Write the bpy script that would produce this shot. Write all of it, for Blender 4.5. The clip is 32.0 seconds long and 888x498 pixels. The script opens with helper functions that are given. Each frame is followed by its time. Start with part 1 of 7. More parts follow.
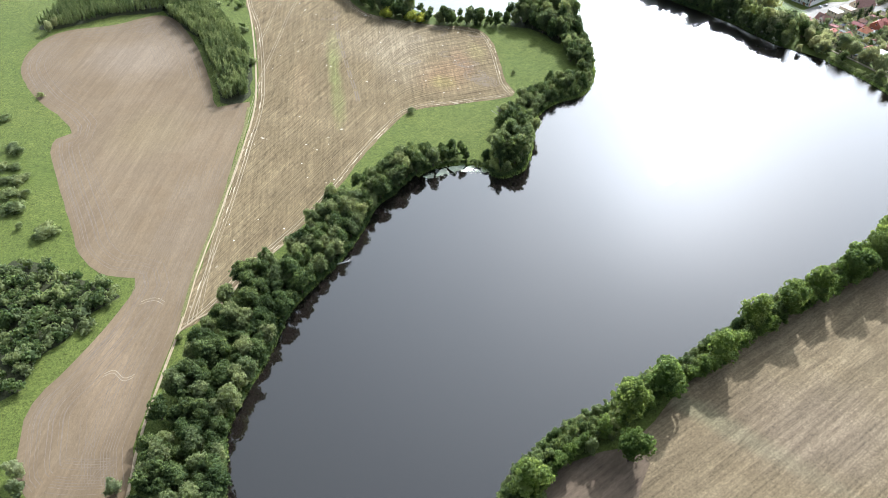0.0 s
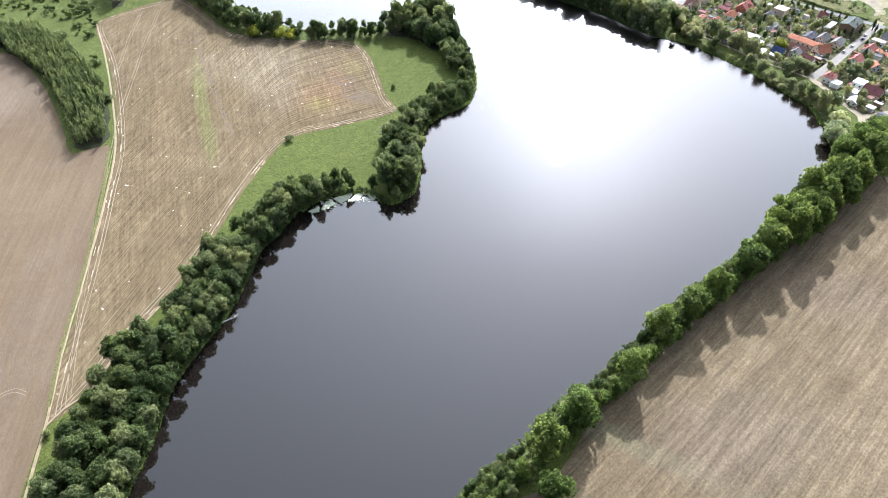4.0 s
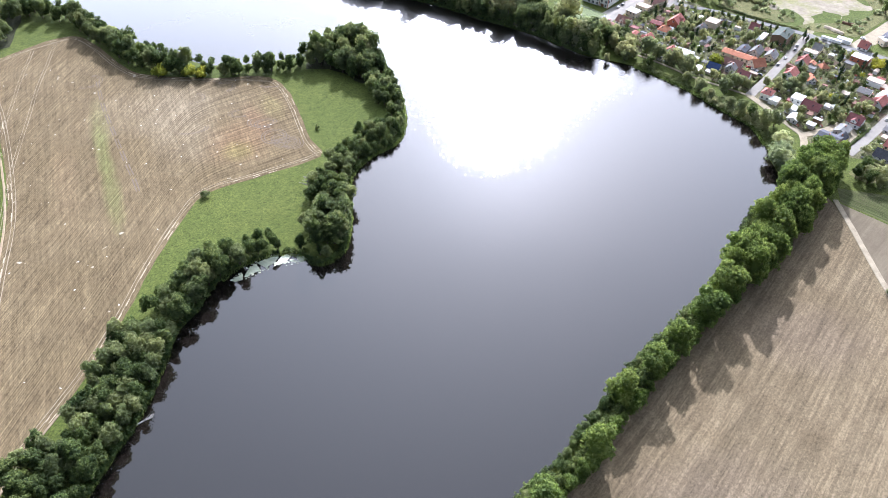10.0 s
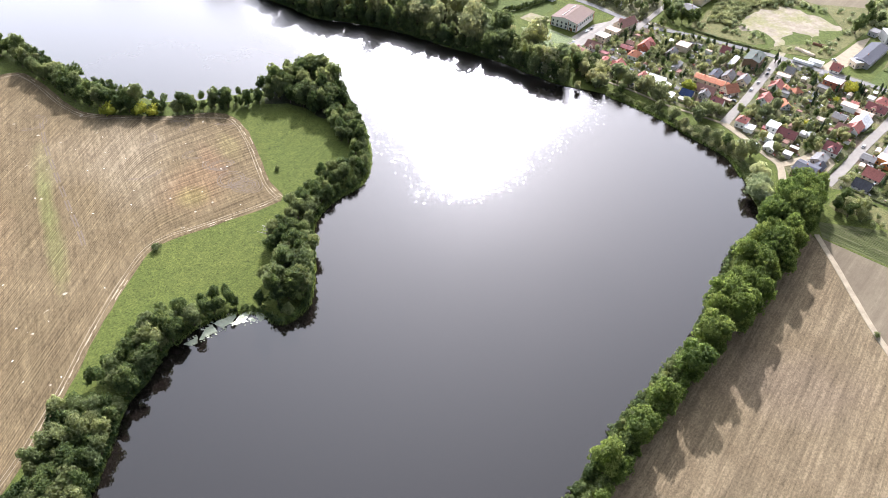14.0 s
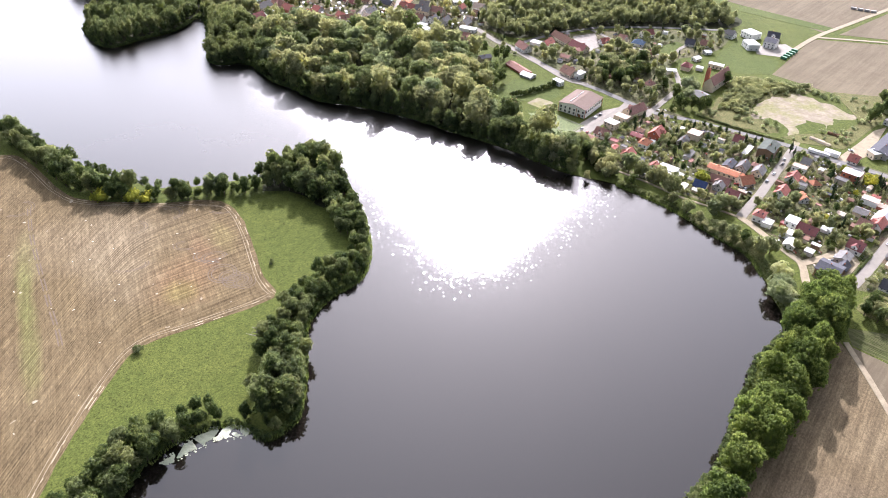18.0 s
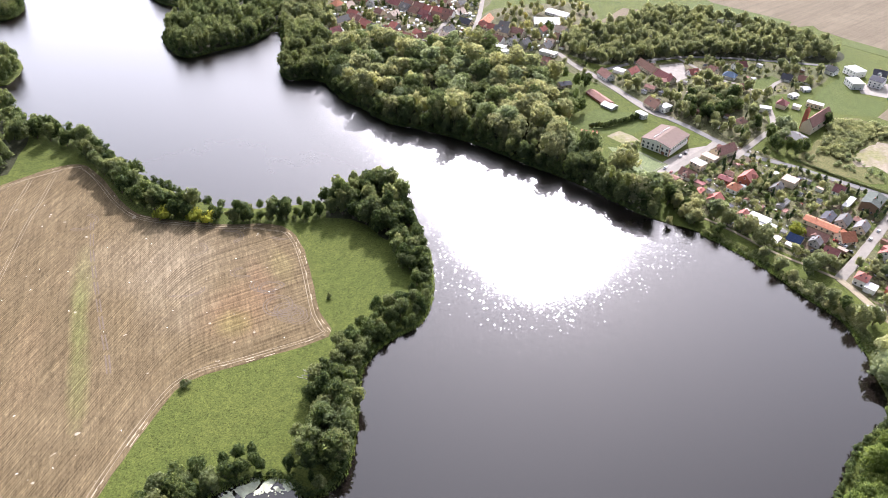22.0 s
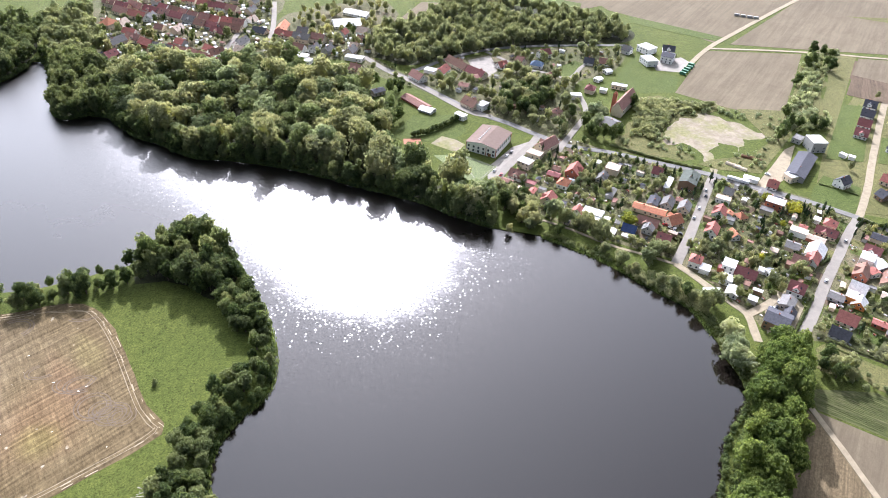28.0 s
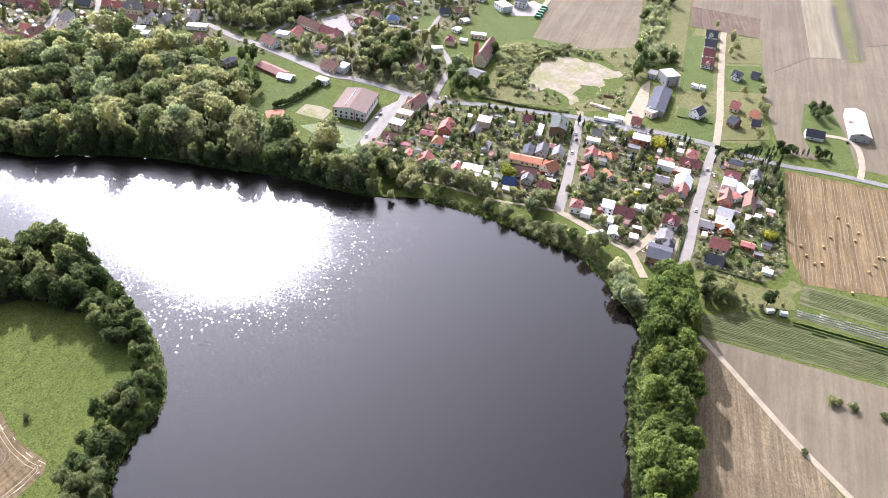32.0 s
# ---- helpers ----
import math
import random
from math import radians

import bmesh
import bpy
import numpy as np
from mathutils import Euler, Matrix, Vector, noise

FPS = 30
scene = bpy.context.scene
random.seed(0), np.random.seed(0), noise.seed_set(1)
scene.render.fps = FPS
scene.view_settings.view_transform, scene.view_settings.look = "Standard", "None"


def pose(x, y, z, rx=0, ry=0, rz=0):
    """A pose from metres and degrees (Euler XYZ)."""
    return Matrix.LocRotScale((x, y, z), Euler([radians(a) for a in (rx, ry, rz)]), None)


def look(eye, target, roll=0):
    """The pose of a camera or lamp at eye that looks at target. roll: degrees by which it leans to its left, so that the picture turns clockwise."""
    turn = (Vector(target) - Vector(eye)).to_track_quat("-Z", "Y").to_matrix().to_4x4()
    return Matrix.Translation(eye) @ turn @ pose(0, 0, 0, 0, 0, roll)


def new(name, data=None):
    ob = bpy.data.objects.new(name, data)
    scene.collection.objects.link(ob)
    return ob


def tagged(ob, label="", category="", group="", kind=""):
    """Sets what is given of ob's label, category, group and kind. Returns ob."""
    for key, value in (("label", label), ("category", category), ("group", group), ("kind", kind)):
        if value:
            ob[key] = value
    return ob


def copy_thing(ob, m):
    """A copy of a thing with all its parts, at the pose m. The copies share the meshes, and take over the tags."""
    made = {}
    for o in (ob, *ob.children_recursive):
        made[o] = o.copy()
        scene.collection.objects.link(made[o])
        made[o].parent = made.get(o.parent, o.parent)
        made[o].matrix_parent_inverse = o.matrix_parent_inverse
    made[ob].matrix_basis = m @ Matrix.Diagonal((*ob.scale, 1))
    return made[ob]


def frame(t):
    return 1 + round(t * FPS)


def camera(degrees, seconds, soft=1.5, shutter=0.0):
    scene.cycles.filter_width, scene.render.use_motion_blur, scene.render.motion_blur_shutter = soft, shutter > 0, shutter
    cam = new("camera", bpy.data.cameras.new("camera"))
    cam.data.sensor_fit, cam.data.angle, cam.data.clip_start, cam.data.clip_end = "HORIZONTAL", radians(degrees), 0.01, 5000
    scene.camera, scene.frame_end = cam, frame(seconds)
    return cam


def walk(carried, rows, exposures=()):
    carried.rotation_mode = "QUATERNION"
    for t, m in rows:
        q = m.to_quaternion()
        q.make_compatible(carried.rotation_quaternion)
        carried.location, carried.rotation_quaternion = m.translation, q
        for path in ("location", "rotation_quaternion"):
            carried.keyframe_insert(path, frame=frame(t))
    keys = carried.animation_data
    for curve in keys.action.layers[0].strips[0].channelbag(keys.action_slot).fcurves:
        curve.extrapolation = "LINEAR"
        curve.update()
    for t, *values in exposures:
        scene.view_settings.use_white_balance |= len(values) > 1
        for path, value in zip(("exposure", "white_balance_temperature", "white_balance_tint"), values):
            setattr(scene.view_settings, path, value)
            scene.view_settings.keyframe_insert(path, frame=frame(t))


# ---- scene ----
# ---- camera ----
cam = camera(63.119, 32.0, soft=0.32)
PATH = [
    (0.0, look((-0.00, -0.00, 270.00), (0.00, 297.60, 2.73), 0.84)),
    (0.5, look((1.41, 3.92, 270.53), (10.38, 300.77, 2.58), 0.82)),
    (1.0, look((2.93, 7.94, 271.48), (25.68, 303.27, 2.65), 0.93)),
    (1.5, look((4.36, 11.75, 271.98), (37.05, 305.50, 2.46), 0.87)),
    (2.0, look((5.56, 15.71, 272.13), (44.69, 308.41, 2.33), 0.90)),
    (2.5, look((6.57, 19.39, 272.03), (49.92, 311.46, 2.19), 0.87)),
    (3.0, look((7.85, 23.51, 272.44), (54.22, 314.85, 2.31), 0.90)),
    (3.5, look((9.26, 27.65, 273.39), (57.45, 317.99, 2.50), 0.96)),
    (5.5, look((13.36, 43.54, 274.71), (65.82, 332.72, 3.37), 0.95)),
    (6.0, look((14.55, 47.73, 274.97), (67.58, 336.75, 3.58), 0.95)),
    (6.5, look((15.64, 51.67, 275.37), (69.12, 340.42, 3.78), 0.97)),
    (7.0, look((15.98, 55.81, 275.21), (70.42, 344.60, 3.85), 1.08)),
    (7.5, look((16.23, 59.58, 274.87), (71.47, 348.60, 3.91), 1.15)),
    (8.0, look((16.42, 63.52, 274.64), (72.57, 352.73, 4.08), 1.29)),
    (8.5, look((17.27, 67.08, 274.62), (76.94, 355.62, 4.10), 1.31)),
    (9.0, look((17.93, 70.88, 275.03), (85.82, 357.32, 4.21), 1.46)),
    (9.5, look((19.07, 74.51, 275.35), (94.93, 358.62, 4.20), 1.53)),
    (10.0, look((20.39, 78.30, 275.56), (102.10, 360.60, 4.21), 1.60)),
    (10.5, look((21.99, 82.10, 276.09), (107.19, 363.02, 4.39), 1.68)),
    (11.0, look((23.68, 86.08, 276.50), (111.23, 366.08, 4.59), 1.70)),
    (11.5, look((24.83, 89.97, 276.84), (114.64, 368.99, 4.66), 1.79)),
    (12.0, look((26.18, 94.01, 276.96), (117.75, 372.46, 4.78), 1.87)),
    (12.5, look((27.93, 97.76, 277.19), (120.28, 375.87, 4.93), 1.88)),
    (13.0, look((29.17, 101.47, 277.17), (122.57, 379.47, 5.15), 1.91)),
    (13.5, look((29.88, 105.12, 277.27), (124.59, 382.93, 5.52), 2.04)),
    (14.0, look((31.17, 109.24, 277.80), (127.90, 389.78, 9.58), 2.04)),
    (14.5, look((32.53, 113.15, 277.78), (131.28, 397.47, 14.33), 2.09)),
    (15.0, look((33.69, 117.20, 277.63), (135.06, 406.42, 20.58), 2.18)),
    (15.5, look((35.02, 121.18, 277.74), (138.56, 414.59, 26.37), 2.23)),
    (17.5, look((40.27, 136.77, 277.54), (147.10, 437.10, 35.90), 2.38)),
    (18.0, look((41.69, 140.90, 277.51), (142.29, 443.72, 36.31), 2.37)),
    (18.5, look((42.62, 144.98, 277.61), (135.58, 450.48, 36.71), 2.36)),
    (19.0, look((43.47, 149.25, 277.50), (130.58, 456.79, 37.02), 2.37)),
    (19.5, look((44.22, 153.72, 277.58), (126.65, 462.63, 37.20), 2.39)),
    (20.0, look((44.65, 158.18, 278.17), (123.24, 468.07, 37.77), 2.44)),
    (20.5, look((45.10, 162.32, 278.16), (120.62, 473.24, 38.10), 2.45)),
    (21.0, look((45.62, 166.26, 277.84), (118.58, 478.30, 38.45), 2.45)),
    (21.5, look((46.11, 170.25, 277.72), (116.83, 483.06, 38.67), 2.47)),
    (22.0, look((46.79, 174.58, 277.67), (115.29, 488.14, 38.95), 2.51)),
    (22.5, look((47.20, 178.68, 277.79), (113.98, 492.75, 39.24), 2.52)),
    (23.0, look((47.92, 182.89, 277.76), (112.90, 497.59, 39.56), 2.55)),
    (23.5, look((48.64, 186.96, 277.70), (112.05, 502.19, 39.77), 2.60)),
    (24.0, look((49.07, 191.06, 277.70), (111.08, 506.77, 40.04), 2.59)),
    (24.5, look((49.60, 194.93, 277.85), (110.89, 510.89, 40.34), 2.64)),
    (26.5, look((52.77, 211.55, 278.96), (112.53, 526.09, 39.18), 2.77)),
    (27.0, look((53.96, 215.42, 279.43), (125.36, 527.41, 39.51), 2.87)),
    (27.5, look((54.55, 218.55, 279.68), (157.58, 521.15, 39.22), 3.26)),
    (28.0, look((53.54, 221.67, 279.83), (210.37, 500.10, 39.24), 3.91)),
    (28.5, look((54.15, 225.76, 280.30), (231.77, 491.20, 39.48), 4.17)),
    (29.0, look((56.08, 229.54, 280.63), (244.00, 487.76, 39.77), 4.36)),
    (29.5, look((57.88, 232.05, 281.04), (254.08, 484.19, 40.34), 4.48)),
    (30.0, look((58.68, 233.77, 281.46), (262.38, 479.97, 40.85), 4.68)),
    (30.5, look((58.89, 235.22, 281.18), (268.87, 476.47, 40.96), 4.79)),
    (31.0, look((57.51, 236.79, 280.12), (269.83, 473.92, 37.86), 4.87)),
    (31.5, look((55.96, 238.18, 279.35), (267.21, 469.99, 31.09), 4.96)),
    (32.0, look((54.29, 240.18, 278.99), (262.44, 465.90, 22.62), 5.07)),
]
EXPOSURES = [(0.0, 0.97, 5350, 8), (1.5, 0.97, 5450, 12), (3.3, 0.98, 5450, 14), (5.6, 0.98, 5000, 12), (9.0, 0.98, 5150, 17), (13.0, 1.0, 5550, 17), (18.0, 0.95, 5750, 22), (24.5, 0.93, 5700, 22), (28.0, 0.92, 5550, 18), (30.0, 1.02, 5500, 23), (32.0, 1.02, 5500, 23)]
walk(cam, PATH, EXPOSURES)

# ---- plan, in metres ----
FIELD_PLOUGHED = [(-166, 147), (-180, 173), (-183, 193), (-174, 216), (-167, 238), (-161, 266), (-164, 273), (-182, 276), (-200, 291), (-214, 315), (-236, 352), (-256, 388), (-259, 404), (-251, 411), (-265, 429), (-290, 451), (-316, 483), (-328, 509), (-329, 543), (-315, 564), (-281, 576), (-244, 596), (-208, 552), (-178, 487), (-162, 447), (-141, 455), (-137, 398), (-133, 327), (-133, 279), (-131, 239), (-132, 210), (-131, 191), (-131, 171), (-126, 148)]
FIELD_STUBBLE = [(-181, 631), (-159, 564), (-137, 463), (-133, 398), (-131, 332), (-131, 283), (-129, 237), (-115, 254), (-106, 275), (-90, 303), (-79, 323), (-65, 356), (-54, 387), (-38, 424), (-23, 447), (5, 455), (48, 469), (45, 489), (31, 572), (-17, 587), (-62, 602), (-81, 621), (-120, 679), (-170, 653)]
FIELD_EAST = [(44, 140), (76, 170), (94, 188), (110, 206), (140, 230), (184, 262), (228, 288), (252, 300), (296, 326), (326, 348), (344, 360), (344, 330), (328, 283), (320, 258), (300, 215), (200, 120), (120, 80)]
WOOD_NORTH = [(68, 816), (81, 776), (115, 726), (141, 711), (178, 683), (214, 643), (246, 606), (260, 585), (277, 561), (286, 579), (279, 597), (266, 620), (253, 644), (247, 666), (251, 686), (265, 699), (271, 721), (271, 749), (280, 778), (235, 814), (220, 873), (160, 863), (103, 914), (78, 885)]
WOOD_UPPER = [(310, 867), (346, 907), (398, 920), (450, 966), (504, 954), (574, 893), (612, 826), (584, 797), (529, 811), (454, 828), (412, 824), (373, 822), (340, 818), (321, 839)]
WOOD_HEADLAND = [(-77, 903), (-61, 884), (-33, 899), (-6, 912), (10, 933), (22, 962), (35, 1016), (10, 1047), (-53, 1032), (-74, 969), (-86, 937)]
WOOD_BAY = [(30, 854), (32, 822), (60, 814), (76, 850), (73, 893), (57, 926), (39, 911)]
WOOD_PENINSULA = [(54, 584), (58, 600), (76, 610), (98, 614), (107, 600), (109, 569), (92, 553), (84, 567), (70, 581)]
WOOD_POINT = [(26, 389), (35, 409), (44, 427), (57, 418), (58, 403), (53, 386), (45, 379), (33, 379)]
WOOD_WEST = [(-237, 277), (-216, 284), (-196, 273), (-172, 265), (-166, 259), (-180, 245), (-181, 234), (-192, 216), (-191, 200), (-198, 193)]
PLANTATION = [(-143, 461), (-160, 454), (-181, 507), (-203, 552), (-239, 593), (-256, 631), (-227, 634), (-190, 588), (-157, 529)]
PLANTATION_BACK = [(-340, 568), (-339, 614), (-314, 639), (-254, 629), (-247, 605), (-287, 592), (-321, 569)]
WOOD_NW = [(-174, 669), (-209, 792), (-183, 760), (-167, 727), (-166, 692), (-167, 670)]
CHURCH_TREES = [(378, 717), (404, 743), (424, 740), (444, 724), (426, 699), (385, 683), (368, 692)]
BELT_BACK = [(55, 587), (37, 587), (15, 587), (-7, 589), (-26, 595), (-52, 607), (-72, 623), (-94, 656), (-116, 691), (-144, 718), (-172, 733)]
LAKE_WEST = [(-10, 110), (-40, 80), (-72, 92), (-84, 120), (-87, 148), (-90, 164), (-93, 180), (-90, 198), (-84, 218), (-80, 240), (-77, 253), (-67, 272), (-57, 289), (-47, 316), (-41, 337), (-30, 351), (-19, 369), (-6, 379), (12, 383), (25, 379), (34, 369), (48, 377), (55, 397), (59, 421), (62, 438), (69, 451), (82, 463), (97, 471), (107, 487), (113, 512), (115, 540), (114, 565), (111, 592), (107, 612), (94, 624)]
LAKE_BACK = [(77, 616), (60, 605), (37, 603), (15, 602), (-16, 607), (-43, 627), (-65, 648), (-88, 675), (-118, 711), (-154, 743), (-184, 763), (-200, 791), (-219, 826), (-209, 831), (-205, 862), (-215, 889), (-241, 906)]
LAKE_FAR = [(-330, 960), (-330, 1010), (-268, 1000), (-248, 1010), (-255, 1060), (-330, 1250), (-240, 1350), (-160, 1250), (-118, 1066), (-77, 1027), (-59, 1032), (-78, 978), (-88, 938), (-78, 899), (-60, 878), (-32, 895), (-6, 907), (11, 926), (19, 942), (28, 935), (31, 912), (29, 854), (32, 817), (63, 809), (80, 768), (98, 744), (114, 718), (140, 703), (176, 675), (211, 636), (244, 600), (257, 578), (276, 554)]
LAKE_EAST = [(302, 533), (314, 514), (326, 491), (336, 460), (345, 435), (341, 412), (334, 396), (331, 383), (321, 365), (301, 357), (287, 348), (262, 327), (233, 300), (214, 290), (197, 280), (176, 268), (160, 256), (147, 247), (133, 238), (116, 224), (95, 213), (74, 196), (55, 186), (41, 174), (30, 162), (23, 150)]
WOOD_WEST_BANK = [(-420, 1150), (-300, 1050), (-262, 1010), (-262, 1062), (-340, 1250), (-420, 1300)]
SCRUB_LOT = [(505, 674), (529, 662), (565, 638), (536, 639), (509, 640), (495, 628), (462, 610), (456, 625), (478, 655)]
SHORE_SCRUB = [(332, 492), (336, 484), (345, 464), (354, 461), (358, 438), (349, 419), (348, 424), (342, 442), (336, 460), (329, 477)]
TREES_SE = [(35, 152), (79, 168), (82, 189), (100, 202), (131, 222), (153, 244), (174, 253), (192, 266), (215, 277), (233, 290)]
WILLOWS = [(347, 406), (344, 398), (335, 393), (336, 386)]
YELLOWS = [(-52, 608), (-32, 603), (-23, 600)]
BUSHES = [(-24, 443), (51, 501), (-128, 231), (-242, 313), (-292, 457), (325, 274), (365, 281), (367, 278), (370, 273), (377, 260)]
MEADOW_BUSHES = [(-302, 426), (-282, 391), (-277, 387), (-277, 370), (-270, 370), (-271, 355), (-263, 357), (-260, 360), (-262, 342), (-253, 342), (-255, 327), (-249, 329), (-226, 313), (-221, 309), (-226, 307), (-175, 238), (-169, 567), (-206, 618), (-153, 513)]
MEADOW_TREES = [(-173, 157), (-169, 149), (-131, 150), (-327, 570), (-328, 561)]
BRANCH = [-54, 287]
DEAD = [36.6, 433.9]
WOOD_ISLET = [(-300, 780), (-215, 800), (-222, 826), (-209, 845), (-208, 862), (-220, 890), (-300, 915)]
BELT_EAST = [(355, 390), (370, 379), (348, 357), (301, 324), (253, 293), (237, 304), (267, 325), (303, 350), (330, 370)]
CLUMP_SE = [(24, 145), (28, 156), (42, 169), (67, 186), (84, 187), (67, 172), (48, 161), (41, 148), (39, 144)]
COPSE = [(382, 372), (394, 371), (400, 355), (391, 348), (404, 343), (410, 329), (394, 334), (383, 349), (370, 363)]
GARDENS = [(341, 615), (300, 600), (307, 570), (319, 547), (339, 512), (356, 491), (369, 476), (374, 448), (376, 421), (371, 403), (384, 389), (397, 381), (416, 352), (437, 351), (478, 376), (544, 421), (533, 461), (515, 495), (475, 549), (439, 588), (419, 607), (404, 632), (393, 650), (367, 639)]
UPPER_GARDENS = [(347, 714), (322, 770), (292, 824), (312, 844), (331, 799), (375, 814), (428, 817), (492, 811), (567, 781), (527, 742), (475, 730), (451, 707), (432, 665), (394, 639), (380, 651), (365, 687)]
ESTATE = [(515, 490), (616, 561), (709, 607), (736, 591), (706, 533), (596, 461), (560, 441), (537, 463)]
TOWN_EDGE = [(249, 968), (302, 1000), (384, 1005), (383, 945), (346, 907), (310, 867), (310, 841), (273, 859), (221, 879)]
OLD_TOWN = [(101, 1124), (276, 1051), (245, 953), (331, 914), (312, 844), (274, 861), (206, 879), (148, 886), (99, 916), (73, 916)]
TERRACES = [[(143, 1049), (162, 1022), (185, 995), (217, 967)], [(123, 948), (146, 915), (168, 880)], [(164, 1070), (188, 1044), (220, 1008)]]
FIELD_STRIP = [(757, 706), (798, 696), (742, 662), (706, 643), (642, 601), (652, 587), (624, 568), (579, 576), (613, 609), (665, 638)]
FIELD_CLUMP = [(754, 697), (768, 694), (770, 684), (736, 680), (745, 670), (738, 659), (723, 676), (674, 646), (606, 599), (601, 580), (616, 578), (619, 570), (594, 584), (574, 573), (565, 569), (1001, 579)]
HEAD_EAST = [(27, 948), (42, 914), (57, 926), (81, 944), (80, 1003), (82, 1053), (39, 1056), (32, 1006)]
HEAD_TOP = [(-111, 1061), (-77, 1031), (-56, 1034), (-42, 1053), (-43, 1082), (-115, 1090)]
HEAD_LEFT = [(-279, 999), (-251, 1012), (-251, 1051), (-264, 1091), (-307, 1094)]
VILLA_LAWN = [(607, 434), (655, 458), (668, 443), (637, 413), (608, 391), (590, 379), (574, 392), (582, 410)]
CEMETERY = [(506, 920), (495, 887), (512, 883), (528, 880), (538, 897), (525, 912)]
CEMETERY_BACK = [(478, 966), (480, 948), (501, 943), (503, 960)]
VILLA_TREES = [(645, 447), (654, 443), (649, 436), (637, 437), (641, 442)]
ROADSIDE = [(289, 789), (307, 775), (304, 745), (281, 698), (261, 705)]
CROP_A = [(358, 357), (388, 340), (396, 322), (409, 297), (420, 277), (402, 269), (377, 309), (353, 346)]
CROP_C = [(435, 333), (458, 295), (469, 276), (457, 271), (445, 289), (421, 327)]
CROP_DARK = [(401, 326), (428, 281), (437, 263), (431, 260), (421, 278), (397, 321)]
CROP_B = [(413, 330), (439, 286), (451, 266), (442, 262), (431, 283), (406, 326)]
CROP_WAY = -1.042
STRAW_AREA = [(542, 408), (582, 352), (604, 311), (496, 264), (471, 301), (440, 337), (460, 360)]
STRAW_WAY = -2.582
SHORE_GROVE = [(284, 588), (305, 594), (315, 581), (315, 564), (306, 540), (297, 545), (289, 558), (285, 575)]
PITCH_LINES = [[(305, 643), (318, 622)], [(318, 622), (300, 611)], [(305, 643), (290, 650)], [(300, 647), (296, 613)]]
LOT_SAND = [(507, 638), (552, 631), (571, 602), (553, 571), (525, 561), (515, 567), (485, 559), (473, 566), (486, 589), (473, 603)]
STAINS = [((-1, 500), (24, 30), 20, (0.165, 0.11, 0.062), 0.6), ((-3, 487), (11, 12), 10, (0.19, 0.165, 0.062), 0.5), ((24, 537), (8, 18), -14, (0.2, 0.17, 0.08), 0.5), ((12, 522), (7, 26), -14, (0.15, 0.098, 0.06), 0.5), ((-87, 506), (5, 40), -9, (0.13, 0.14, 0.05), 0.55), ((-91, 540), (7, 36), -9, (0.14, 0.145, 0.055), 0.4), ((-78, 460), (6, 40), -9, (0.13, 0.14, 0.05), 0.5), ((-107, 479), (9, 50), -9, (0.165, 0.122, 0.07), 0.4), ((-40, 535), (26, 60), -9, (0.2, 0.168, 0.115), 0.45), ((-48, 556), (60, 40), 0, (0.24, 0.2, 0.14), 0.25)]
STAINS_PLOUGHED = [((-199, 413), (30, 34), 0, (0.16, 0.122, 0.068), 0.5), ((-240, 521), (50, 40), 0, (0.19, 0.15, 0.11), 0.5), ((-158, 217), (14, 50), -20, (0.2, 0.145, 0.09), 0.5)]
STAINS_EAST = [((119, 191), (7, 60), -52, (0.16, 0.155, 0.09), 0.35), ((167, 185), (45, 30), 0, (0.14, 0.108, 0.075), 0.55), ((264, 260), (40, 25), 20, (0.15, 0.115, 0.078), 0.5)]
POINT_FILL = [(29, 392), (32, 420), (40, 435), (51, 450), (61, 463), (65, 446), (60, 408), (50, 380), (33, 381)]
NECK_FILL = [(51, 446), (60, 465), (77, 482), (91, 491), (94, 478), (77, 466), (62, 445)]
MEADOW_ROUGH = [(-297, 744), (-194, 688), (-181, 638), (-163, 554), (-182, 600), (-219, 654), (-243, 647), (-270, 651)]
LOT_EDGE = [(525, 657), (546, 645), (576, 622), (598, 595), (539, 553), (513, 537), (503, 555), (477, 558), (450, 597), (431, 615), (455, 626), (485, 615), (514, 634)]
CHURCH_PALE = [(446, 669), (448, 660), (436, 650)]
CHURCH_DARK = [(419, 637), (419, 630), (427, 629), (431, 623), (441, 628), (422, 669), (487, 667), (423, 651), (400, 651)]
BIG_GARDEN_TREES = [(410, 428), (411, 433), (408, 424), (413, 476), (396, 471), (393, 477), (402, 474), (379, 563), (414, 549), (422, 552), (405, 457), (410, 450), (418, 446), (399, 449), (429, 434), (434, 428), (436, 434), (386, 482)]
SPRUCES = [(442, 543), (462, 542), (442, 538), (443, 532), (491, 478), (492, 482), (509, 477), (512, 450), (527, 441), (533, 440), (535, 434), (541, 432), (542, 427), (538, 423), (548, 424), (541, 416), (528, 412), (521, 405), (513, 399), (504, 392), (506, 408), (499, 408), (487, 403), (498, 402)]
SHORE_BIG = [(356, 484), (361, 485), (337, 512), (336, 516), (333, 525), (324, 537), (332, 530), (349, 480), (343, 440), (350, 431), (359, 431), (319, 545)]
LAKE = LAKE_WEST + LAKE_BACK + LAKE_FAR + LAKE_EAST
LAKE_WIDE = [(-460, 20), (-460, 1600), (420, 1600), (560, 420), (420, 20)]

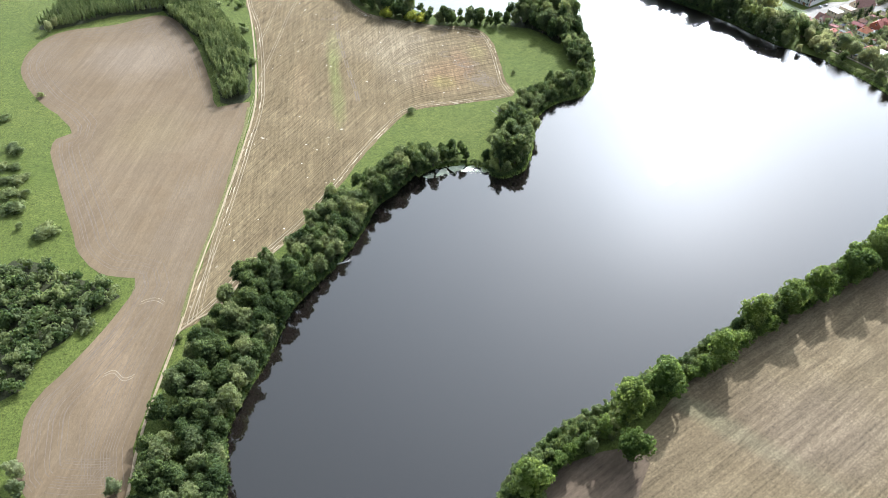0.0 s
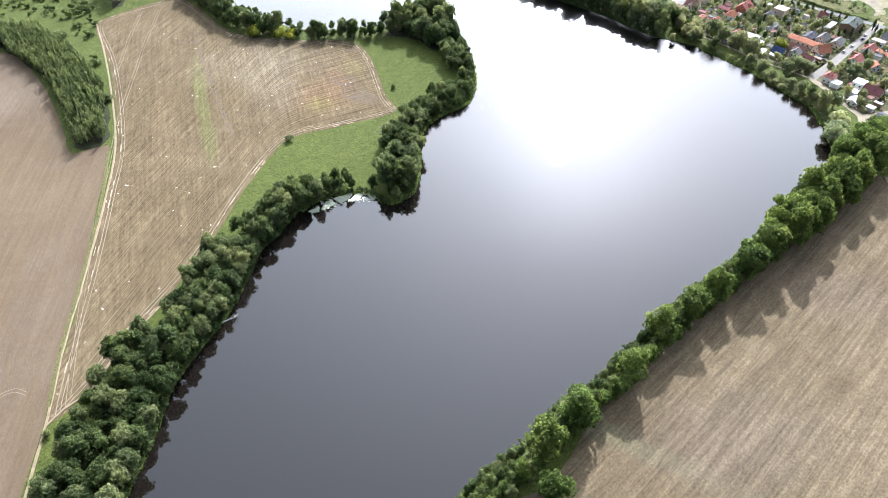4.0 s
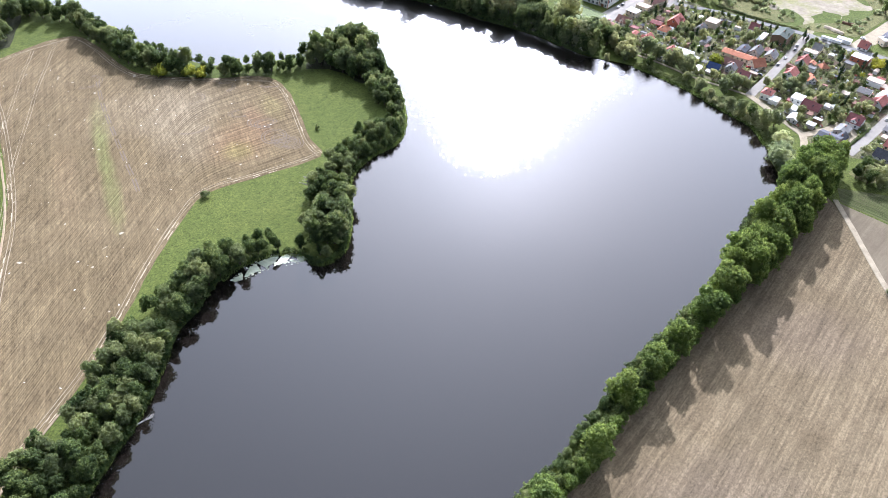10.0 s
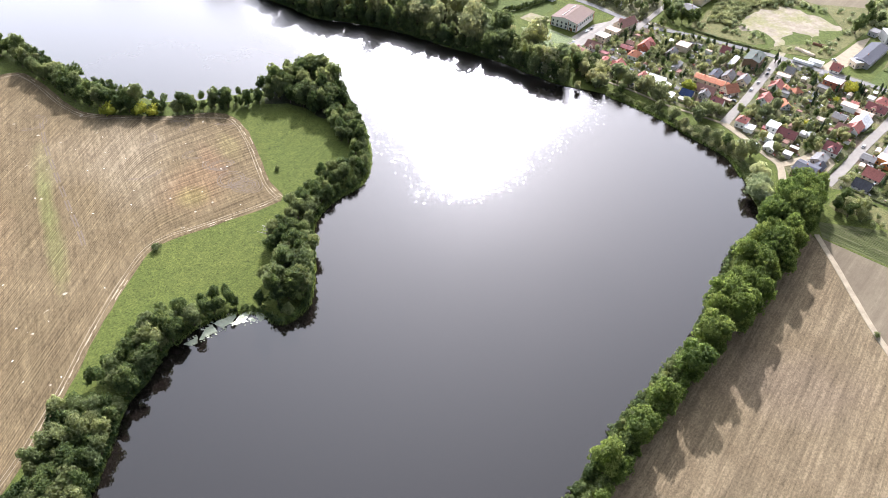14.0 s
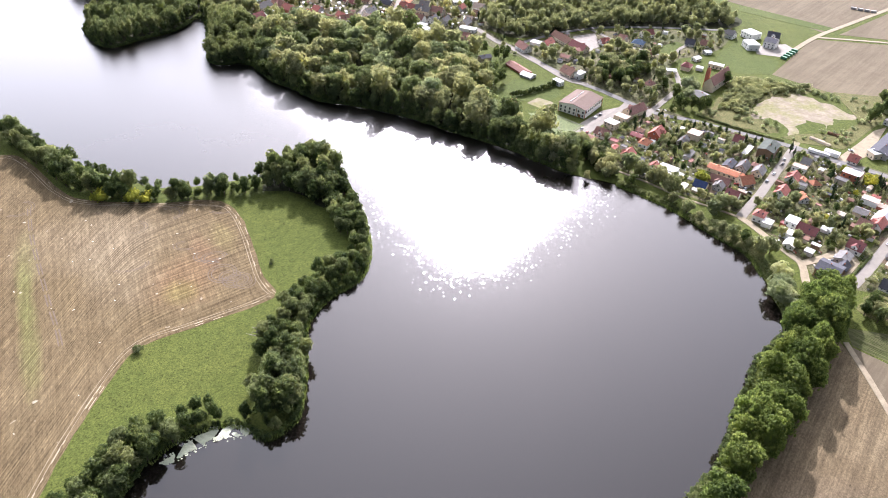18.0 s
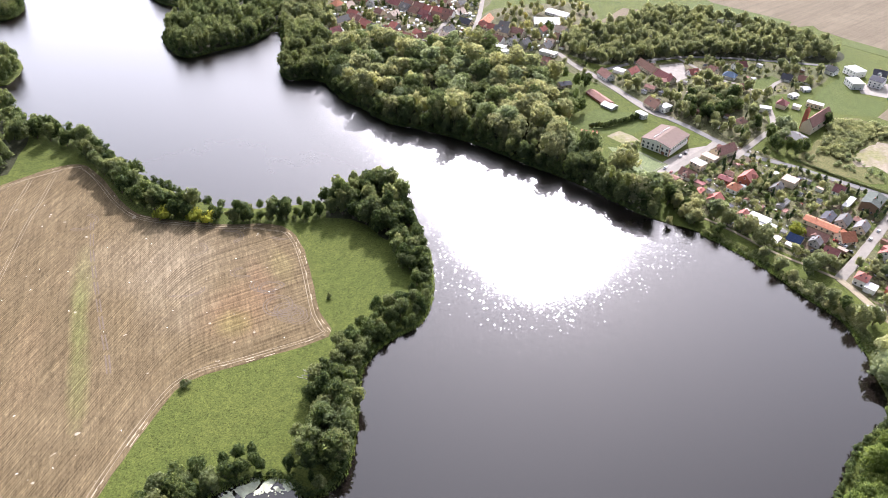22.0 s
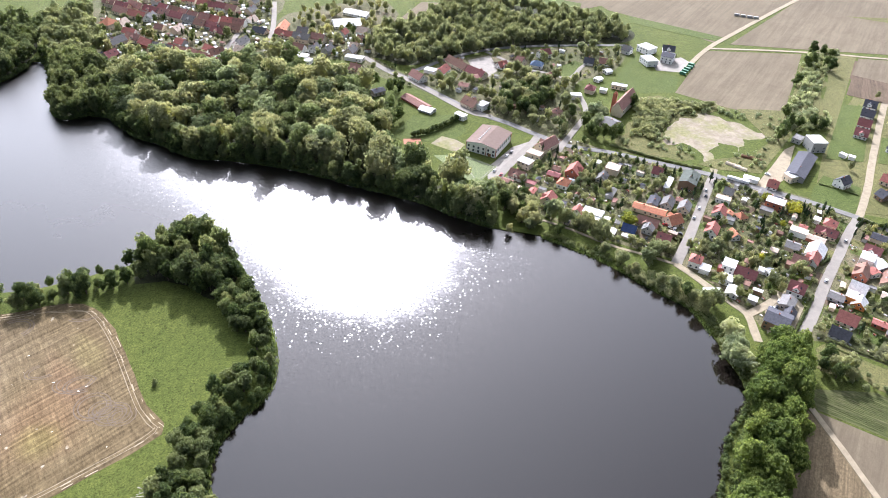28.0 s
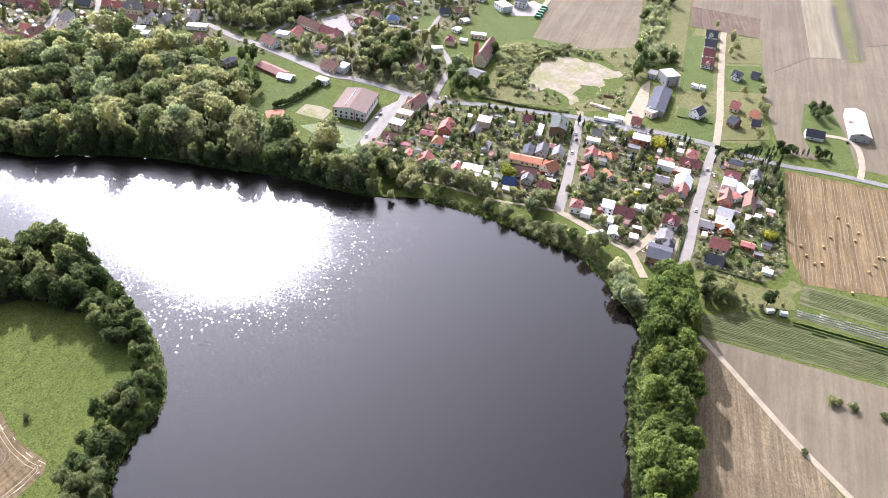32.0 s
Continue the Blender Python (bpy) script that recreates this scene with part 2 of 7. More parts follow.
# ---- world, sun, exposure ----
SUN_AZ, SUN_EL = 20.5, 33.0
world = bpy.data.worlds.new("sky")
scene.world = world
world.use_nodes = True
wn = world.node_tree
sky = wn.nodes.new("ShaderNodeTexSky")
sky.sky_type = "NISHITA"
sky.sun_disc = False
sky.sun_elevation, sky.sun_rotation = radians(SUN_EL), radians(SUN_AZ)
sky.air_density, sky.dust_density = 1.0, 4.5
wn.nodes["Background"].inputs["Strength"].default_value = 0.05
clouds = wn.nodes.new("ShaderNodeTexNoise")
clouds.inputs["Scale"].default_value, clouds.inputs["Detail"].default_value = 2.6, 7.0
cover = wn.nodes.new("ShaderNodeValToRGB")
cover.color_ramp.elements[0].position, cover.color_ramp.elements[1].position = 0.42, 0.7
cover.color_ramp.elements[1].color = (0.5, 0.5, 0.5, 1)
wn.links.new(clouds.outputs["Fac"], cover.inputs[0])
cloudy = wn.nodes.new("ShaderNodeMix")
cloudy.data_type = "RGBA"
cloudy.inputs[7].default_value = (7.2, 7.4, 6.9, 1)
wn.links.new(cover.outputs[0], cloudy.inputs[0])
wn.links.new(sky.outputs[0], cloudy.inputs[6])
# thin high cloud scatters sunlight in a wide aureole round the sun
a, e = radians(SUN_AZ), radians(SUN_EL)
SUN_FROM = (math.sin(a) * math.cos(e), math.cos(a) * math.cos(e), math.sin(e))
ray = wn.nodes.new("ShaderNodeTexCoord")
near = wn.nodes.new("ShaderNodeVectorMath")
near.operation = "DOT_PRODUCT"
near.inputs[1].default_value = SUN_FROM
wn.links.new(ray.outputs["Generated"], near.inputs[0])
front = wn.nodes.new("ShaderNodeClamp")
wn.links.new(near.outputs["Value"], front.inputs["Value"])
fall = wn.nodes.new("ShaderNodeMath")
fall.operation, fall.inputs[1].default_value = "POWER", 10.0
wn.links.new(front.outputs[0], fall.inputs[0])
halo = wn.nodes.new("ShaderNodeVectorMath")
halo.operation = "MULTIPLY_ADD"
halo.inputs[1].default_value = (24.0, 23.6, 23.0)
wn.links.new(fall.outputs[0], halo.inputs[0])
wn.links.new(cloudy.outputs[2], halo.inputs[2])
# pale haze low over the sunny side
updown = wn.nodes.new("ShaderNodeSeparateXYZ")
wn.links.new(ray.outputs["Generated"], updown.inputs[0])
flat = wn.nodes.new("ShaderNodeMapRange")
flat.inputs["To Min"].default_value, flat.inputs["To Max"].default_value = 1.0, 0.0
wn.links.new(updown.outputs["Z"], flat.inputs["Value"])
low = wn.nodes.new("ShaderNodeMath")
low.operation, low.inputs[1].default_value = "POWER", 2.5
wn.links.new(flat.outputs[0], low.inputs[0])
haze = wn.nodes.new("ShaderNodeVectorMath")
haze.operation = "MULTIPLY_ADD"
haze.inputs[1].default_value = (150.0, 146.0, 140.0)
sunward = wn.nodes.new("ShaderNodeMath")
sunward.operation = "MULTIPLY"
wn.links.new(low.outputs[0], sunward.inputs[0])
wn.links.new(front.outputs[0], sunward.inputs[1])
wn.links.new(sunward.outputs[0], haze.inputs[0])
# bright thin cloud over the whole sunny half
veil = wn.nodes.new("ShaderNodeMath")
veil.operation, veil.inputs[1].default_value = "POWER", 3.0
bank = wn.nodes.new("ShaderNodeVectorMath")
bank.operation = "DOT_PRODUCT"
bank.inputs[1].default_value = (math.sin(radians(2)) * math.cos(radians(42)), math.cos(radians(2)) * math.cos(radians(42)), math.sin(radians(42)))
wn.links.new(ray.outputs["Generated"], bank.inputs[0])
ahead = wn.nodes.new("ShaderNodeClamp")
wn.links.new(bank.outputs["Value"], ahead.inputs["Value"])
wn.links.new(ahead.outputs[0], veil.inputs[0])
broad = wn.nodes.new("ShaderNodeVectorMath")
broad.operation = "MULTIPLY_ADD"
broad.inputs[1].default_value = (21.0, 21.0, 19.6)
wn.links.new(veil.outputs[0], broad.inputs[0])
wn.links.new(halo.outputs[0], broad.inputs[2])
# and a small bright aureole close to it
close = wn.nodes.new("ShaderNodeMath")
close.operation, close.inputs[1].default_value = "POWER", 130.0
wn.links.new(front.outputs[0], close.inputs[0])
ring = wn.nodes.new("ShaderNodeVectorMath")
ring.operation = "MULTIPLY_ADD"
ring.inputs[1].default_value = (42.0, 41.5, 41.0)
wn.links.new(close.outputs[0], ring.inputs[0])
wn.links.new(broad.outputs[0], ring.inputs[2])
wn.links.new(ring.outputs[0], haze.inputs[2])
wn.links.new(haze.outputs[0], wn.nodes["Background"].inputs["Color"])
sun = new("sun", bpy.data.lights.new("sun", "SUN"))
sun.data.energy, sun.data.angle, sun.data.color = 5.0, radians(0.53), (1.0, 0.935, 0.865)
sun.matrix_world = look((0, 0, 0), (-SUN_FROM[0], -SUN_FROM[1], -SUN_FROM[2]))


# ---- materials ----
def material(name, rough=0.9, spec=0.2, metal=0.0):
    m = bpy.data.materials.new(name)
    m.use_nodes = True
    b = m.node_tree.nodes["Principled BSDF"]
    b.inputs["Roughness"].default_value = rough
    b.inputs["Specular IOR Level"].default_value = spec
    b.inputs["Metallic"].default_value = metal
    return m, m.node_tree, b


def node(nt, kind, **settings):
    n = nt.nodes.new(kind)
    for key, v in settings.items():
        n.inputs[key.replace("_", " ")].default_value = v
    return n


def where(nt, scale=(1, 1, 1), turn=0.0, local=False):
    g = nt.nodes.new("ShaderNodeTexCoord" if local else "ShaderNodeNewGeometry")
    out = g.outputs["Object" if local else "Position"]
    for key, v in (("Rotation", (0, 0, radians(turn))), ("Scale", scale)):
        mp = nt.nodes.new("ShaderNodeMapping")
        mp.inputs[key].default_value = v
        nt.links.new(out, mp.inputs["Vector"])
        out = mp.outputs[0]
    return out


def noise_fac(nt, vec, scale, detail=4.0, rough=0.6):
    n = node(nt, "ShaderNodeTexNoise", Scale=scale, Detail=detail, Roughness=rough)
    nt.links.new(vec, n.inputs["Vector"])
    return n.outputs["Fac"]


def ramp(nt, fac, *stops):
    r = nt.nodes.new("ShaderNodeValToRGB")
    while len(r.color_ramp.elements) < len(stops):
        r.color_ramp.elements.new(0.5)
    for el, (at, c) in zip(r.color_ramp.elements, stops):
        el.position, el.color = at, (c if isinstance(c, tuple) else (c, c, c)) + (1,)
    nt.links.new(fac, r.inputs[0])
    return r.outputs[0]


def mixed(nt, fac, c1, c2, blend="MIX"):
    m = nt.nodes.new("ShaderNodeMix")
    m.data_type, m.blend_type = "RGBA", blend
    for k, v in ((0, fac), (6, c1), (7, c2)):
        sock = m.inputs[k]
        if isinstance(v, bpy.types.NodeSocket):
            nt.links.new(v, sock)
        elif isinstance(v, tuple):
            sock.default_value = v + (1,)
        else:
            sock.default_value = v if k == 0 else (v, v, v, 1)
    return m.outputs[2]


def bump(nt, bsdf, height, strength=0.4, distance=0.3):
    b = node(nt, "ShaderNodeBump", Strength=strength, Distance=distance)
    nt.links.new(height, b.inputs["Height"])
    nt.links.new(b.outputs[0], bsdf.inputs["Normal"])


def grass_material(name, c1, c2, c3):
    m, nt, b = material(name, 0.95, 0.1)
    p = where(nt)
    big, mid, fine = noise_fac(nt, p, 0.015, 5), noise_fac(nt, p, 0.2, 7, 0.75), noise_fac(nt, p, 1.25, 5, 0.8)
    col = ramp(nt, big, (0.35, c1), (0.65, c2))
    col = mixed(nt, ramp(nt, mid, (0.42, 0.0), (0.72, 0.75)), col, c3)
    col = mixed(nt, 0.75, col, ramp(nt, fine, (0.3, 0.08), (0.7, 1.65)), "MULTIPLY")
    col = mixed(nt, ramp(nt, noise_fac(nt, p, 0.8, 4, 0.75), (0.57, 0.0), (0.63, 0.75)), col, tuple(x * 0.55 for x in c3))
    nt.links.new(col, b.inputs["Base Color"])
    bump(nt, b, fine, 0.6, 0.5)
    return m


def stain(nt, col, at, radii, turn, tint, amount):
    """A ragged patch of another tone, lying across a field."""
    g = nt.nodes.new("ShaderNodeNewGeometry")
    out = g.outputs["Position"]
    for key, v in (("Location", (-at[0], -at[1], 0)), ("Rotation", (0, 0, radians(turn))), ("Scale", (0.5 / radii[0], 0.5 / radii[1], 0))):
        mp = nt.nodes.new("ShaderNodeMapping")
        mp.inputs[key].default_value = v
        nt.links.new(out, mp.inputs["Vector"])
        out = mp.outputs[0]
    far = nt.nodes.new("ShaderNodeVectorMath")
    far.operation = "LENGTH"
    nt.links.new(out, far.inputs[0])
    ragged = nt.nodes.new("ShaderNodeMath")
    ragged.operation, ragged.inputs[1].default_value = "MULTIPLY_ADD", 0.5
    nt.links.new(noise_fac(nt, where(nt), 0.06, 6, 0.7), ragged.inputs[0])
    nt.links.new(far.outputs["Value"], ragged.inputs[2])
    return mixed(nt, ramp(nt, ragged.outputs[0], (0.45, amount), (0.82, 0.0)), col, tint)


def bent_rows(nt, a, b, c):
    """Coordinates that run along and across rows which follow the edge a-b-c of a field round its corner b."""
    p = nt.nodes.new("ShaderNodeNewGeometry").outputs["Position"]

    def run(way, at):
        d = nt.nodes.new("ShaderNodeVectorMath")
        d.operation = "DOT_PRODUCT"
        d.inputs[1].default_value = (way[0], way[1], 0)
        nt.links.new(p, d.inputs[0])
        m = nt.nodes.new("ShaderNodeMath")
        m.operation, m.inputs[1].default_value = "SUBTRACT", way[0] * at[0] + way[1] * at[1]
        nt.links.new(d.outputs["Value"], m.inputs[0])
        return m.outputs[0]
    u, v = (Vector(b) - Vector(a)).normalized(), (Vector(c) - Vector(b)).normalized()
    across = nt.nodes.new("ShaderNodeMath")
    across.operation, across.inputs[2].default_value = "SMOOTH_MAX", 45.0
    nt.links.new(run((-u.y / u.x, 1.0), b), across.inputs[0])
    nt.links.new(run((-v.y / v.x, 1.0), b), across.inputs[1])
    both = nt.nodes.new("ShaderNodeCombineXYZ")
    nt.links.new(across.outputs[0], both.inputs[0])
    m = nt.nodes.new("ShaderNodeMath")
    m.operation, m.inputs[1].default_value = "MULTIPLY", 0.05
    nt.links.new(run((u + v).normalized(), b), m.inputs[0])
    nt.links.new(m.outputs[0], both.inputs[1])
    return both.outputs[0]


def field_material(name, c1, c2, c3, turn, pitch=3.0, rows=0.35, streak=0.3, green=False, speckle=0.55, clods=0.4, grain=0.8, stains=(), bent=()):
    """Soil or stubble with drill rows along one direction, broad stains and pale trails."""
    m, nt, b = material(name, 1.0, 0.08)
    p, along = where(nt), where(nt, (1.0, 0.05, 1.0), turn)
    big, mid = noise_fac(nt, p, 0.009, 4), noise_fac(nt, p, 0.05, 6, 0.7)
    fine = noise_fac(nt, where(nt, (1.0, clods, 1.0), turn), grain, 6, 0.85)
    if bent:
        along = bent_rows(nt, *bent)
    lines = noise_fac(nt, along, 1.0 / pitch, 3, 0.7)
    broad = noise_fac(nt, along, 0.25 / pitch, 2, 0.5)
    col = ramp(nt, big, (0.36, c1), (0.62, c2))
    col = mixed(nt, ramp(nt, mid, (0.45, 0.0), (0.7, 0.6)), col, c3)
    for args in stains:
        col = stain(nt, col, *args)
    if green:
        thin = noise_fac(nt, along, 0.5, 2, 0.5)
        cross = noise_fac(nt, where(nt, (1.0, 0.05, 1.0), turn), 0.5, 3, 0.75)
        col = mixed(nt, 0.55, col, ramp(nt, thin, (0.38, (0.66, 0.62, 0.56)), (0.62, (1.34, 1.32, 1.28))), "MULTIPLY")
        drill = node(nt, "ShaderNodeTexWave", Scale=0.11, Distortion=1.6, Detail=2.0)
        drill.inputs["Detail Scale"].default_value = 3.0
        nt.links.new(along, drill.inputs["Vector"])
        patch = ramp(nt, noise_fac(nt, p, 0.035, 5, 0.7), (0.38, 0.04), (0.62, 0.42))
        col = mixed(nt, patch, col, ramp(nt, drill.outputs["Fac"], (0.1, (0.62, 0.58, 0.52)), (0.9, (1.36, 1.34, 1.3))), "MULTIPLY")
        col = mixed(nt, 0.4, col, ramp(nt, cross, (0.38, (0.66, 0.62, 0.56)), (0.62, (1.34, 1.32, 1.28))), "MULTIPLY")
        col = mixed(nt, ramp(nt, noise_fac(nt, p, 0.16, 2, 0.4), (0.74, 0.0), (0.78, 0.7)), col, (0.42, 0.37, 0.28))
    col = mixed(nt, rows, col, ramp(nt, lines, (0.35, 0.45), (0.65, 1.5)), "MULTIPLY")
    col = mixed(nt, streak, col, ramp(nt, broad, (0.4, 0.6), (0.6, 1.35)), "MULTIPLY")
    col = mixed(nt, speckle, col, ramp(nt, fine, (0.3, 0.45), (0.72, 1.6)), "MULTIPLY")
    nt.links.new(col, b.inputs["Base Color"])
    bump(nt, b, fine, 0.6, 0.35)
    return m


def leaf_material(name, dark, light, lit=0.55):
    m, nt, b = material(name, 0.75, 0.12)
    g, o = nt.nodes.new("ShaderNodeNewGeometry"), nt.nodes.new("ShaderNodeObjectInfo")
    col = mixed(nt, g.outputs["Random Per Island"], dark, light)
    col = mixed(nt, 1.0, col, ramp(nt, noise_fac(nt, where(nt), 0.075, 2, 0.5), (0.36, (0.7, 0.74, 0.72)), (0.64, (1.3, 1.26, 1.2))), "MULTIPLY")
    col = mixed(nt, 0.6, col, ramp(nt, o.outputs["Random"], (0.0, (0.6, 0.68, 0.55)), (1.0, (1.25, 1.15, 1.0))), "MULTIPLY")
    nt.links.new(col, b.inputs["Base Color"])
    tr = nt.nodes.new("ShaderNodeBsdfTranslucent")
    nt.links.new(mixed(nt, 1.0, col, (1.65, 1.65, 1.3), "MULTIPLY"), tr.inputs["Color"])
    mx = nt.nodes.new("ShaderNodeMixShader")
    mx.inputs[0].default_value = lit
    nt.links.new(b.outputs[0], mx.inputs[1])
    nt.links.new(tr.outputs[0], mx.inputs[2])
    nt.links.new(mx.outputs[0], nt.nodes["Material Output"].inputs["Surface"])
    return m


def plain_material(name, c, rough=0.8, spread=0.25, scale=0.6, spec=0.3, metal=0.0, vary=0.0):
    """A surface of one colour with weathering at two scales; vary: differs from thing to thing."""
    m, nt, b = material(name, rough, spec, metal)
    p = where(nt)
    col = mixed(nt, ramp(nt, noise_fac(nt, p, scale, 6, 0.7), (0.3, 0.0), (0.7, 1.0)),
                tuple(x * (1 - spread) for x in c), tuple(min(1, x * (1 + spread)) for x in c))
    col = mixed(nt, spread, col, ramp(nt, noise_fac(nt, p, scale * 7, 3), (0.3, 0.6), (0.7, 1.3)), "MULTIPLY")
    if vary:
        o = nt.nodes.new("ShaderNodeObjectInfo")
        col = mixed(nt, vary, col, ramp(nt, o.outputs["Random"], (0.0, 0.45), (1.0, 1.5)), "MULTIPLY")
    nt.links.new(col, b.inputs["Base Color"])
    return m


GRASS = grass_material("meadow_grass", (0.084, 0.106, 0.021), (0.106, 0.122, 0.026), (0.052, 0.068, 0.015))
LAWN = grass_material("lawn_grass", (0.082, 0.108, 0.026), (0.102, 0.122, 0.032), (0.06, 0.081, 0.021))
DRY = grass_material("dry_grass", (0.13, 0.125, 0.046), (0.168, 0.154, 0.062), (0.08, 0.094, 0.03))
TURF = grass_material("pitch_turf", (0.17, 0.2, 0.095), (0.2, 0.23, 0.11), (0.15, 0.18, 0.085))
GARDEN = grass_material("garden_ground", (0.105, 0.112, 0.047), (0.175, 0.148, 0.088), (0.058, 0.07, 0.027))
STUBBLE = field_material("stubble", (0.12, 0.093, 0.051), (0.147, 0.115, 0.066), (0.092, 0.069, 0.039), -7, 1.8, 0.15, 0.08, green=True, speckle=0.85, stains=STAINS, bent=((-115, 254), (-32, 438), (48, 469)))
PLOUGHED = field_material("ploughed_soil", (0.118, 0.085, 0.05), (0.148, 0.11, 0.068), (0.128, 0.09, 0.05), 3, 1.4, 0.12, 0.12, speckle=0.35, clods=0.5, grain=1.0, stains=STAINS_PLOUGHED)
SOIL_EAST = field_material("stubble_east", (0.135, 0.103, 0.059), (0.166, 0.129, 0.077), (0.108, 0.08, 0.045), 54, 1.4, 0.4, 0.22, speckle=1.0, clods=0.75, grain=1.1, stains=STAINS_EAST)
SOIL_PALE = field_material("pale_soil", (0.136, 0.111, 0.074), (0.157, 0.129, 0.086), (0.119, 0.095, 0.064), 60, 3.0, 0.16, 0.14, speckle=0.25)
SOIL_DARK = field_material("dark_soil", (0.104, 0.077, 0.052), (0.122, 0.092, 0.061), (0.086, 0.061, 0.043), 50, 1.5, 0.3, 0.2)
STRIP = field_material("pale_strip", (0.185, 0.159, 0.103), (0.206, 0.179, 0.120), (0.163, 0.139, 0.086), 58, 2.5, 0.2, 0.2, speckle=0.2)
SOIL_BROWN = field_material("brown_soil", (0.129, 0.103, 0.071), (0.146, 0.119, 0.083), (0.116, 0.090, 0.062), 58, 3.0, 0.16, 0.2, speckle=0.2)
STRAW = field_material("straw_stubble", (0.128, 0.089, 0.042), (0.156, 0.113, 0.055), (0.1, 0.07, 0.035), 58, 2.4, 0.5, 0.4)
CROP = field_material("crop_rows", (0.075, 0.086, 0.032), (0.095, 0.102, 0.04), (0.105, 0.094, 0.052), -30.3, 1.1, 0.5, 0.3)
FLEECE = field_material("fleece_rows", (0.2, 0.2, 0.15), (0.24, 0.24, 0.18), (0.15, 0.16, 0.1), -33, 2.2, 0.8, 0.2)


def sand_material():
    m, nt, b = material("bare_sand", 1.0, 0.08)
    p = where(nt)
    weeds = ramp(nt, noise_fac(nt, p, 0.045, 8, 0.72), (0.46, 0.0), (0.6, 1.0))
    col = ramp(nt, noise_fac(nt, p, 0.12, 6, 0.7), (0.3, (0.17, 0.142, 0.1)), (0.7, (0.33, 0.285, 0.215)))
    col = mixed(nt, weeds, col, ramp(nt, noise_fac(nt, p, 0.5, 5), (0.3, (0.14, 0.15, 0.06)), (0.7, (0.26, 0.23, 0.12))))
    nt.links.new(col, b.inputs["Base Color"])
    return m


SAND = sand_material()
RUT = plain_material("tractor_rut", (0.13, 0.1, 0.07), 1.0, 0.25, 0.3)
PALE_RUT = plain_material("pale_rut", (0.25, 0.205, 0.138), 1.0, 0.3, 0.4)
CLAY = plain_material("clay_court", (0.36, 0.16, 0.1), 0.95, 0.15, 0.3)
TRACK = plain_material("wheel_track", (0.26, 0.2, 0.125), 1.0, 0.25, 0.3)
DIRT = plain_material("track_dirt", (0.275, 0.23, 0.155), 1.0, 0.22, 0.25)
ASPHALT = plain_material("asphalt", (0.165, 0.157, 0.145), 0.95, 0.2, 0.3)
ASPHALT_PALE = plain_material("worn_street", (0.225, 0.203, 0.172), 0.95, 0.12, 0.25)
PAVING = plain_material("paving", (0.26, 0.235, 0.2), 0.9, 0.2, 0.3)
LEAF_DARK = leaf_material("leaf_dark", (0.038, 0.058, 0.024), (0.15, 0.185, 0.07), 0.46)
LEAF_MID = leaf_material("leaf_mid", (0.19, 0.2, 0.122), (0.325, 0.335, 0.205), 0.56)
LEAF_BRIGHT = leaf_material("leaf_bright", (0.068, 0.098, 0.026), (0.192, 0.235, 0.072), 0.5)
LEAF_PALE = leaf_material("leaf_pale", (0.23, 0.252, 0.165), (0.35, 0.37, 0.25), 0.54)
LEAF_YOUNG = leaf_material("leaf_young", (0.105, 0.125, 0.062), (0.21, 0.235, 0.115), 0.52)
LEAF_YELLOW = leaf_material("leaf_yellow", (0.2, 0.21, 0.03), (0.36, 0.36, 0.06), 0.45)
NEEDLE = leaf_material("needle", (0.025, 0.045, 0.022), (0.05, 0.08, 0.035), 0.1)
REED = leaf_material("reed", (0.12, 0.17, 0.05), (0.2, 0.25, 0.08), 0.3)
LILY = plain_material("lily_pad", (0.5, 0.52, 0.36), 0.22, 0.2, 0.8, 0.5)
BARK = plain_material("bark", (0.12, 0.09, 0.065), 0.95, 0.35, 2.0)
DEADWOOD = plain_material("bleached_wood", (0.5, 0.46, 0.42), 0.9, 0.25, 2.0)
ROOFS = {k: plain_material("roof_" + k, c, min(0.95, r + 0.2) if k != "solar" else r, 0.26, 0.7, 0.1, 0.0, 0.3) for k, c, r in (
    ("red", (0.33, 0.135, 0.11), 0.75), ("maroon", (0.215, 0.09, 0.085), 0.6), ("rust", (0.26, 0.148, 0.12), 0.8), ("orange", (0.45, 0.2, 0.12), 0.8),
    ("brown", (0.2, 0.12, 0.09), 0.8), ("grey", (0.175, 0.168, 0.16), 0.8), ("dark", (0.075, 0.075, 0.085), 0.65), ("white", (0.74, 0.73, 0.71), 0.6),
    ("tan", (0.5, 0.4, 0.32), 0.85), ("solar", (0.03, 0.045, 0.1), 0.25), ("darkgreen", (0.09, 0.1, 0.085), 0.75), ("blue", (0.13, 0.18, 0.26), 0.5))}
WALLS = {k: plain_material("wall_" + k, c, 0.9, 0.12, 0.5, 0.2, 0.0, 0.15) for k, c in (
    ("white", (0.78, 0.77, 0.73)), ("cream", (0.62, 0.53, 0.4)), ("grey", (0.42, 0.41, 0.39)), ("brick", (0.36, 0.13, 0.08)),
    ("brown", (0.26, 0.17, 0.11)), ("orange", (0.55, 0.24, 0.07)))}
PANE = plain_material("window_glass", (0.04, 0.05, 0.06), 0.12, 0.2, 1.0, 0.6)
FRAME = plain_material("window_frame", (0.75, 0.75, 0.73), 0.5, 0.08)
DOOR = plain_material("door_wood", (0.2, 0.1, 0.05), 0.6, 0.2, 2.0, 0.3, 0.0, 0.3)
CHIMNEY = plain_material("chimney_brick", (0.33, 0.14, 0.09), 0.9, 0.25, 2.0)
TYRE = plain_material("tyre_rubber", (0.02, 0.02, 0.02), 0.9, 0.2)
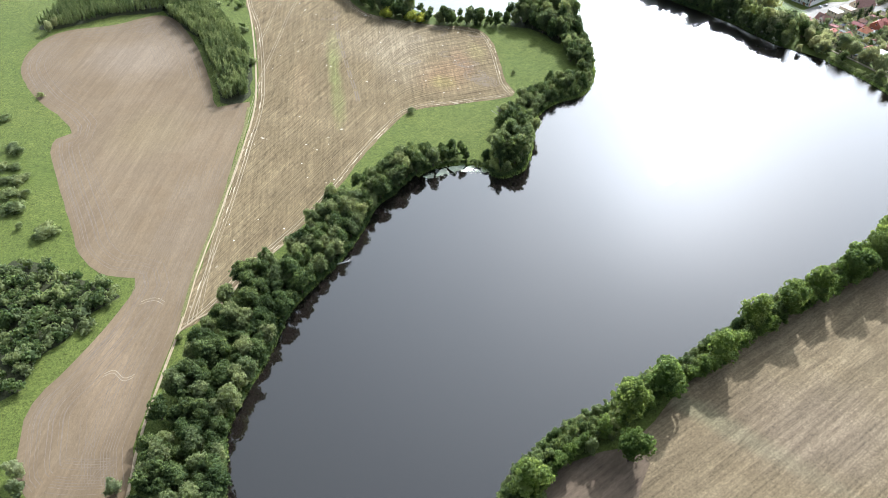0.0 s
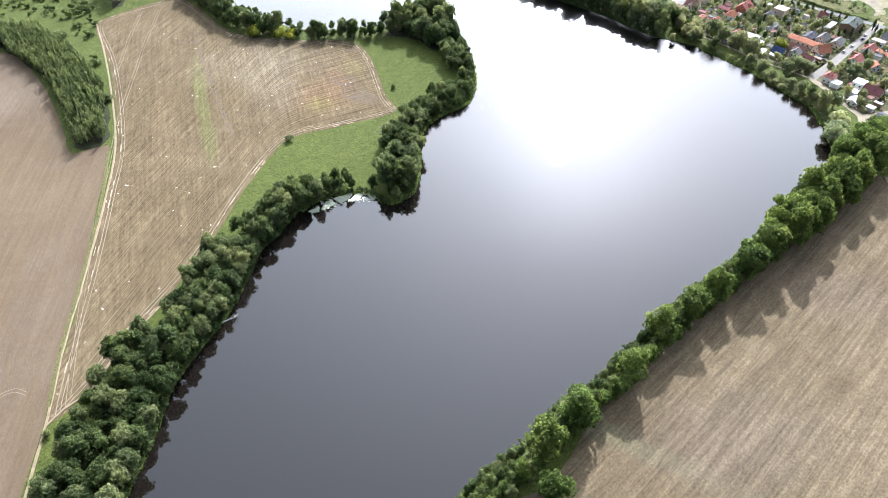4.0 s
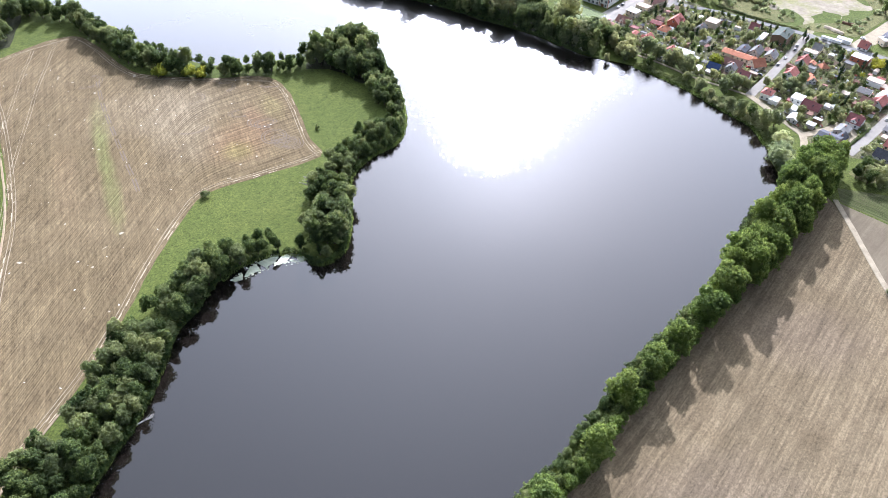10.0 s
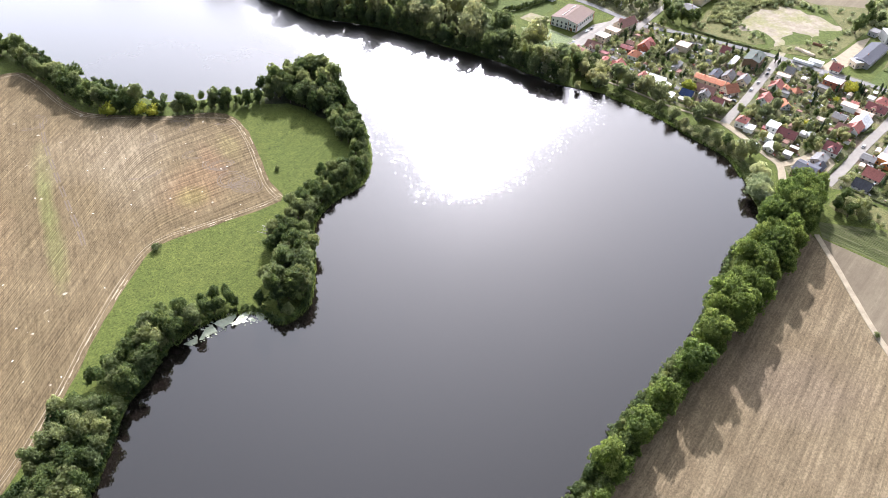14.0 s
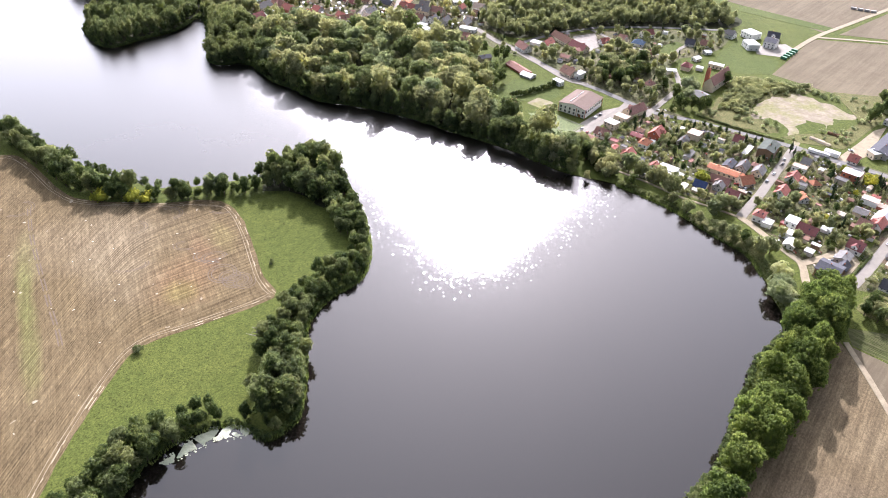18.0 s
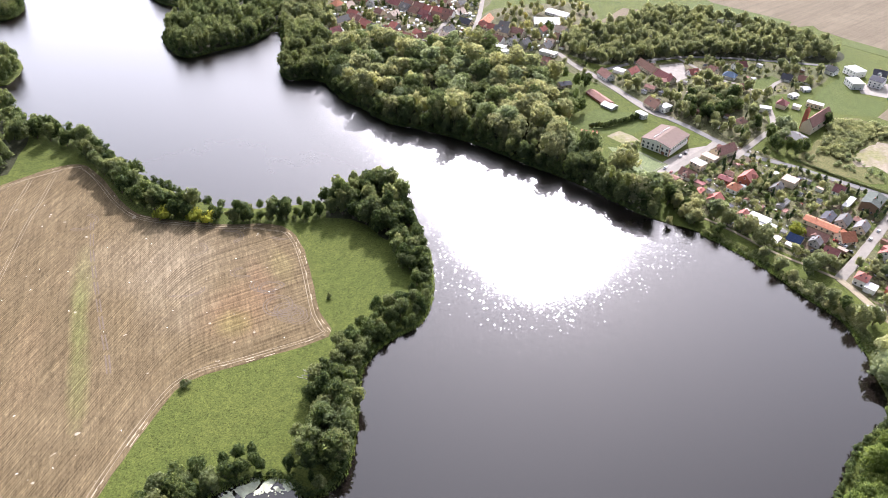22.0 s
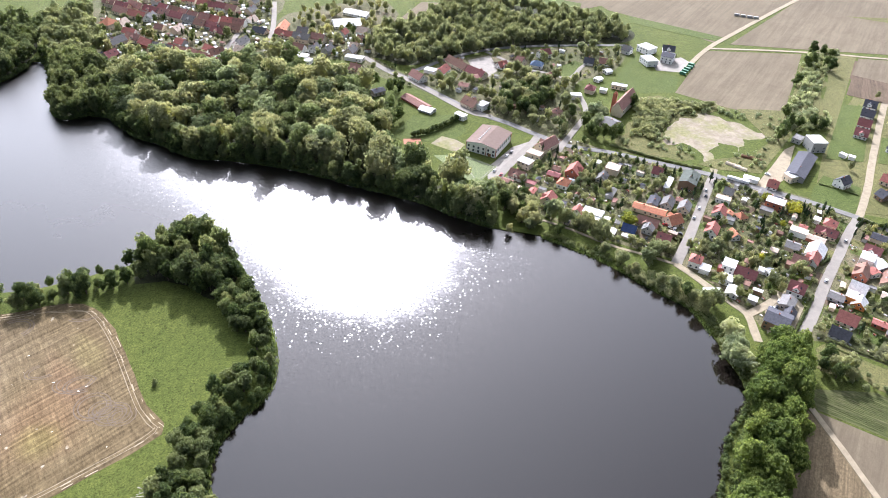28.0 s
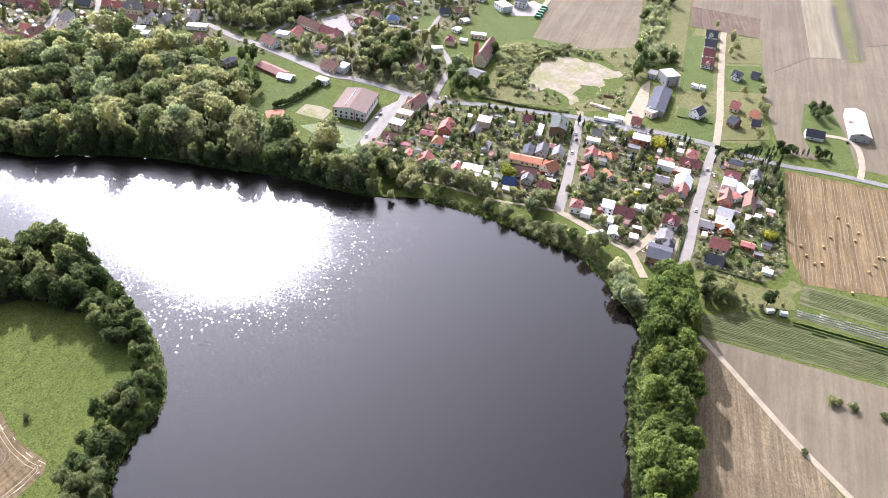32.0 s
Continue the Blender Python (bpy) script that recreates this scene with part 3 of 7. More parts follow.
BALE = plain_material("straw_bale", (0.36, 0.26, 0.12), 1.0, 0.3, 2.0)
POOL = plain_material("pool_water", (0.1, 0.45, 0.6), 0.1, 0.1)
CARS = [plain_material("car_paint_" + k, c, 0.3, 0.06, 1.0, 0.6) for k, c in (("white", (0.75, 0.75, 0.75)), ("red", (0.45, 0.03, 0.03)), ("black", (0.02, 0.02, 0.025)), ("silver", (0.4, 0.41, 0.42)))]

WATER, wt, wb = material("lake_water", 1.0, 0.0)
wb.inputs["Base Color"].default_value = (0.009, 0.007, 0.0055, 1)
gloss = wt.nodes.new("ShaderNodeBsdfGlossy")
gloss.distribution = "BECKMANN"
surface = wt.nodes.new("ShaderNodeMixShader")
wt.links.new(node(wt, "ShaderNodeFresnel", IOR=1.6).outputs[0], surface.inputs[0])
wt.links.new(wb.outputs[0], surface.inputs[1])
wt.links.new(gloss.outputs[0], surface.inputs[2])
wt.links.new(surface.outputs[0], wt.nodes["Material Output"].inputs["Surface"])
wp = where(wt)
# still in the sheltered south, ruffled by the wind past a ragged line in the open north
reach = node(wt, "ShaderNodeMapRange", From_Min=370.0, From_Max=720.0, To_Min=0.0, To_Max=1.0)
place = wt.nodes.new("ShaderNodeSeparateXYZ")
wt.links.new(wp, place.inputs[0])
gust = node(wt, "ShaderNodeMath")
gust.operation = "MULTIPLY_ADD"
gust.inputs[1].default_value = 150.0
shift = node(wt, "ShaderNodeMath")
shift.operation = "SUBTRACT"
shift.inputs[1].default_value = 75.0
wt.links.new(noise_fac(wt, wp, 0.012, 7, 0.65), gust.inputs[0])
wt.links.new(place.outputs["Y"], gust.inputs[2])
wt.links.new(gust.outputs[0], shift.inputs[0])
wt.links.new(shift.outputs[0], reach.inputs["Value"])
lull = node(wt, "ShaderNodeMapRange", From_Min=390.0, From_Max=445.0, To_Min=0.74, To_Max=1.0)
spread = node(wt, "ShaderNodeMath")
spread.operation, spread.inputs[1].default_value = "MULTIPLY_ADD", 0.5
wt.links.new(place.outputs["Y"], spread.inputs[0])
wt.links.new(place.outputs["X"], spread.inputs[2])
chop = ramp(wt, reach.outputs[0], (0.0, 0.085), (0.23, 0.155), (0.34, 0.215), (0.49, 0.27), (0.86, 0.36), (1.0, 0.42))
wt.links.new(spread.outputs[0], lull.inputs["Value"])
wt.links.new(mixed(wt, 1.0, chop, lull.outputs[0], "MULTIPLY"), gloss.inputs["Roughness"])
# the western arm lies in the lee of the woods
lee = node(wt, "ShaderNodeMapRange", From_Min=-20.0, From_Max=95.0, To_Min=0.2, To_Max=1.0)
wt.links.new(place.outputs["X"], lee.inputs["Value"])
ripple = noise_fac(wt, wp, 0.75, 3, 0.6)
waves = node(wt, "ShaderNodeBump", Distance=0.8)
calm = wt.nodes.new("ShaderNodeMath")
calm.operation = "MULTIPLY"
wt.links.new(mixed(wt, 1.0, ramp(wt, reach.outputs[0], (0.0, 0.006), (0.4, 0.035)), ramp(wt, noise_fac(wt, wp, 0.1, 4, 0.7), (0.3, 0.4), (0.7, 1.3)), "MULTIPLY"), calm.inputs[0])
wt.links.new(lee.outputs[0], calm.inputs[1])
wt.links.new(calm.outputs[0], waves.inputs["Strength"])
wt.links.new(ripple, waves.inputs["Height"])
# single wavelets, each tilted its own way, a few of them steep
cells = node(wt, "ShaderNodeTexVoronoi", Scale=1.5)
wt.links.new(wp, cells.inputs["Vector"])
tilt = wt.nodes.new("ShaderNodeVectorMath")
tilt.operation = "SUBTRACT"
tilt.inputs[1].default_value = (0.5, 0.5, 0.0)
flatten = wt.nodes.new("ShaderNodeVectorMath")
flatten.operation = "MULTIPLY"
flatten.inputs[1].default_value = (1.0, 1.0, 0.0)
wt.links.new(cells.outputs["Color"], tilt.inputs[0])
wt.links.new(tilt.outputs[0], flatten.inputs[0])
steep = wt.nodes.new("ShaderNodeSeparateColor")
wt.links.new(cells.outputs["Color"], steep.inputs[0])
much = mixed(wt, 1.0, ramp(wt, steep.outputs[2], (0.7, 0.02), (0.95, 0.2)), ramp(wt, reach.outputs[0], (0.1, 0.03), (0.4, 1.0)), "MULTIPLY")
leaning = wt.nodes.new("ShaderNodeVectorMath")
leaning.operation = "MULTIPLY"
wt.links.new(flatten.outputs[0], leaning.inputs[0])
sheltered = wt.nodes.new("ShaderNodeVectorMath")
sheltered.operation = "MULTIPLY"
wt.links.new(much, sheltered.inputs[0])
wt.links.new(lee.outputs[0], sheltered.inputs[1])
wt.links.new(sheltered.outputs[0], leaning.inputs[1])
facet = wt.nodes.new("ShaderNodeVectorMath")
wt.links.new(waves.outputs[0], facet.inputs[0])
wt.links.new(leaning.outputs[0], facet.inputs[1])
unit = wt.nodes.new("ShaderNodeVectorMath")
unit.operation = "NORMALIZE"
wt.links.new(facet.outputs[0], unit.inputs[0])
wt.links.new(unit.outputs[0], gloss.inputs["Normal"])


# ---- mesh helpers ----
def mesh_object(name, verts, faces, mat, parent=None, smooth=False):
    me = bpy.data.meshes.new(name)
    me.from_pydata([tuple(v) for v in verts], [], [tuple(f) for f in faces])
    me.materials.append(mat)
    if smooth:
        me.shade_smooth()
    ob = new(name, me)
    ob.parent = parent
    return ob


def part(name, bm, mat, parent, label=""):
    me = bpy.data.meshes.new(name)
    bm.to_mesh(me)
    bm.free()
    me.materials.append(mat)
    ob = new(name, me)
    ob.parent = parent
    return tagged(ob, label) if label else ob


def rounded(points, closed=True, step=6.0):
    """A Catmull-Rom line through the points, about step metres apart."""
    pts, out, n = [Vector((*p, 0)) for p in points], [], len(points)
    for i in range(n if closed else n - 1):
        if closed:
            p0, p1, p2, p3 = (pts[(i + k) % n] for k in (-1, 0, 1, 2))
        else:
            p0, p1, p2, p3 = (pts[min(max(i + k, 0), n - 1)] for k in (-1, 0, 1, 2))
        k = max(1, int((p2 - p1).length / step))
        for j in range(k):
            t = j / k
            out.append(0.5 * ((2 * p1) + (p2 - p0) * t + (2 * p0 - 5 * p1 + 4 * p2 - p3) * t * t
                              + (3 * p1 - p0 - 3 * p2 + p3) * t ** 3))
    if not closed:
        out.append(pts[-1])
    return [(p.x, p.y) for p in out]


def jittered(line, amount, scale=0.15):
    """Unevens an outline."""
    return [(x + amount * noise.noise((x * scale, y * scale, 3)), y + amount * noise.noise((x * scale, y * scale, 9))) for x, y in line]


def sheet(name, outline, z, mat, holes=(), label="", category="", kind="structure", depth=0.0):
    """A flat piece of ground with an outline (and holes); depth: a sloping edge down all round."""
    bm = bmesh.new()
    for loop in (outline, *holes):
        vs = [bm.verts.new((x, y, z)) for x, y in loop]
        for i in range(len(vs)):
            bm.edges.new((vs[i - 1], vs[i]))
    bmesh.ops.triangle_fill(bm, edges=bm.edges[:], use_beauty=True, use_dissolve=False, normal=(0, 0, 1))
    for f in bm.faces:
        if f.normal.z < 0:
            f.normal_flip()
    if depth:
        edge = [e for e in bm.edges if e.is_boundary]
        made = bmesh.ops.extrude_edge_only(bm, edges=edge)["geom"]
        bmesh.ops.translate(bm, verts=[v for v in made if isinstance(v, bmesh.types.BMVert)], vec=(0, 0, -depth))
    me = bpy.data.meshes.new(name)
    bm.to_mesh(me)
    bm.free()
    me.materials.append(mat)
    return tagged(new(name, me), label, category, "", kind)


def strip(name, line, width, z, mat, label="", category="road", wobble=0.3, kind="structure", height=0.05):
    """A road, path or verge along a line, with uneven edges and a real thickness."""
    pts = [Vector((*p, 0)) for p in rounded(line, False, 5.0)]
    verts, faces = [], []
    for i, p in enumerate(pts):
        d = (pts[min(i + 1, len(pts) - 1)] - pts[max(i - 1, 0)]).normalized()
        s = Vector((-d.y, d.x, 0))
        w = width / 2
        a1 = w + wobble * noise.noise((p.x * 0.11, p.y * 0.11, 1))
        a2 = w + wobble * noise.noise((p.x * 0.11, p.y * 0.11, 5))
        for q, h in ((p + s * (a1 + 0.15), -height), (p + s * a1, 0), (p - s * a2, 0), (p - s * (a2 + 0.15), -height)):
            verts.append((q.x, q.y, z + h))
        if i:
            k = 4 * i
            faces += [(k - 4 + j, k - 3 + j, k + 1 + j, k + j) for j in range(3)]
    ob = mesh_object(name, verts, [f[::-1] for f in faces], mat)
    return tagged(ob, label, category, "", kind)


# ---- ground and lake ----
LAND = 0.5
lake_line = jittered(rounded(LAKE, True, 5.0), 1.6)
sheet("ground", [(-4200, -4200), (4200, -4200), (4200, 4200), (-4200, 4200)], LAND, GRASS, [lake_line],
      "green meadow grass round the lake, flat and uneven in tone", "ground", depth=1.2)
sheet("lake_water", [(x, y) for x, y in rounded(LAKE_WIDE, True, 40.0)], 0.0, WATER, (), "dark still lake water with light ripples", "lake")
sheet("stubble_field", jittered(rounded(FIELD_STUBBLE, True, 8.0), 1.0), LAND + 0.05, STUBBLE, (), "pale harvested stubble field with drill rows", "field", depth=0.05)
sheet("ploughed_field", jittered(rounded(FIELD_PLOUGHED, True, 8.0), 0.8), LAND + 0.055, PLOUGHED, (), "bare brown ploughed field with curved tracks", "field", depth=0.055)
sheet("stubble_field", jittered(rounded(FIELD_EAST, True, 8.0), 0.8), LAND + 0.05, SOIL_EAST, (), "brown stubble field along the tree row", "field", depth=0.05)


# ---- trees ----
def ico(sub):
    bm = bmesh.new()
    bmesh.ops.create_icosphere(bm, subdivisions=sub, radius=1.0)
    v = np.array([x.co[:] for x in bm.verts])
    f = np.array([[x.index for x in p.verts] for p in bm.faces])
    bm.free()
    return v, f


ICO1, ICO2 = ico(1), ico(2)


def crown_mesh(name, seed, radius, low, high, lobes, leaves, leaf, mat, lean=0.0, taper=0.0, fine=True):
    """A few large boughs with rough dark cores, covered by leaf sprays gathered in clumps with gaps between them."""
    rng = np.random.default_rng(seed)
    base, tris = ICO2 if fine else ICO1
    mid, half = (low + high) / 2, (high - low) / 2
    boughs = [(np.array([0.0, 0.0, mid]), np.array([radius * 0.64, radius * 0.64, half * 0.9]))]
    for k in range(max(3, lobes // 2)):
        h, ang = rng.uniform(-0.6, 0.7), 2.4 * k + rng.uniform(-0.5, 0.5)
        r = radius * rng.uniform(0.4, 0.66)
        size = radius * rng.uniform(0.28, 0.52)
        boughs.append((np.array([r * math.cos(ang) + lean * h, r * math.sin(ang), mid + half * h]), np.array([size, size, min(size * rng.uniform(0.8, 1.15), half * (1 - abs(h)) + 0.25 * half)])))
    vs, fs, total = [], [], 0
    for c, size in boughs:
        rough = np.array([0.8 + 0.35 * noise.noise(Vector(v * 1.6 + c)) + 0.3 * noise.noise(Vector(v * 4.0 + c * 2)) for v in base])
        vs.append(c + base * rough[:, None] * size)
        fs.extend((tris + total).tolist())
        total += len(base)
    sprays = 9
    want = leaves // sprays
    area = np.array([z[0] * (z[0] + z[2]) for _, z in boughs])
    pick = rng.choice(len(boughs), want * 4, p=area / area.sum())
    spots, ways = [], []
    for k in pick:
        c, size = boughs[k]
        d = rng.normal(size=3)
        d /= np.linalg.norm(d)
        if d[2] < -0.45:
            d[2] = -d[2]
        p = c + d * size * (1.0 + 0.22 * noise.noise(Vector(d * 3.0 + c)) + rng.uniform(-0.08, 0.1))
        if any(np.linalg.norm((p - c2) / z2) < 0.86 for q, (c2, z2) in enumerate(boughs) if q != k):
            continue
        n = d / size
        spots.append(p)
        ways.append(n / np.linalg.norm(n))
        if len(spots) == want:
            break
    spots, ways = np.repeat(np.array(spots), sprays, 0), np.repeat(np.array(ways), sprays, 0)
    count = len(spots)
    d = ways * 0.75 + rng.normal(size=(count, 3)) * 0.6
    d /= np.linalg.norm(d, axis=1)[:, None]
    p = spots + d * leaf * 1.9 * rng.uniform(0.5, 1.0, (count, 1))
    n = d + rng.normal(size=(count, 3)) * 0.4
    n /= np.linalg.norm(n, axis=1)[:, None]
    u = np.cross(n, rng.normal(size=(count, 3)))
    u /= np.linalg.norm(u, axis=1)[:, None]
    w = np.cross(n, u)
    s = leaf * rng.uniform(0.6, 1.25, (count, 1))
    vs.append(np.stack([p + u * s, p + w * s * 0.7 - n * s * 0.2, p - u * s, p - w * s * 0.7 - n * s * 0.25], 1).reshape(-1, 3))
    fs.extend((total + np.arange(count * 4).reshape(count, 4)).tolist())
    pts = np.concatenate(vs)
    if taper:
        pts[:, :2] *= (1 - taper * np.clip((pts[:, 2:3] - low) / (high - low), 0, 1)) * (1 + 0.35 * taper)
    me = bpy.data.meshes.new(name)
    me.from_pydata(pts.tolist(), [], fs)
    me.materials.append(mat)
    return me


def trunk_mesh(radius, top, forks, spread, seed):
    rng = random.Random(seed)
    bm = bmesh.new()

    def limb(p, q, r1, r2):
        d = q - p
        m = Matrix.Translation((p + q) / 2) @ d.to_track_quat("Z", "Y").to_matrix().to_4x4()
        bmesh.ops.create_cone(bm, cap_ends=True, segments=7, radius1=r1, radius2=r2, depth=d.length, matrix=m)
    crotch = Vector((rng.uniform(-0.2, 0.2), rng.uniform(-0.2, 0.2), top * 0.45))
    limb(Vector((0, 0, -0.4)), crotch, radius, radius * 0.7)
    for k in range(forks):
        ang = 6.283 * (k + rng.random() * 0.6) / forks
        tip = Vector((spread * math.cos(ang), spread * math.sin(ang), top * rng.uniform(0.75, 0.95)))
        limb(crotch - Vector((0, 0, 0.3)), tip, radius * 0.55, radius * 0.15)
    return bm


def tree_kind(name, label, seed, height, radius, mat, low=0.18, lobes=8, leaves=420, leaf=0.62, taper=0.0, fine=True, category="tree"):
    root = tagged(new(name), label, category)
    part("trunk", trunk_mesh(0.025 * height + 0.05, height * 0.9, 4, radius * 0.45, seed), BARK, root)
    crown = new("crown", crown_mesh("crown", seed, radius, height * low, height, lobes, leaves, leaf, mat, 0.0, taper, fine))
    crown.parent = root
    root.location = (0, 0, -500)
    return root


KINDS = {}


def kind_set(key, count, *args, **kw):
    KINDS[key] = [tree_kind(args[0], args[1], 100 + len(KINDS) * 17 + i, *args[2:], **kw) for i in range(count)]


kind_set("dark", 5, "alder_tree", "dark green alder with a dense rounded crown by the lake", 15, 5.2, LEAF_DARK, low=0.04, lobes=11, leaves=1350, leaf=0.46)
kind_set("mid", 4, "oak_tree", "green broadleaf tree with a lumpy rounded crown", 14, 5.6, LEAF_MID, low=0.05, lobes=11, leaves=1200, leaf=0.5)
kind_set("ash", 5, "ash_tree", "tall green ash with a broad uneven crown", 16, 5.3, LEAF_YOUNG, low=0.04, lobes=12, leaves=1350, leaf=0.46)
kind_set("bright", 5, "lime_tree", "bright green lime tree with a full crown by the field", 16, 5.8, LEAF_BRIGHT, low=0.02, lobes=12, leaves=1900, leaf=0.44)
kind_set("tall", 3, "poplar_tree", "tall slender dark green tree with a narrow crown", 18, 3.3, LEAF_DARK, low=0.04, taper=0.45, lobes=6, leaves=900, leaf=0.44)
kind_set("pale", 3, "willow_tree", "pale grey-green willow with a wide loose crown", 10, 6.2, LEAF_PALE, low=0.0, lobes=14, leaves=1500, leaf=0.42)
kind_set("bush", 3, "bush", "dark green rounded bush on grass", 3.2, 2.6, LEAF_YOUNG, low=0.0, lobes=6, leaves=320, leaf=0.34, fine=False, category="bush")
kind_set("yellow", 2, "yellow_bush", "yellow-green willow bush at the field edge", 6, 5.0, LEAF_YELLOW, low=0.0, lobes=9, leaves=700, leaf=0.42, category="bush")
kind_set("small", 4, "garden_tree", "small green tree with a rounded crown", 6, 2.6, LEAF_MID, low=0.1, lobes=6, leaves=330, leaf=0.36, fine=False)
kind_set("needle", 3, "spruce_tree", "dark blue-green pointed spruce in a garden", 11, 2.4, NEEDLE, low=0.02, lobes=6, leaves=420, leaf=0.36, taper=0.9, fine=False)


def plant(key, x, y, size=1.0, z=LAND, squash=1.0, group="", label=""):
    src = random.choice(KINDS[key])
    w = size * random.uniform(0.9, 1.1)
    m = Matrix.LocRotScale((x, y, z), Euler((0, 0, random.uniform(0, 6.283))), (w, w, size * squash * random.uniform(0.9, 1.1)))
    ob = copy_thing(src, m)
    if group:
        ob["group"] = group
    if label:
        ob["label"] = label
    return ob


def along(line, step, closed=False):
    """Points about step apart along a line, with the direction there."""
    pts = [Vector((*p, 0)) for p in rounded(line, closed, step / 4)]
    run, out = 0.0, []
    for p, q in zip(pts, pts[1:]):
        run += (q - p).length
        if run >= step:
            run -= step
            out.append((q, (q - p).normalized()))
    return out


def belt(keys, line, offsets, step, size=(0.8, 1.15), gap=0.0, squash=1.0, group=""):
    """Rows of trees beside a line; offsets: metres to the left of the way it runs."""
    for off in offsets:
        for p, d in along(line, step):
            if random.random() < gap:
                continue
            q = p + Vector((-d.y, d.x, 0)) * (off + random.uniform(-0.25, 0.25) * step) + d * random.uniform(-0.3, 0.3) * step
            plant(random.choice(keys), q.x, q.y, random.uniform(*size), squash=squash, group=group)


def inside(x, y, poly):
    hit = False
    for (x1, y1), (x2, y2) in zip(poly, poly[1:] + poly[:1]):
        if (y1 > y) != (y2 > y) and x < (x2 - x1) * (y - y1) / (y2 - y1) + x1:
            hit = not hit
    return hit


def grove(keys, poly, step, size=(0.8, 1.15), gap=0.0, group="", squash=1.0):
    """Trees scattered over an area, about step apart."""
    xs, ys = [p[0] for p in poly], [p[1] for p in poly]
    for i in range(int((max(xs) - min(xs)) / step) + 1):
        for j in range(int((max(ys) - min(ys)) / step) + 1):
            x = min(xs) + (i + random.uniform(0.1, 0.9) + 0.5 * (j % 2)) * step
            y = min(ys) + (j + random.uniform(0.1, 0.9)) * step
            if inside(x, y, poly) and random.random() >= gap:
                plant(random.choice(keys), x, y, random.uniform(*size), group=group, squash=squash)


# ---- woods, joined where they stand far off ----
def soft_copy(me):
    v = np.empty(len(me.vertices) * 3)
    me.vertices.foreach_get("co", v)
    return v.reshape(-1, 3), [tuple(p.vertices) for p in me.polygons]


def coarse_crowns(mat, radius, height, low, leaves=150, leaf=1.0, taper=0.0, lobes=7, count=5, seed=900):
    out = []
    for i in range(count):
        me = crown_mesh("crown", seed + i, radius, height * low, height, lobes, leaves, leaf, mat, 0.0, taper, False)
        out.append(soft_copy(me))
        bpy.data.meshes.remove(me)
    return out


def joined(name, crowns, spots, mat, label, category, size=(0.8, 1.2), seed=1):
    """Many crowns in one mesh."""
    rng = random.Random(seed)
    vs, fs, n = [], [], 0
    for x, y in spots:
        v, f = rng.choice(crowns)
        a, w = rng.uniform(0, 6.283), rng.uniform(*size)
        c, s = math.cos(a) * w, math.sin(a) * w
        r = np.array([[c, s, 0], [-s, c, 0], [0, 0, w * rng.uniform(0.85, 1.2)]])
        vs.append(v @ r + (x, y, LAND))
        fs.extend([tuple(i + n for i in p) for p in f])
        n += len(v)
    me = bpy.data.meshes.new(name)
    me.from_pydata(np.concatenate(vs).tolist(), [], fs)
    me.materials.append(mat)
    return tagged(new(name, me), label, category, "", "stuff")


def spots_in(poly, step, seed, gap=0.0, clear=None):
    rng = random.Random(seed)
    xs, ys = [p[0] for p in poly], [p[1] for p in poly]
    out = []
    for i in range(int((max(xs) - min(xs)) / step) + 1):
        for j in range(int((max(ys) - min(ys)) / step) + 1):
            x = min(xs) + (i + rng.uniform(0.1, 0.9) + 0.5 * (j % 2)) * step
            y = min(ys) + (j + rng.uniform(0.1, 0.9)) * step
            if inside(x, y, poly) and rng.random() >= gap and (clear is None or clear(x, y)):
                out.append((x, y))
    return out


FAR_MID = coarse_crowns(LEAF_MID, 6.6, 19, 0.12, 1170, 0.6, 0.0, 12, count=6)
FAR_BIG = coarse_crowns(LEAF_MID, 8.8, 22, 0.15, 1980, 0.62, 0.0, 14, count=7, seed=990)
FAR_DARK = coarse_crowns(LEAF_DARK, 5.8, 17, 0.1, 810, 0.62, 0.12, 10, count=6, seed=930)
FAR_TALL = coarse_crowns(LEAF_MID, 4.4, 22, 0.1, 810, 0.6, 0.3, 8, count=5, seed=960)
FAR_BUSH = coarse_crowns(LEAF_MID, 3.2, 4.2, 0.0, 170, 0.5, 0.0, 6, seed=950)
FAR_YOUNG = coarse_crowns(LEAF_YOUNG, 1.6, 9.5, 0.0, 130, 0.42, 0.5, 4, count=6, seed=970)
# ground sheets under the trees, darker than the meadow
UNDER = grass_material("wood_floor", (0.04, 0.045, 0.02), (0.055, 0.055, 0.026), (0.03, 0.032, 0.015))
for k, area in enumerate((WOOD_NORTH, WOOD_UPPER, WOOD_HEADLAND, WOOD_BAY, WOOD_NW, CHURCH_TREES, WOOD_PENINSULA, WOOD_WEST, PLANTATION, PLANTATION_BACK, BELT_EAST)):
    sheet("wood_floor", jittered(rounded(area, True, 6.0), 2.0, 0.1), LAND + 0.012, UNDER, (), "dark ground sheet under the trees", "ground", depth=0.03)
wood_spots = spots_in(WOOD_NORTH, 12.4, 11, 0.05)
half = len(wood_spots) // 2
random.Random(4).shuffle(wood_spots)
joined("far_wood", FAR_BIG, wood_spots[:half // 3], LEAF_PALE, "pale green willows and ash in the shore wood", "wood", (0.7, 1.2), 7)
joined("far_wood", FAR_BIG, wood_spots[half // 3:half], LEAF_MID, "dense green broadleaf wood along the lake shore", "wood", (0.75, 1.3), 2)
joined("far_wood", FAR_BIG, wood_spots[half:half * 5 // 3], LEAF_YOUNG, "dense dark broadleaf wood along the lake shore", "wood", (0.75, 1.15), 3)
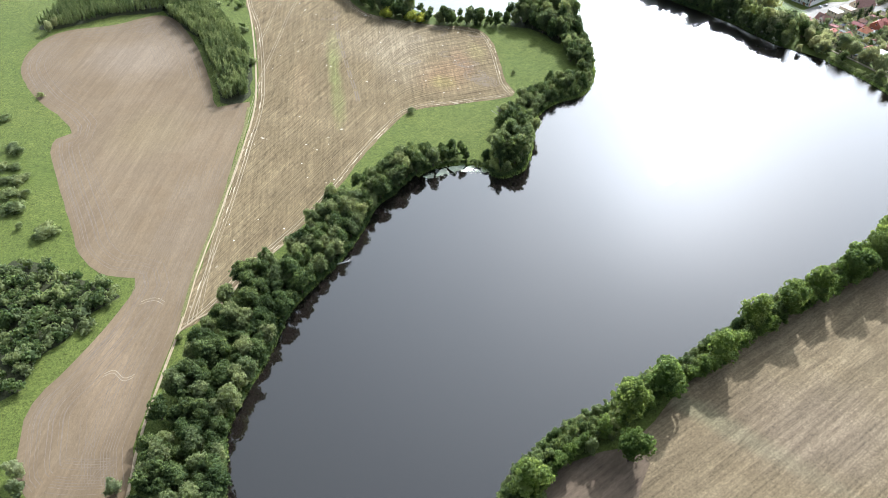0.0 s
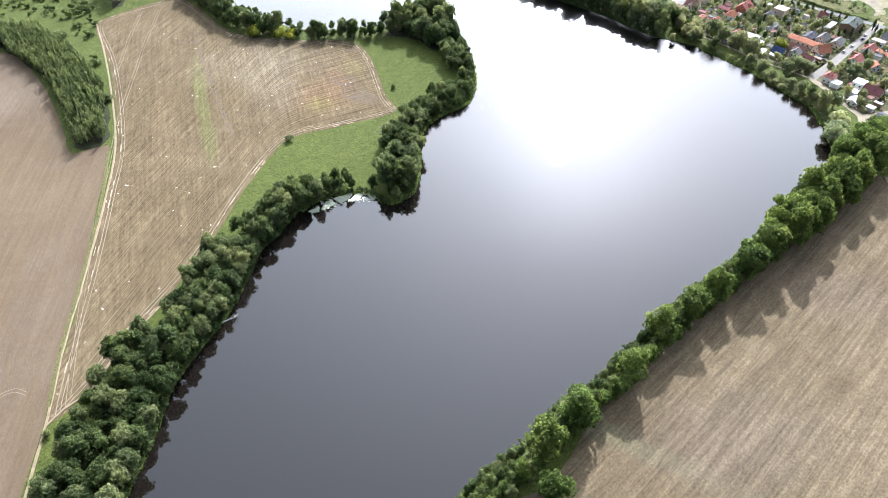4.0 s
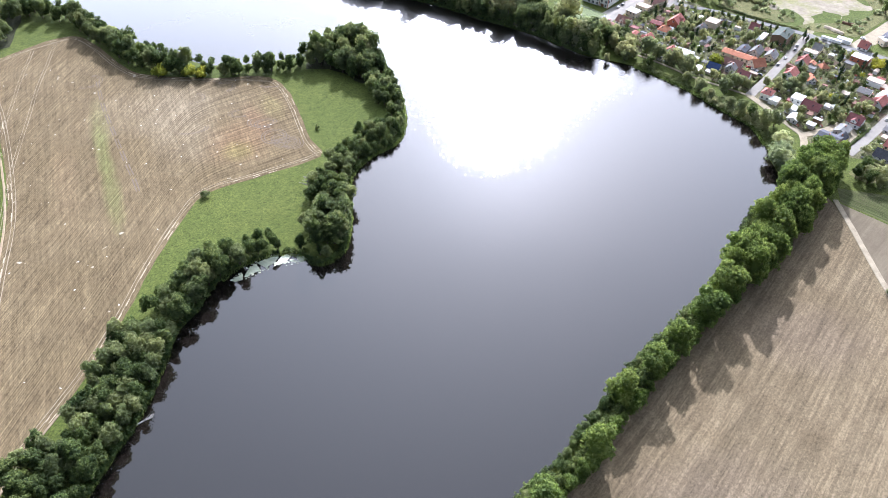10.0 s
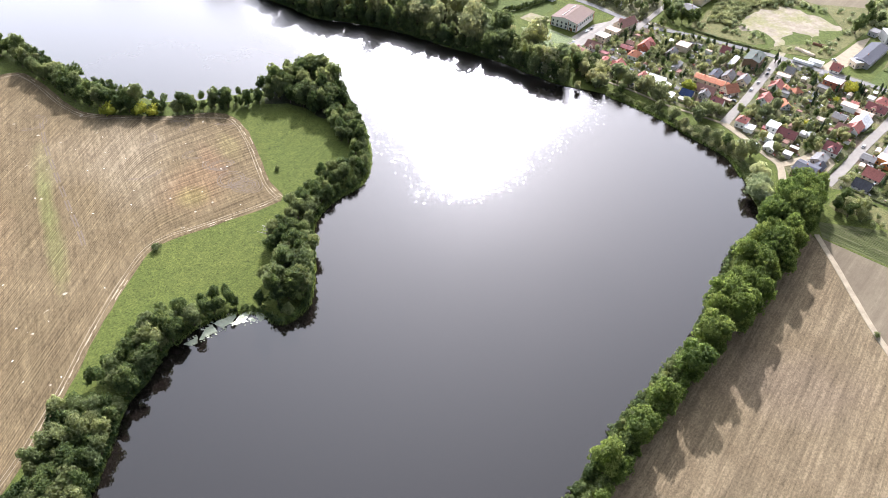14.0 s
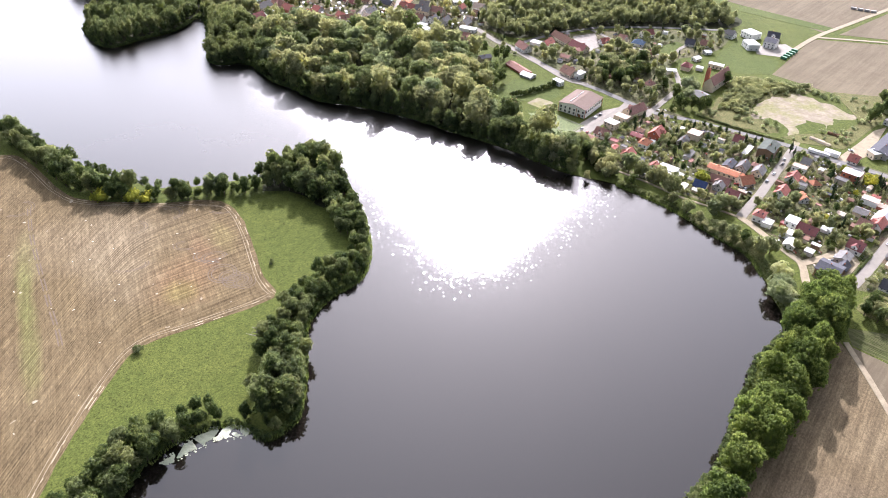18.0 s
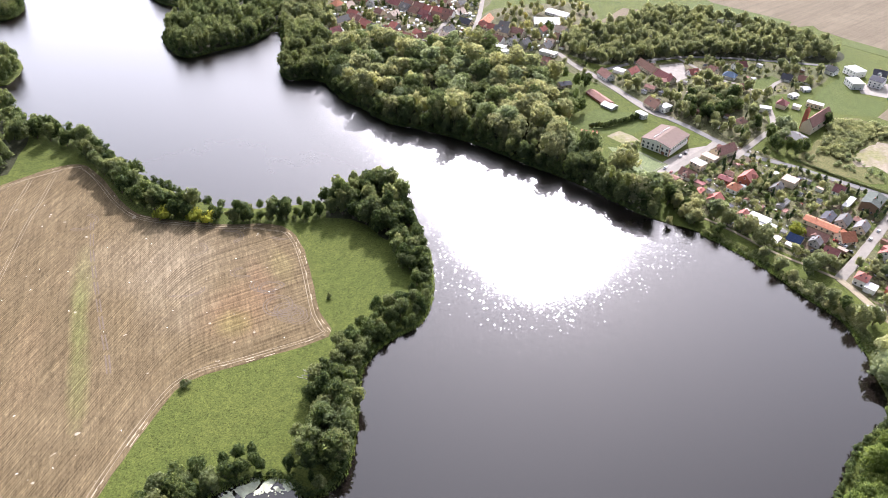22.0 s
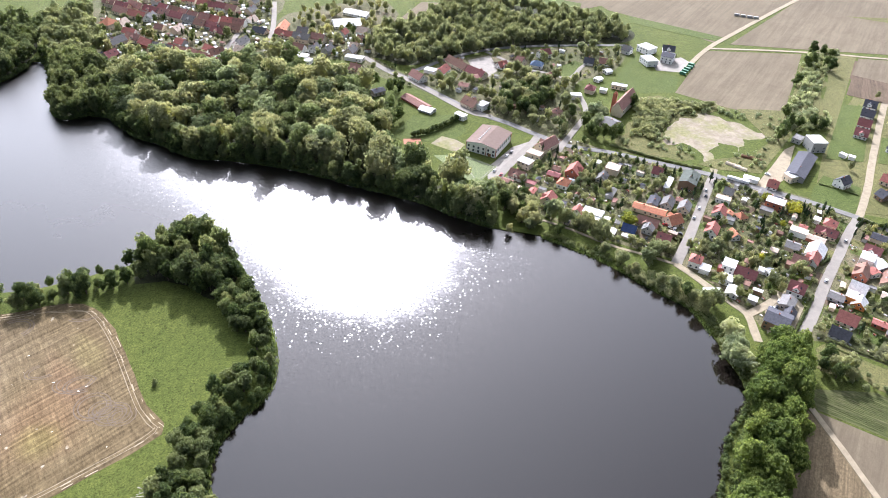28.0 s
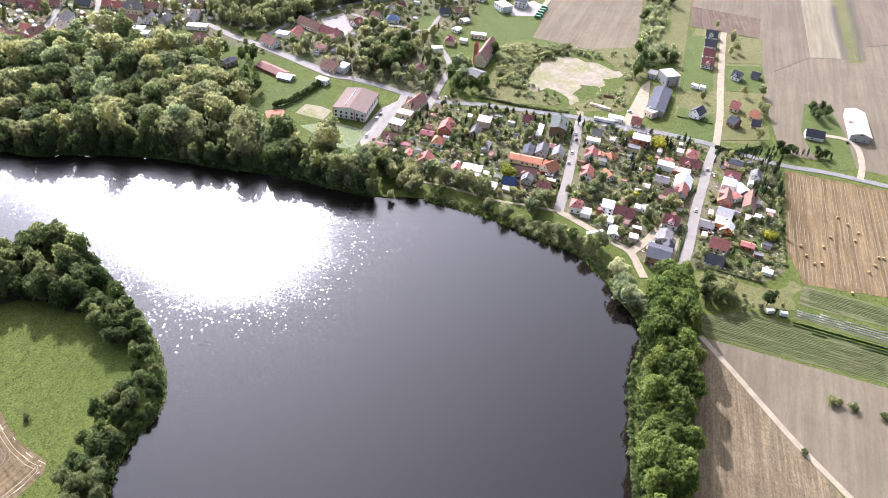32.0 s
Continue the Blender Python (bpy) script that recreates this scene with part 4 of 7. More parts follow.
joined("far_wood", FAR_TALL, wood_spots[half * 5 // 3:], LEAF_MID, "taller narrow trees standing out of the shore wood", "wood", (0.8, 1.15), 6)
for k, (poly, step) in enumerate(((WOOD_UPPER, 7.6), (WOOD_HEADLAND, 10.0), (WOOD_BAY, 9.0), (WOOD_NW, 10.0), (WOOD_WEST_BANK, 12.0), (WOOD_ISLET, 10.0))):
    joined("far_wood", (FAR_MID, FAR_DARK)[k % 2], spots_in(poly, step, 20 + k, 0.05, lambda x, y: not inside(x, y, CEMETERY) and not inside(x, y, CEMETERY_BACK)), (LEAF_MID, LEAF_YOUNG)[k > 0],
           "distant green broadleaf wood with a lumpy canopy", "wood", (0.75, 1.2) if k else (0.45, 0.85), 30 + k)
scrub_spots = spots_in(WOOD_WEST, 5.0, 41, 0.12)
joined("scrub_wood", FAR_BUSH, scrub_spots[::2], LEAF_YOUNG, "thicket of grey-green willow scrub on the meadow", "scrub", (0.8, 1.6), 43)
joined("scrub_wood", FAR_BUSH, scrub_spots[1::2], LEAF_DARK, "thicket of rounded green willow scrub on the meadow", "scrub", (0.8, 1.6), 42)
joined("young_plantation", FAR_YOUNG, spots_in(PLANTATION, 2.7, 43), LEAF_YOUNG, "dense young tree plantation beside the ploughed field", "plantation", (0.95, 1.3), 44)
joined("young_plantation", FAR_YOUNG, spots_in(PLANTATION_BACK, 3.0, 45), LEAF_YOUNG, "dense young tree plantation behind the ploughed field", "plantation", (0.8, 1.15), 46)
joined("scrub", FAR_BUSH, spots_in(MEADOW_ROUGH, 7.0, 39, 0.55), LEAF_DARK, "scattered dark bushes on the rough meadow", "scrub", (0.4, 1.3), 40)
joined("scrub", FAR_BUSH, spots_in(SCRUB_LOT, 3.6, 47, 0.1), LEAF_MID, "green overgrown scrub beside the sandy lot", "scrub", (0.6, 1.25), 48)
joined("scrub", FAR_BUSH, spots_in(SHORE_SCRUB, 2.8, 49, 0.1), LEAF_MID, "low green scrub along the village shore", "scrub", (0.3, 0.95), 50)

def fringe(line, step, seed, off=0.6):
    rng = random.Random(seed)
    return [(p.x - d.y * off + rng.uniform(-0.6, 0.6), p.y + d.x * off + rng.uniform(-0.6, 0.6)) for p, d in along(line, step)]


def shore_trees(line, step, seed, offset):
    rng = random.Random(seed)
    return [(p.x - d.y * o, p.y + d.x * o) for p, d in along(line, step) for o in (offset + rng.uniform(-1, 1),)]


joined("shore_trees", FAR_DARK, shore_trees(LAKE_BACK, 8.5, 61, 3.5), LEAF_DARK, "dark broadleaf trees overhanging the far bank", "trees", (0.3, 0.75), 62)
joined("shore_trees", FAR_TALL, shore_trees(LAKE_FAR, 8.0, 63, 5.0), LEAF_YOUNG, "tall green broadleaf trees overhanging the far bank", "trees", (0.65, 1.0), 64)
joined("shore_trees", FAR_DARK, shore_trees(LAKE_FAR, 9.5, 83, 3.0), LEAF_DARK, "dark alders leaning over the far bank", "trees", (0.45, 0.8), 84)
for k, poly in enumerate((HEAD_EAST, HEAD_TOP, HEAD_LEFT)):
    joined("far_wood", FAR_MID, spots_in(poly, 9.5, 65 + k, 0.08), LEAF_MID, "distant broadleaf trees on a wooded headland", "wood", (0.55, 0.95), 67 + k)
joined("shore_scrub", FAR_BUSH, fringe(LAKE_FAR, 2.4, 51, -0.3), LEAF_DARK, "dark bushes overhanging the wooded shore", "scrub", (0.5, 1.0), 52)
joined("shore_scrub", FAR_BUSH, fringe(LAKE_WEST[3:17], 2.6, 53), LEAF_DARK, "dark bushes overhanging the water", "scrub", (0.4, 0.85), 54)
joined("shore_scrub", FAR_BUSH, fringe(LAKE_WEST[16:35], 2.8, 55), LEAF_DARK, "dark bushes overhanging the water", "scrub", (0.35, 0.75), 56)

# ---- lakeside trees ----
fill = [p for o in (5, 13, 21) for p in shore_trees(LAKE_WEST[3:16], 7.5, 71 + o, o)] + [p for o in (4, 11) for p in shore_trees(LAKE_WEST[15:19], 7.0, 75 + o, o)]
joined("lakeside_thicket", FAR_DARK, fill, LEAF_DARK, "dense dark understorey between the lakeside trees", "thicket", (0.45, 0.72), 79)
belt(["dark", "dark", "ash"], LAKE_WEST[3:12], (2.0, 9.5, 17.0, 24.5, 31.0), 8.0, (0.7, 1.05), group="lakeside trees")
belt(["dark", "ash", "ash"], LAKE_WEST[11:15], (2.0, 9.5, 17, 24), 7.5, (0.7, 1.0), group="lakeside trees")
belt(["dark", "ash"], LAKE_WEST[14:18], (2.0, 8.0, 14.0), 6.5, (0.7, 1.05), group="lakeside trees")
belt(["tall", "dark", "ash"], LAKE_WEST[17:21], (4.5,), 5.0, (0.35, 0.62), 0.2, group="lakeside trees")
belt(["dark", "ash"], LAKE_WEST[21:25], (3, 10), 8.0, (0.55, 0.85), group="lakeside trees")
belt(["dark", "ash"], LAKE_WEST[24:31], (3, 9), 7.0, (0.45, 0.85), group="lakeside trees")
belt(["dark", "ash"], LAKE_WEST[29:35], (4, 11, 18), 7.5, (0.65, 0.95), group="lakeside trees")
grove(["dark", "ash", "tall", "ash"], WOOD_POINT, 7.0, (0.85, 1.35), group="lakeside trees")
grove(["ash", "dark"], POINT_FILL, 8.0, (0.7, 1.0), group="lakeside trees")
grove(["ash", "dark"], NECK_FILL, 7.0, (0.55, 0.9), group="lakeside trees")
grove(["dark", "ash", "ash"], WOOD_PENINSULA, 7.5, (0.8, 1.25), group="peninsula trees", squash=1.15)
belt(["dark", "ash", "dark"], BELT_BACK[:5], (-4, 1), 6.0, (0.45, 0.85), 0.08, group="trees behind the stubble field")
belt(["dark", "ash", "dark"], BELT_BACK[4:], (-5, 2), 7.0, (0.65, 1.15), 0.05, group="trees behind the stubble field")
belt(["ash", "dark"], LAKE_FAR[-12:], (1.0,), 8.0, (0.75, 1.1), group="wood edge trees")
grove(["bright"], BELT_EAST, 7.4, (0.95, 1.4), group="lime row by the lake", squash=1.25)
for x, y in TREES_SE:
    plant("bright", x, y, random.uniform(1.3, 1.55), group="bright trees by the field")
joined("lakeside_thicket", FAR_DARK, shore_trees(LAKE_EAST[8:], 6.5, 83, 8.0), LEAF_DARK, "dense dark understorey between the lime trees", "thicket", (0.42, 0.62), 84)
joined("lakeside_thicket", FAR_MID, spots_in(BELT_EAST, 6.5, 86, 0.05), LEAF_BRIGHT, "closed green crowns between the lime trees", "thicket", (0.62, 0.86), 87)
joined("lakeside_thicket", FAR_MID, shore_trees(LAKE_EAST[8:], 6.0, 88, 13.0), LEAF_BRIGHT, "bright green lower trees along the field edge", "thicket", (0.4, 0.62), 89)
belt(["dark", "ash"], LAKE_EAST[11:], (3.0, 8.5), 5.5, (0.3, 0.5), 0.05, group="lakeside undergrowth")
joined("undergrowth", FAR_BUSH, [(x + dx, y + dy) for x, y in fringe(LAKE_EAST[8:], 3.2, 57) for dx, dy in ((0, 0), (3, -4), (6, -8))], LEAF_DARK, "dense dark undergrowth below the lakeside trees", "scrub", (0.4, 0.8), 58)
grove(["dark", "ash", "dark"], CLUMP_SE, 5.0, (0.38, 0.62), group="lakeside undergrowth")
belt(["small", "dark", "mid"], LAKE_EAST[0:6], (5.0,), 7.0, (0.5, 0.85), 0.25, group="village shore trees")
joined("shore_scrub", FAR_BUSH, [q for o in (1.0, 3.2, 5.5) for q in fringe(LAKE_EAST[0:9], 3.0, 90 + int(o), o) if noise.noise((q[0] * 0.06, q[1] * 0.06, o)) > -0.22], LEAF_YOUNG, "green bushes and reeds along the village shore", "scrub", (0.25, 0.7), 91)
grove(["mid", "dark", "small"], COPSE, 6.5, (0.6, 0.85), group="copse behind the gardens")
for x, y in WILLOWS:
    plant("pale", x, y, random.uniform(1.0, 1.35), group="willows by the lane")
for x, y in YELLOWS:
    plant("yellow", x, y - 10, random.uniform(1.1, 1.35), group="yellow bushes")
for x, y in BUSHES:
    plant("bush", x, y, random.uniform(0.8, 1.2), group="meadow bushes")
for x, y in MEADOW_BUSHES:
    plant("bush", x, y, random.uniform(1.5, 2.4), squash=0.6, group="meadow bushes")
for x, y in MEADOW_TREES:
    plant("mid", x, y, random.uniform(0.6, 0.8))


def blades(name, line, width, per_metre, tall, mat, label, seed, z=0.0):
    """Upright reed blades along a shore, standing in the shallow water."""
    rng = np.random.default_rng(seed)
    vs, fs = [], []
    for p, d in along(line, 1.0):
        for _ in range(per_metre):
            s = rng.uniform(-width, width * 0.3)
            q = (p.x - d.y * s + rng.uniform(-0.5, 0.5), p.y + d.x * s + rng.uniform(-0.5, 0.5))
            a, w, h = rng.uniform(0, 6.283), rng.uniform(0.12, 0.3), tall * rng.uniform(0.6, 1.1)
            lx, ly = rng.normal(0, 0.25, 2)
            k = len(vs)
            vs += [(q[0] - math.cos(a) * w, q[1] - math.sin(a) * w, z - 0.2), (q[0] + math.cos(a) * w, q[1] + math.sin(a) * w, z - 0.2), (q[0] + lx, q[1] + ly, z + h)]
            fs.append((k, k + 1, k + 2))
    ob = mesh_object(name, vs, fs, mat)
    return tagged(ob, label, "reeds", "", "stuff")


blades("reed_bed", LAKE_WEST[16:31], 2.2, 12, 1.9, REED, "pale green reed fringe along the water", 5)
blades("reed_bed", LAKE_EAST[0:6], 2.2, 12, 1.8, REED, "pale green reeds along the village shore", 6)
blades("reed_bed", LAKE_WEST[3:16], 1.0, 7, 1.5, REED, "thin reed fringe under the trees", 7)

# lily pads in the small bay
rng = np.random.default_rng(8)
vs, fs = [], []
for k in range(5200):
    u = rng.uniform(0, 1) ** 0.85
    x = -11 + 43 * u + rng.normal(0, 1.2)
    y = 367.5 + 11.5 * math.sin(2.55 * u) - 0.8 * u + rng.normal(0, 0.5 + 1.3 * math.sin(math.pi * u))
    if noise.noise((x * 0.25, y * 0.25, 2)) < -0.18:
        continue
    r, n = rng.uniform(0.2, 0.55), len(vs)
    lx, ly = rng.normal(0, 0.16, 2)
    vs += [(x + r * math.cos(t * 1.047), y + r * math.sin(t * 1.047), 0.12 + r * (lx * math.cos(t * 1.047) + ly * math.sin(t * 1.047))) for t in range(6)]
    fs.append(tuple(range(n, n + 6)))
tagged(mesh_object("lily_pads", vs, fs, LILY), "pale yellow-green floating lily pads in the bay", "water plants", "", "stuff")


def bare_tree(name, x, y, height, label, lying=0.0, turn=0.0, seed=3):
    root = tagged(new(name), label, "dead tree")
    rnd = random.Random(seed)
    bm = bmesh.new()

    def limb(p, q, r1, r2, into):
        d = q - p
        bmesh.ops.create_cone(into, cap_ends=True, segments=6, radius1=r1, radius2=r2, depth=d.length,
                              matrix=Matrix.Translation((p + q) / 2) @ d.to_track_quat("Z", "Y").to_matrix().to_4x4())
    limb(Vector((0, 0, 0)), Vector((0.2, 0.1, height)), height * 0.05, height * 0.012, bm)
    part("trunk", bm, DEADWOOD, root)
    for k in range(11):
        bm = bmesh.new()
        h, a = height * rnd.uniform(0.3, 0.9), rnd.uniform(0, 6.283)
        r = (height - h) * 0.7 + height * 0.12
        p, q = Vector((0, 0, h)), Vector((math.cos(a) * r, math.sin(a) * r, h + r * 0.8))
        limb(p, q, height * 0.025, height * 0.007, bm)
        for _ in range(2):
            e = p.lerp(q, rnd.uniform(0.4, 0.8))
            limb(e, e + Vector((rnd.uniform(-1, 1), rnd.uniform(-1, 1), rnd.uniform(0.2, 1))) * r * 0.4, height * 0.011, height * 0.004, bm)
        part("branch", bm, DEADWOOD, root)
    root.matrix_world = pose(x, y, 0.15 if lying else LAND, 0, lying, turn)
    return root


bare_tree("fallen_tree", BRANCH[0] - 4, BRANCH[1], 8.0, "bleached fallen tree lying out over the water", 88, 20)
bare_tree("dead_tree", DEAD[0], DEAD[1], 11.0, "bare bleached dead tree at the meadow edge")


# ---- tramlines and ruts ----
def ruts(name, lines, width, z, mat, label):
    """Thin wheel marks, joined into one piece."""
    vs, fs = [], []
    for k_, line in enumerate(lines):
        pts = [Vector((*p, 0)) for p in line]
        lift = 0.004 * (k_ % 6)
        for i, p in enumerate(pts):
            d = (pts[min(i + 1, len(pts) - 1)] - pts[max(i - 1, 0)]).normalized()
            s_ = Vector((-d.y, d.x, 0)) * width * (0.5 + 0.35 * noise.noise((p.x * 0.05, p.y * 0.05, 2)))
            vs += [(p.x + s_.x, p.y + s_.y, z + lift), (p.x - s_.x, p.y - s_.y, z + lift)]
            if i:
                k = len(vs)
                fs.append((k - 4, k - 3, k - 1, k - 2))
    ob = mesh_object(name, vs, fs, mat)
    return tagged(ob, label, "wheel marks", "", "stuff")


def inset(poly, dist):
    """The outline moved inwards."""
    n, out = len(poly), []
    sign = 1 if sum(poly[i - 1][0] * poly[i][1] - poly[i][0] * poly[i - 1][1] for i in range(n)) > 0 else -1
    for i in range(n):
        a_, b_ = Vector(poly[i - 1]), Vector(poly[(i + 1) % n])
        d = (b_ - a_).normalized()
        out.append((poly[i][0] - d.y * dist * sign, poly[i][1] + d.x * dist * sign))
    return out


edge = rounded(FIELD_PLOUGHED, True, 6.0)
loops = []
for dist in (5, 6.8, 11, 12.8, 17):
    line = [p for p in inset(edge, dist) if inside(p[0], p[1], FIELD_PLOUGHED)]
    loops.append(line[: len(line) * 5 // 8])
furrows = []
for k in range(26):
    line = [p for p in inset(edge, 3.0 + 1.25 * k) if inside(p[0], p[1], FIELD_PLOUGHED)]
    start = (k * 37) % 40
    furrows += [line[j:j + 14 + (k * 7 + j) % 9] for j in range(start % 7, len(line) - 12, 25)]
furrows = [line for line in furrows if len(line) > 3 and all((Vector(a_) - Vector(b_)).length < 12 for a_, b_ in zip(line, line[1:]))]
squiggle = [(x0 + 1.0 * k, y0 + 2.2 * math.sin(k * 0.45)) for x0, y0 in ((-157, 208), (-157, 209.6)) for k in range(15)]
loops += [squiggle[:15], squiggle[15:], [(-155 + k, 254 + 3.0 * math.sin(0.25 * k)) for k in range(13)], [(-155 + k, 256 + 3.0 * math.sin(0.25 * k)) for k in range(13)]]
ruts("furrows", furrows, 0.22, LAND + 0.06, RUT, "faint curved furrows along the edge of the ploughed field")
ruts("wheel_marks", loops[:5], 0.4, LAND + 0.085, RUT, "dark curved tractor ruts in the ploughed field")
ruts("wheel_marks", loops[5:], 0.25, LAND + 0.115, PALE_RUT, "pale curved tractor marks in the ploughed field")
tram, marks = [], []
rut_rng = random.Random(12)
for k in (0, 1):
    for side in (0, 1.9):
        line = []
        for j in range(90):
            y = 225 + 5.0 * j
            x = -136 + 12.5 * k + side - 0.125 * (y - 240) + 0.00022 * (y - 240) ** 2 * (1 + 0.05 * k) + 1.2 * noise.noise((y * 0.02, k * 0.7, 0))
            if inside(x, y, FIELD_STUBBLE):
                line.append((x, y))
        if len(line) > 4:
            tram.append(line)
for dist in (3.0, 4.8):
    line = [p for p in inset(rounded(FIELD_STUBBLE, True, 5.0), dist) if inside(p[0], p[1], FIELD_STUBBLE)]
    marks.append(line)
ruts("wheel_marks", tram, 0.24, LAND + 0.07, PALE_RUT, "pale long tramlines across the stubble field")
ruts("wheel_marks", marks, 0.35, LAND + 0.074, PALE_RUT, "pale headland tracks along the stubble edge")
swirls = []
for cx, cy, r0, turns, stretch in ((26, 495, 3.0, 60, 0.9), (29, 490, 4.5, 66, 0.8), (22, 499, 5.5, 46, 1.0), (33, 487, 3.5, 40, 0.9), (18, 516, 5.5, 34, 0.7), (15, 519, 7.5, 26, 0.7), (2, 533, 6.0, 24, 0.6), (-9, 571, 7.0, 22, 0.8), (-30, 560, 6.0, 22, 0.8), (-32, 520, 9.0, 20, 0.5), (27, 570, 9.0, 18, 0.6), (-104, 601, 8.0, 24, 0.9)):
    a0 = rut_rng.uniform(0, 6.28)
    for r in (r0, r0 + 1.9):
        swirls.append([(cx + (r + 0.04 * j) * math.cos(a0 + 0.15 * j), cy + (r + 0.04 * j) * stretch * math.sin(a0 + 0.15 * j)) for j in range(turns)])
ruts("wheel_marks", [[p for p in line if inside(*p, FIELD_STUBBLE)] for line in swirls], 0.55, LAND + 0.08, RUT, "dark tractor turning circles in the stubble")
worn = rounded([(-97, 600), (-91, 566), (-81, 526), (-73, 495), (-66, 470), (-61, 447)], False, 2.0)
ruts("wheel_marks", [[(x + o, y) for x, y in worn[k:k + 7]] for o in (-0.9, 0.9) for k in range(0, len(worn) - 6, 8)], 0.7, LAND + 0.068, RUT, "worn brown wheel track through the stubble")
bands = []
for dist, share in ((2.6, 0.7), (0.9, 0.45)):
    edge = inset(rounded(FIELD_STUBBLE, True, 2.5), dist)
    for k in range(0, len(edge) - 4, 4):
        if rut_rng.random() < share and noise.noise((edge[k][0] * 0.05, edge[k][1] * 0.05, 4)) > -0.15:
            bands.append(edge[k:k + rut_rng.randint(2, 4)])
ruts("loose_straw", bands, 0.42, LAND + 0.1, plain_material("straw_band", (0.36, 0.3, 0.2), 1.0, 0.3, 1.0), "broken pale band of straw along the stubble edge")
vs, fs = [], []
for k in range(120):
    x, y = rut_rng.uniform(-180, 60), rut_rng.uniform(240, 640)
    if not inside(x, y, FIELD_STUBBLE):
        continue
    n, r = len(vs), rut_rng.uniform(0.2, 0.6)
    turn = rut_rng.uniform(0, 3.14)
    for t in range(8):
        c, s_ = math.cos(t * 0.785) * r * rut_rng.uniform(0.8, 1.8), math.sin(t * 0.785) * r * rut_rng.uniform(0.4, 0.8)
        vs.append((x + c * math.cos(turn) - s_ * math.sin(turn), y + c * math.sin(turn) + s_ * math.cos(turn), LAND + 0.09))
    vs.append((x, y, LAND + 0.3))
    fs += [(n + t, n + (t + 1) % 8, n + 8) for t in range(8)]
tagged(mesh_object("straw_heaps", vs, fs, plain_material("loose_straw", (0.55, 0.5, 0.4), 1.0, 0.2, 1.0)), "small pale heaps of straw left on the stubble", "straw", "", "stuff")


# ---- rows of the vegetable strips and the straw field ----
def rows_in(poly, heading, pitch, seed, broken=0.0):
    """Parallel lines across an area, about pitch apart."""
    rng = random.Random(seed)
    d = Vector((math.cos(heading), math.sin(heading)))
    n = Vector((-d.y, d.x))
    pts = [Vector(p) for p in poly]
    out = []
    o = min(p.dot(n) for p in pts) + pitch * 0.5
    while o < max(p.dot(n) for p in pts):
        line, t = [], min(p.dot(d) for p in pts)
        while t < max(p.dot(d) for p in pts):
            q = d * t + n * (o + 0.12 * noise.noise((t * 0.1, o, 0)))
            if inside(q.x, q.y, poly) and not (broken and noise.noise((t * 0.03, o * 0.7, 7)) > 0.5 - broken):
                line.append((q.x, q.y))
            elif line:
                out.append(line)
                line = []
            t += 2.5
        out.append(line)
        o += pitch * rng.uniform(0.85, 1.15)
    return [line for line in out if len(line) > 2]


def ridges(lines, width, height, z, mat, label, name="crop_rows", category="crop"):
    vs, fs = [], []
    for line in lines:
        for i, (x, y) in enumerate(line):
            dx, dy = Vector(line[min(i + 1, len(line) - 1)]) - Vector(line[max(i - 1, 0)])
            l = math.hypot(dx, dy)
            w = width * (0.5 + 0.3 * noise.noise((x * 0.4, y * 0.4, 1)))
            h = height * (1 + 0.7 * noise.noise((x * 0.3, y * 0.3, 6)))
            vs += [(x - dy / l * w, y + dx / l * w, z), (x, y, z + h), (x + dy / l * w, y - dx / l * w, z)]
            if i:
                k = len(vs)
                fs += [(k - 6, k - 5, k - 2, k - 3), (k - 5, k - 4, k - 1, k - 2)]
    return tagged(mesh_object(name, vs, fs, mat), label, category, "", "stuff")


CROP_LEAF = grass_material("crop_leaves", (0.075, 0.1, 0.03), (0.095, 0.115, 0.036), (0.055, 0.076, 0.022))
ridges(rows_in(CROP_A, CROP_WAY, 1.3, 1, 0.05), 0.45, 0.12, LAND + 0.13, CROP_LEAF, "dark green low vegetable rows")
ridges(rows_in(CROP_C, CROP_WAY, 1.4, 2, 0.05), 0.45, 0.12, LAND + 0.13, CROP_LEAF, "green crop rows beside the straw field")
ridges(rows_in(CROP_DARK, CROP_WAY, 2.4, 5, 0.05), 1.5, 0.7, LAND + 0.1, LEAF_DARK, "lush dark green vegetable rows")
ridges(rows_in(CROP_B, CROP_WAY, 2.1, 3), 0.75, 0.3, LAND + 0.15, plain_material("crop_fleece", (0.42, 0.42, 0.37), 0.8, 0.2, 0.6), "grey-white fleece tunnels over vegetable rows")
ruts("straw_rows", rows_in(STRAW_AREA, STRAW_WAY, 2.6, 4, 0.34), 0.42, LAND + 0.16, plain_material("straw_swath", (0.19, 0.14, 0.072), 1.0, 0.3, 0.6), "pale straw swaths on the harvested field")
ruts("straw_rows", rows_in(STRAW_AREA, STRAW_WAY, 5.1, 9, 0.15), 0.5, LAND + 0.165, RUT, "dark wheel lines on the harvested field")


# ---- village: roads and plots ----
MATS = {"ASPHALT": ASPHALT, "ASPHALT_PALE": ASPHALT_PALE, "DIRT": DIRT, "TRACK": TRACK, "PAVING": PAVING, "SAND": SAND, "SOIL_PALE": SOIL_PALE, "SOIL_DARK": SOIL_DARK,
        "SOIL_EAST": SOIL_EAST, "STRIP": STRIP, "CLAY": CLAY, "SOIL_BROWN": SOIL_BROWN, "STRAW": STRAW, "CROP": CROP, "FLEECE": FLEECE, "TURF": TURF, "LAWN": LAWN, "DRY": DRY}
ROAD_LINES = []


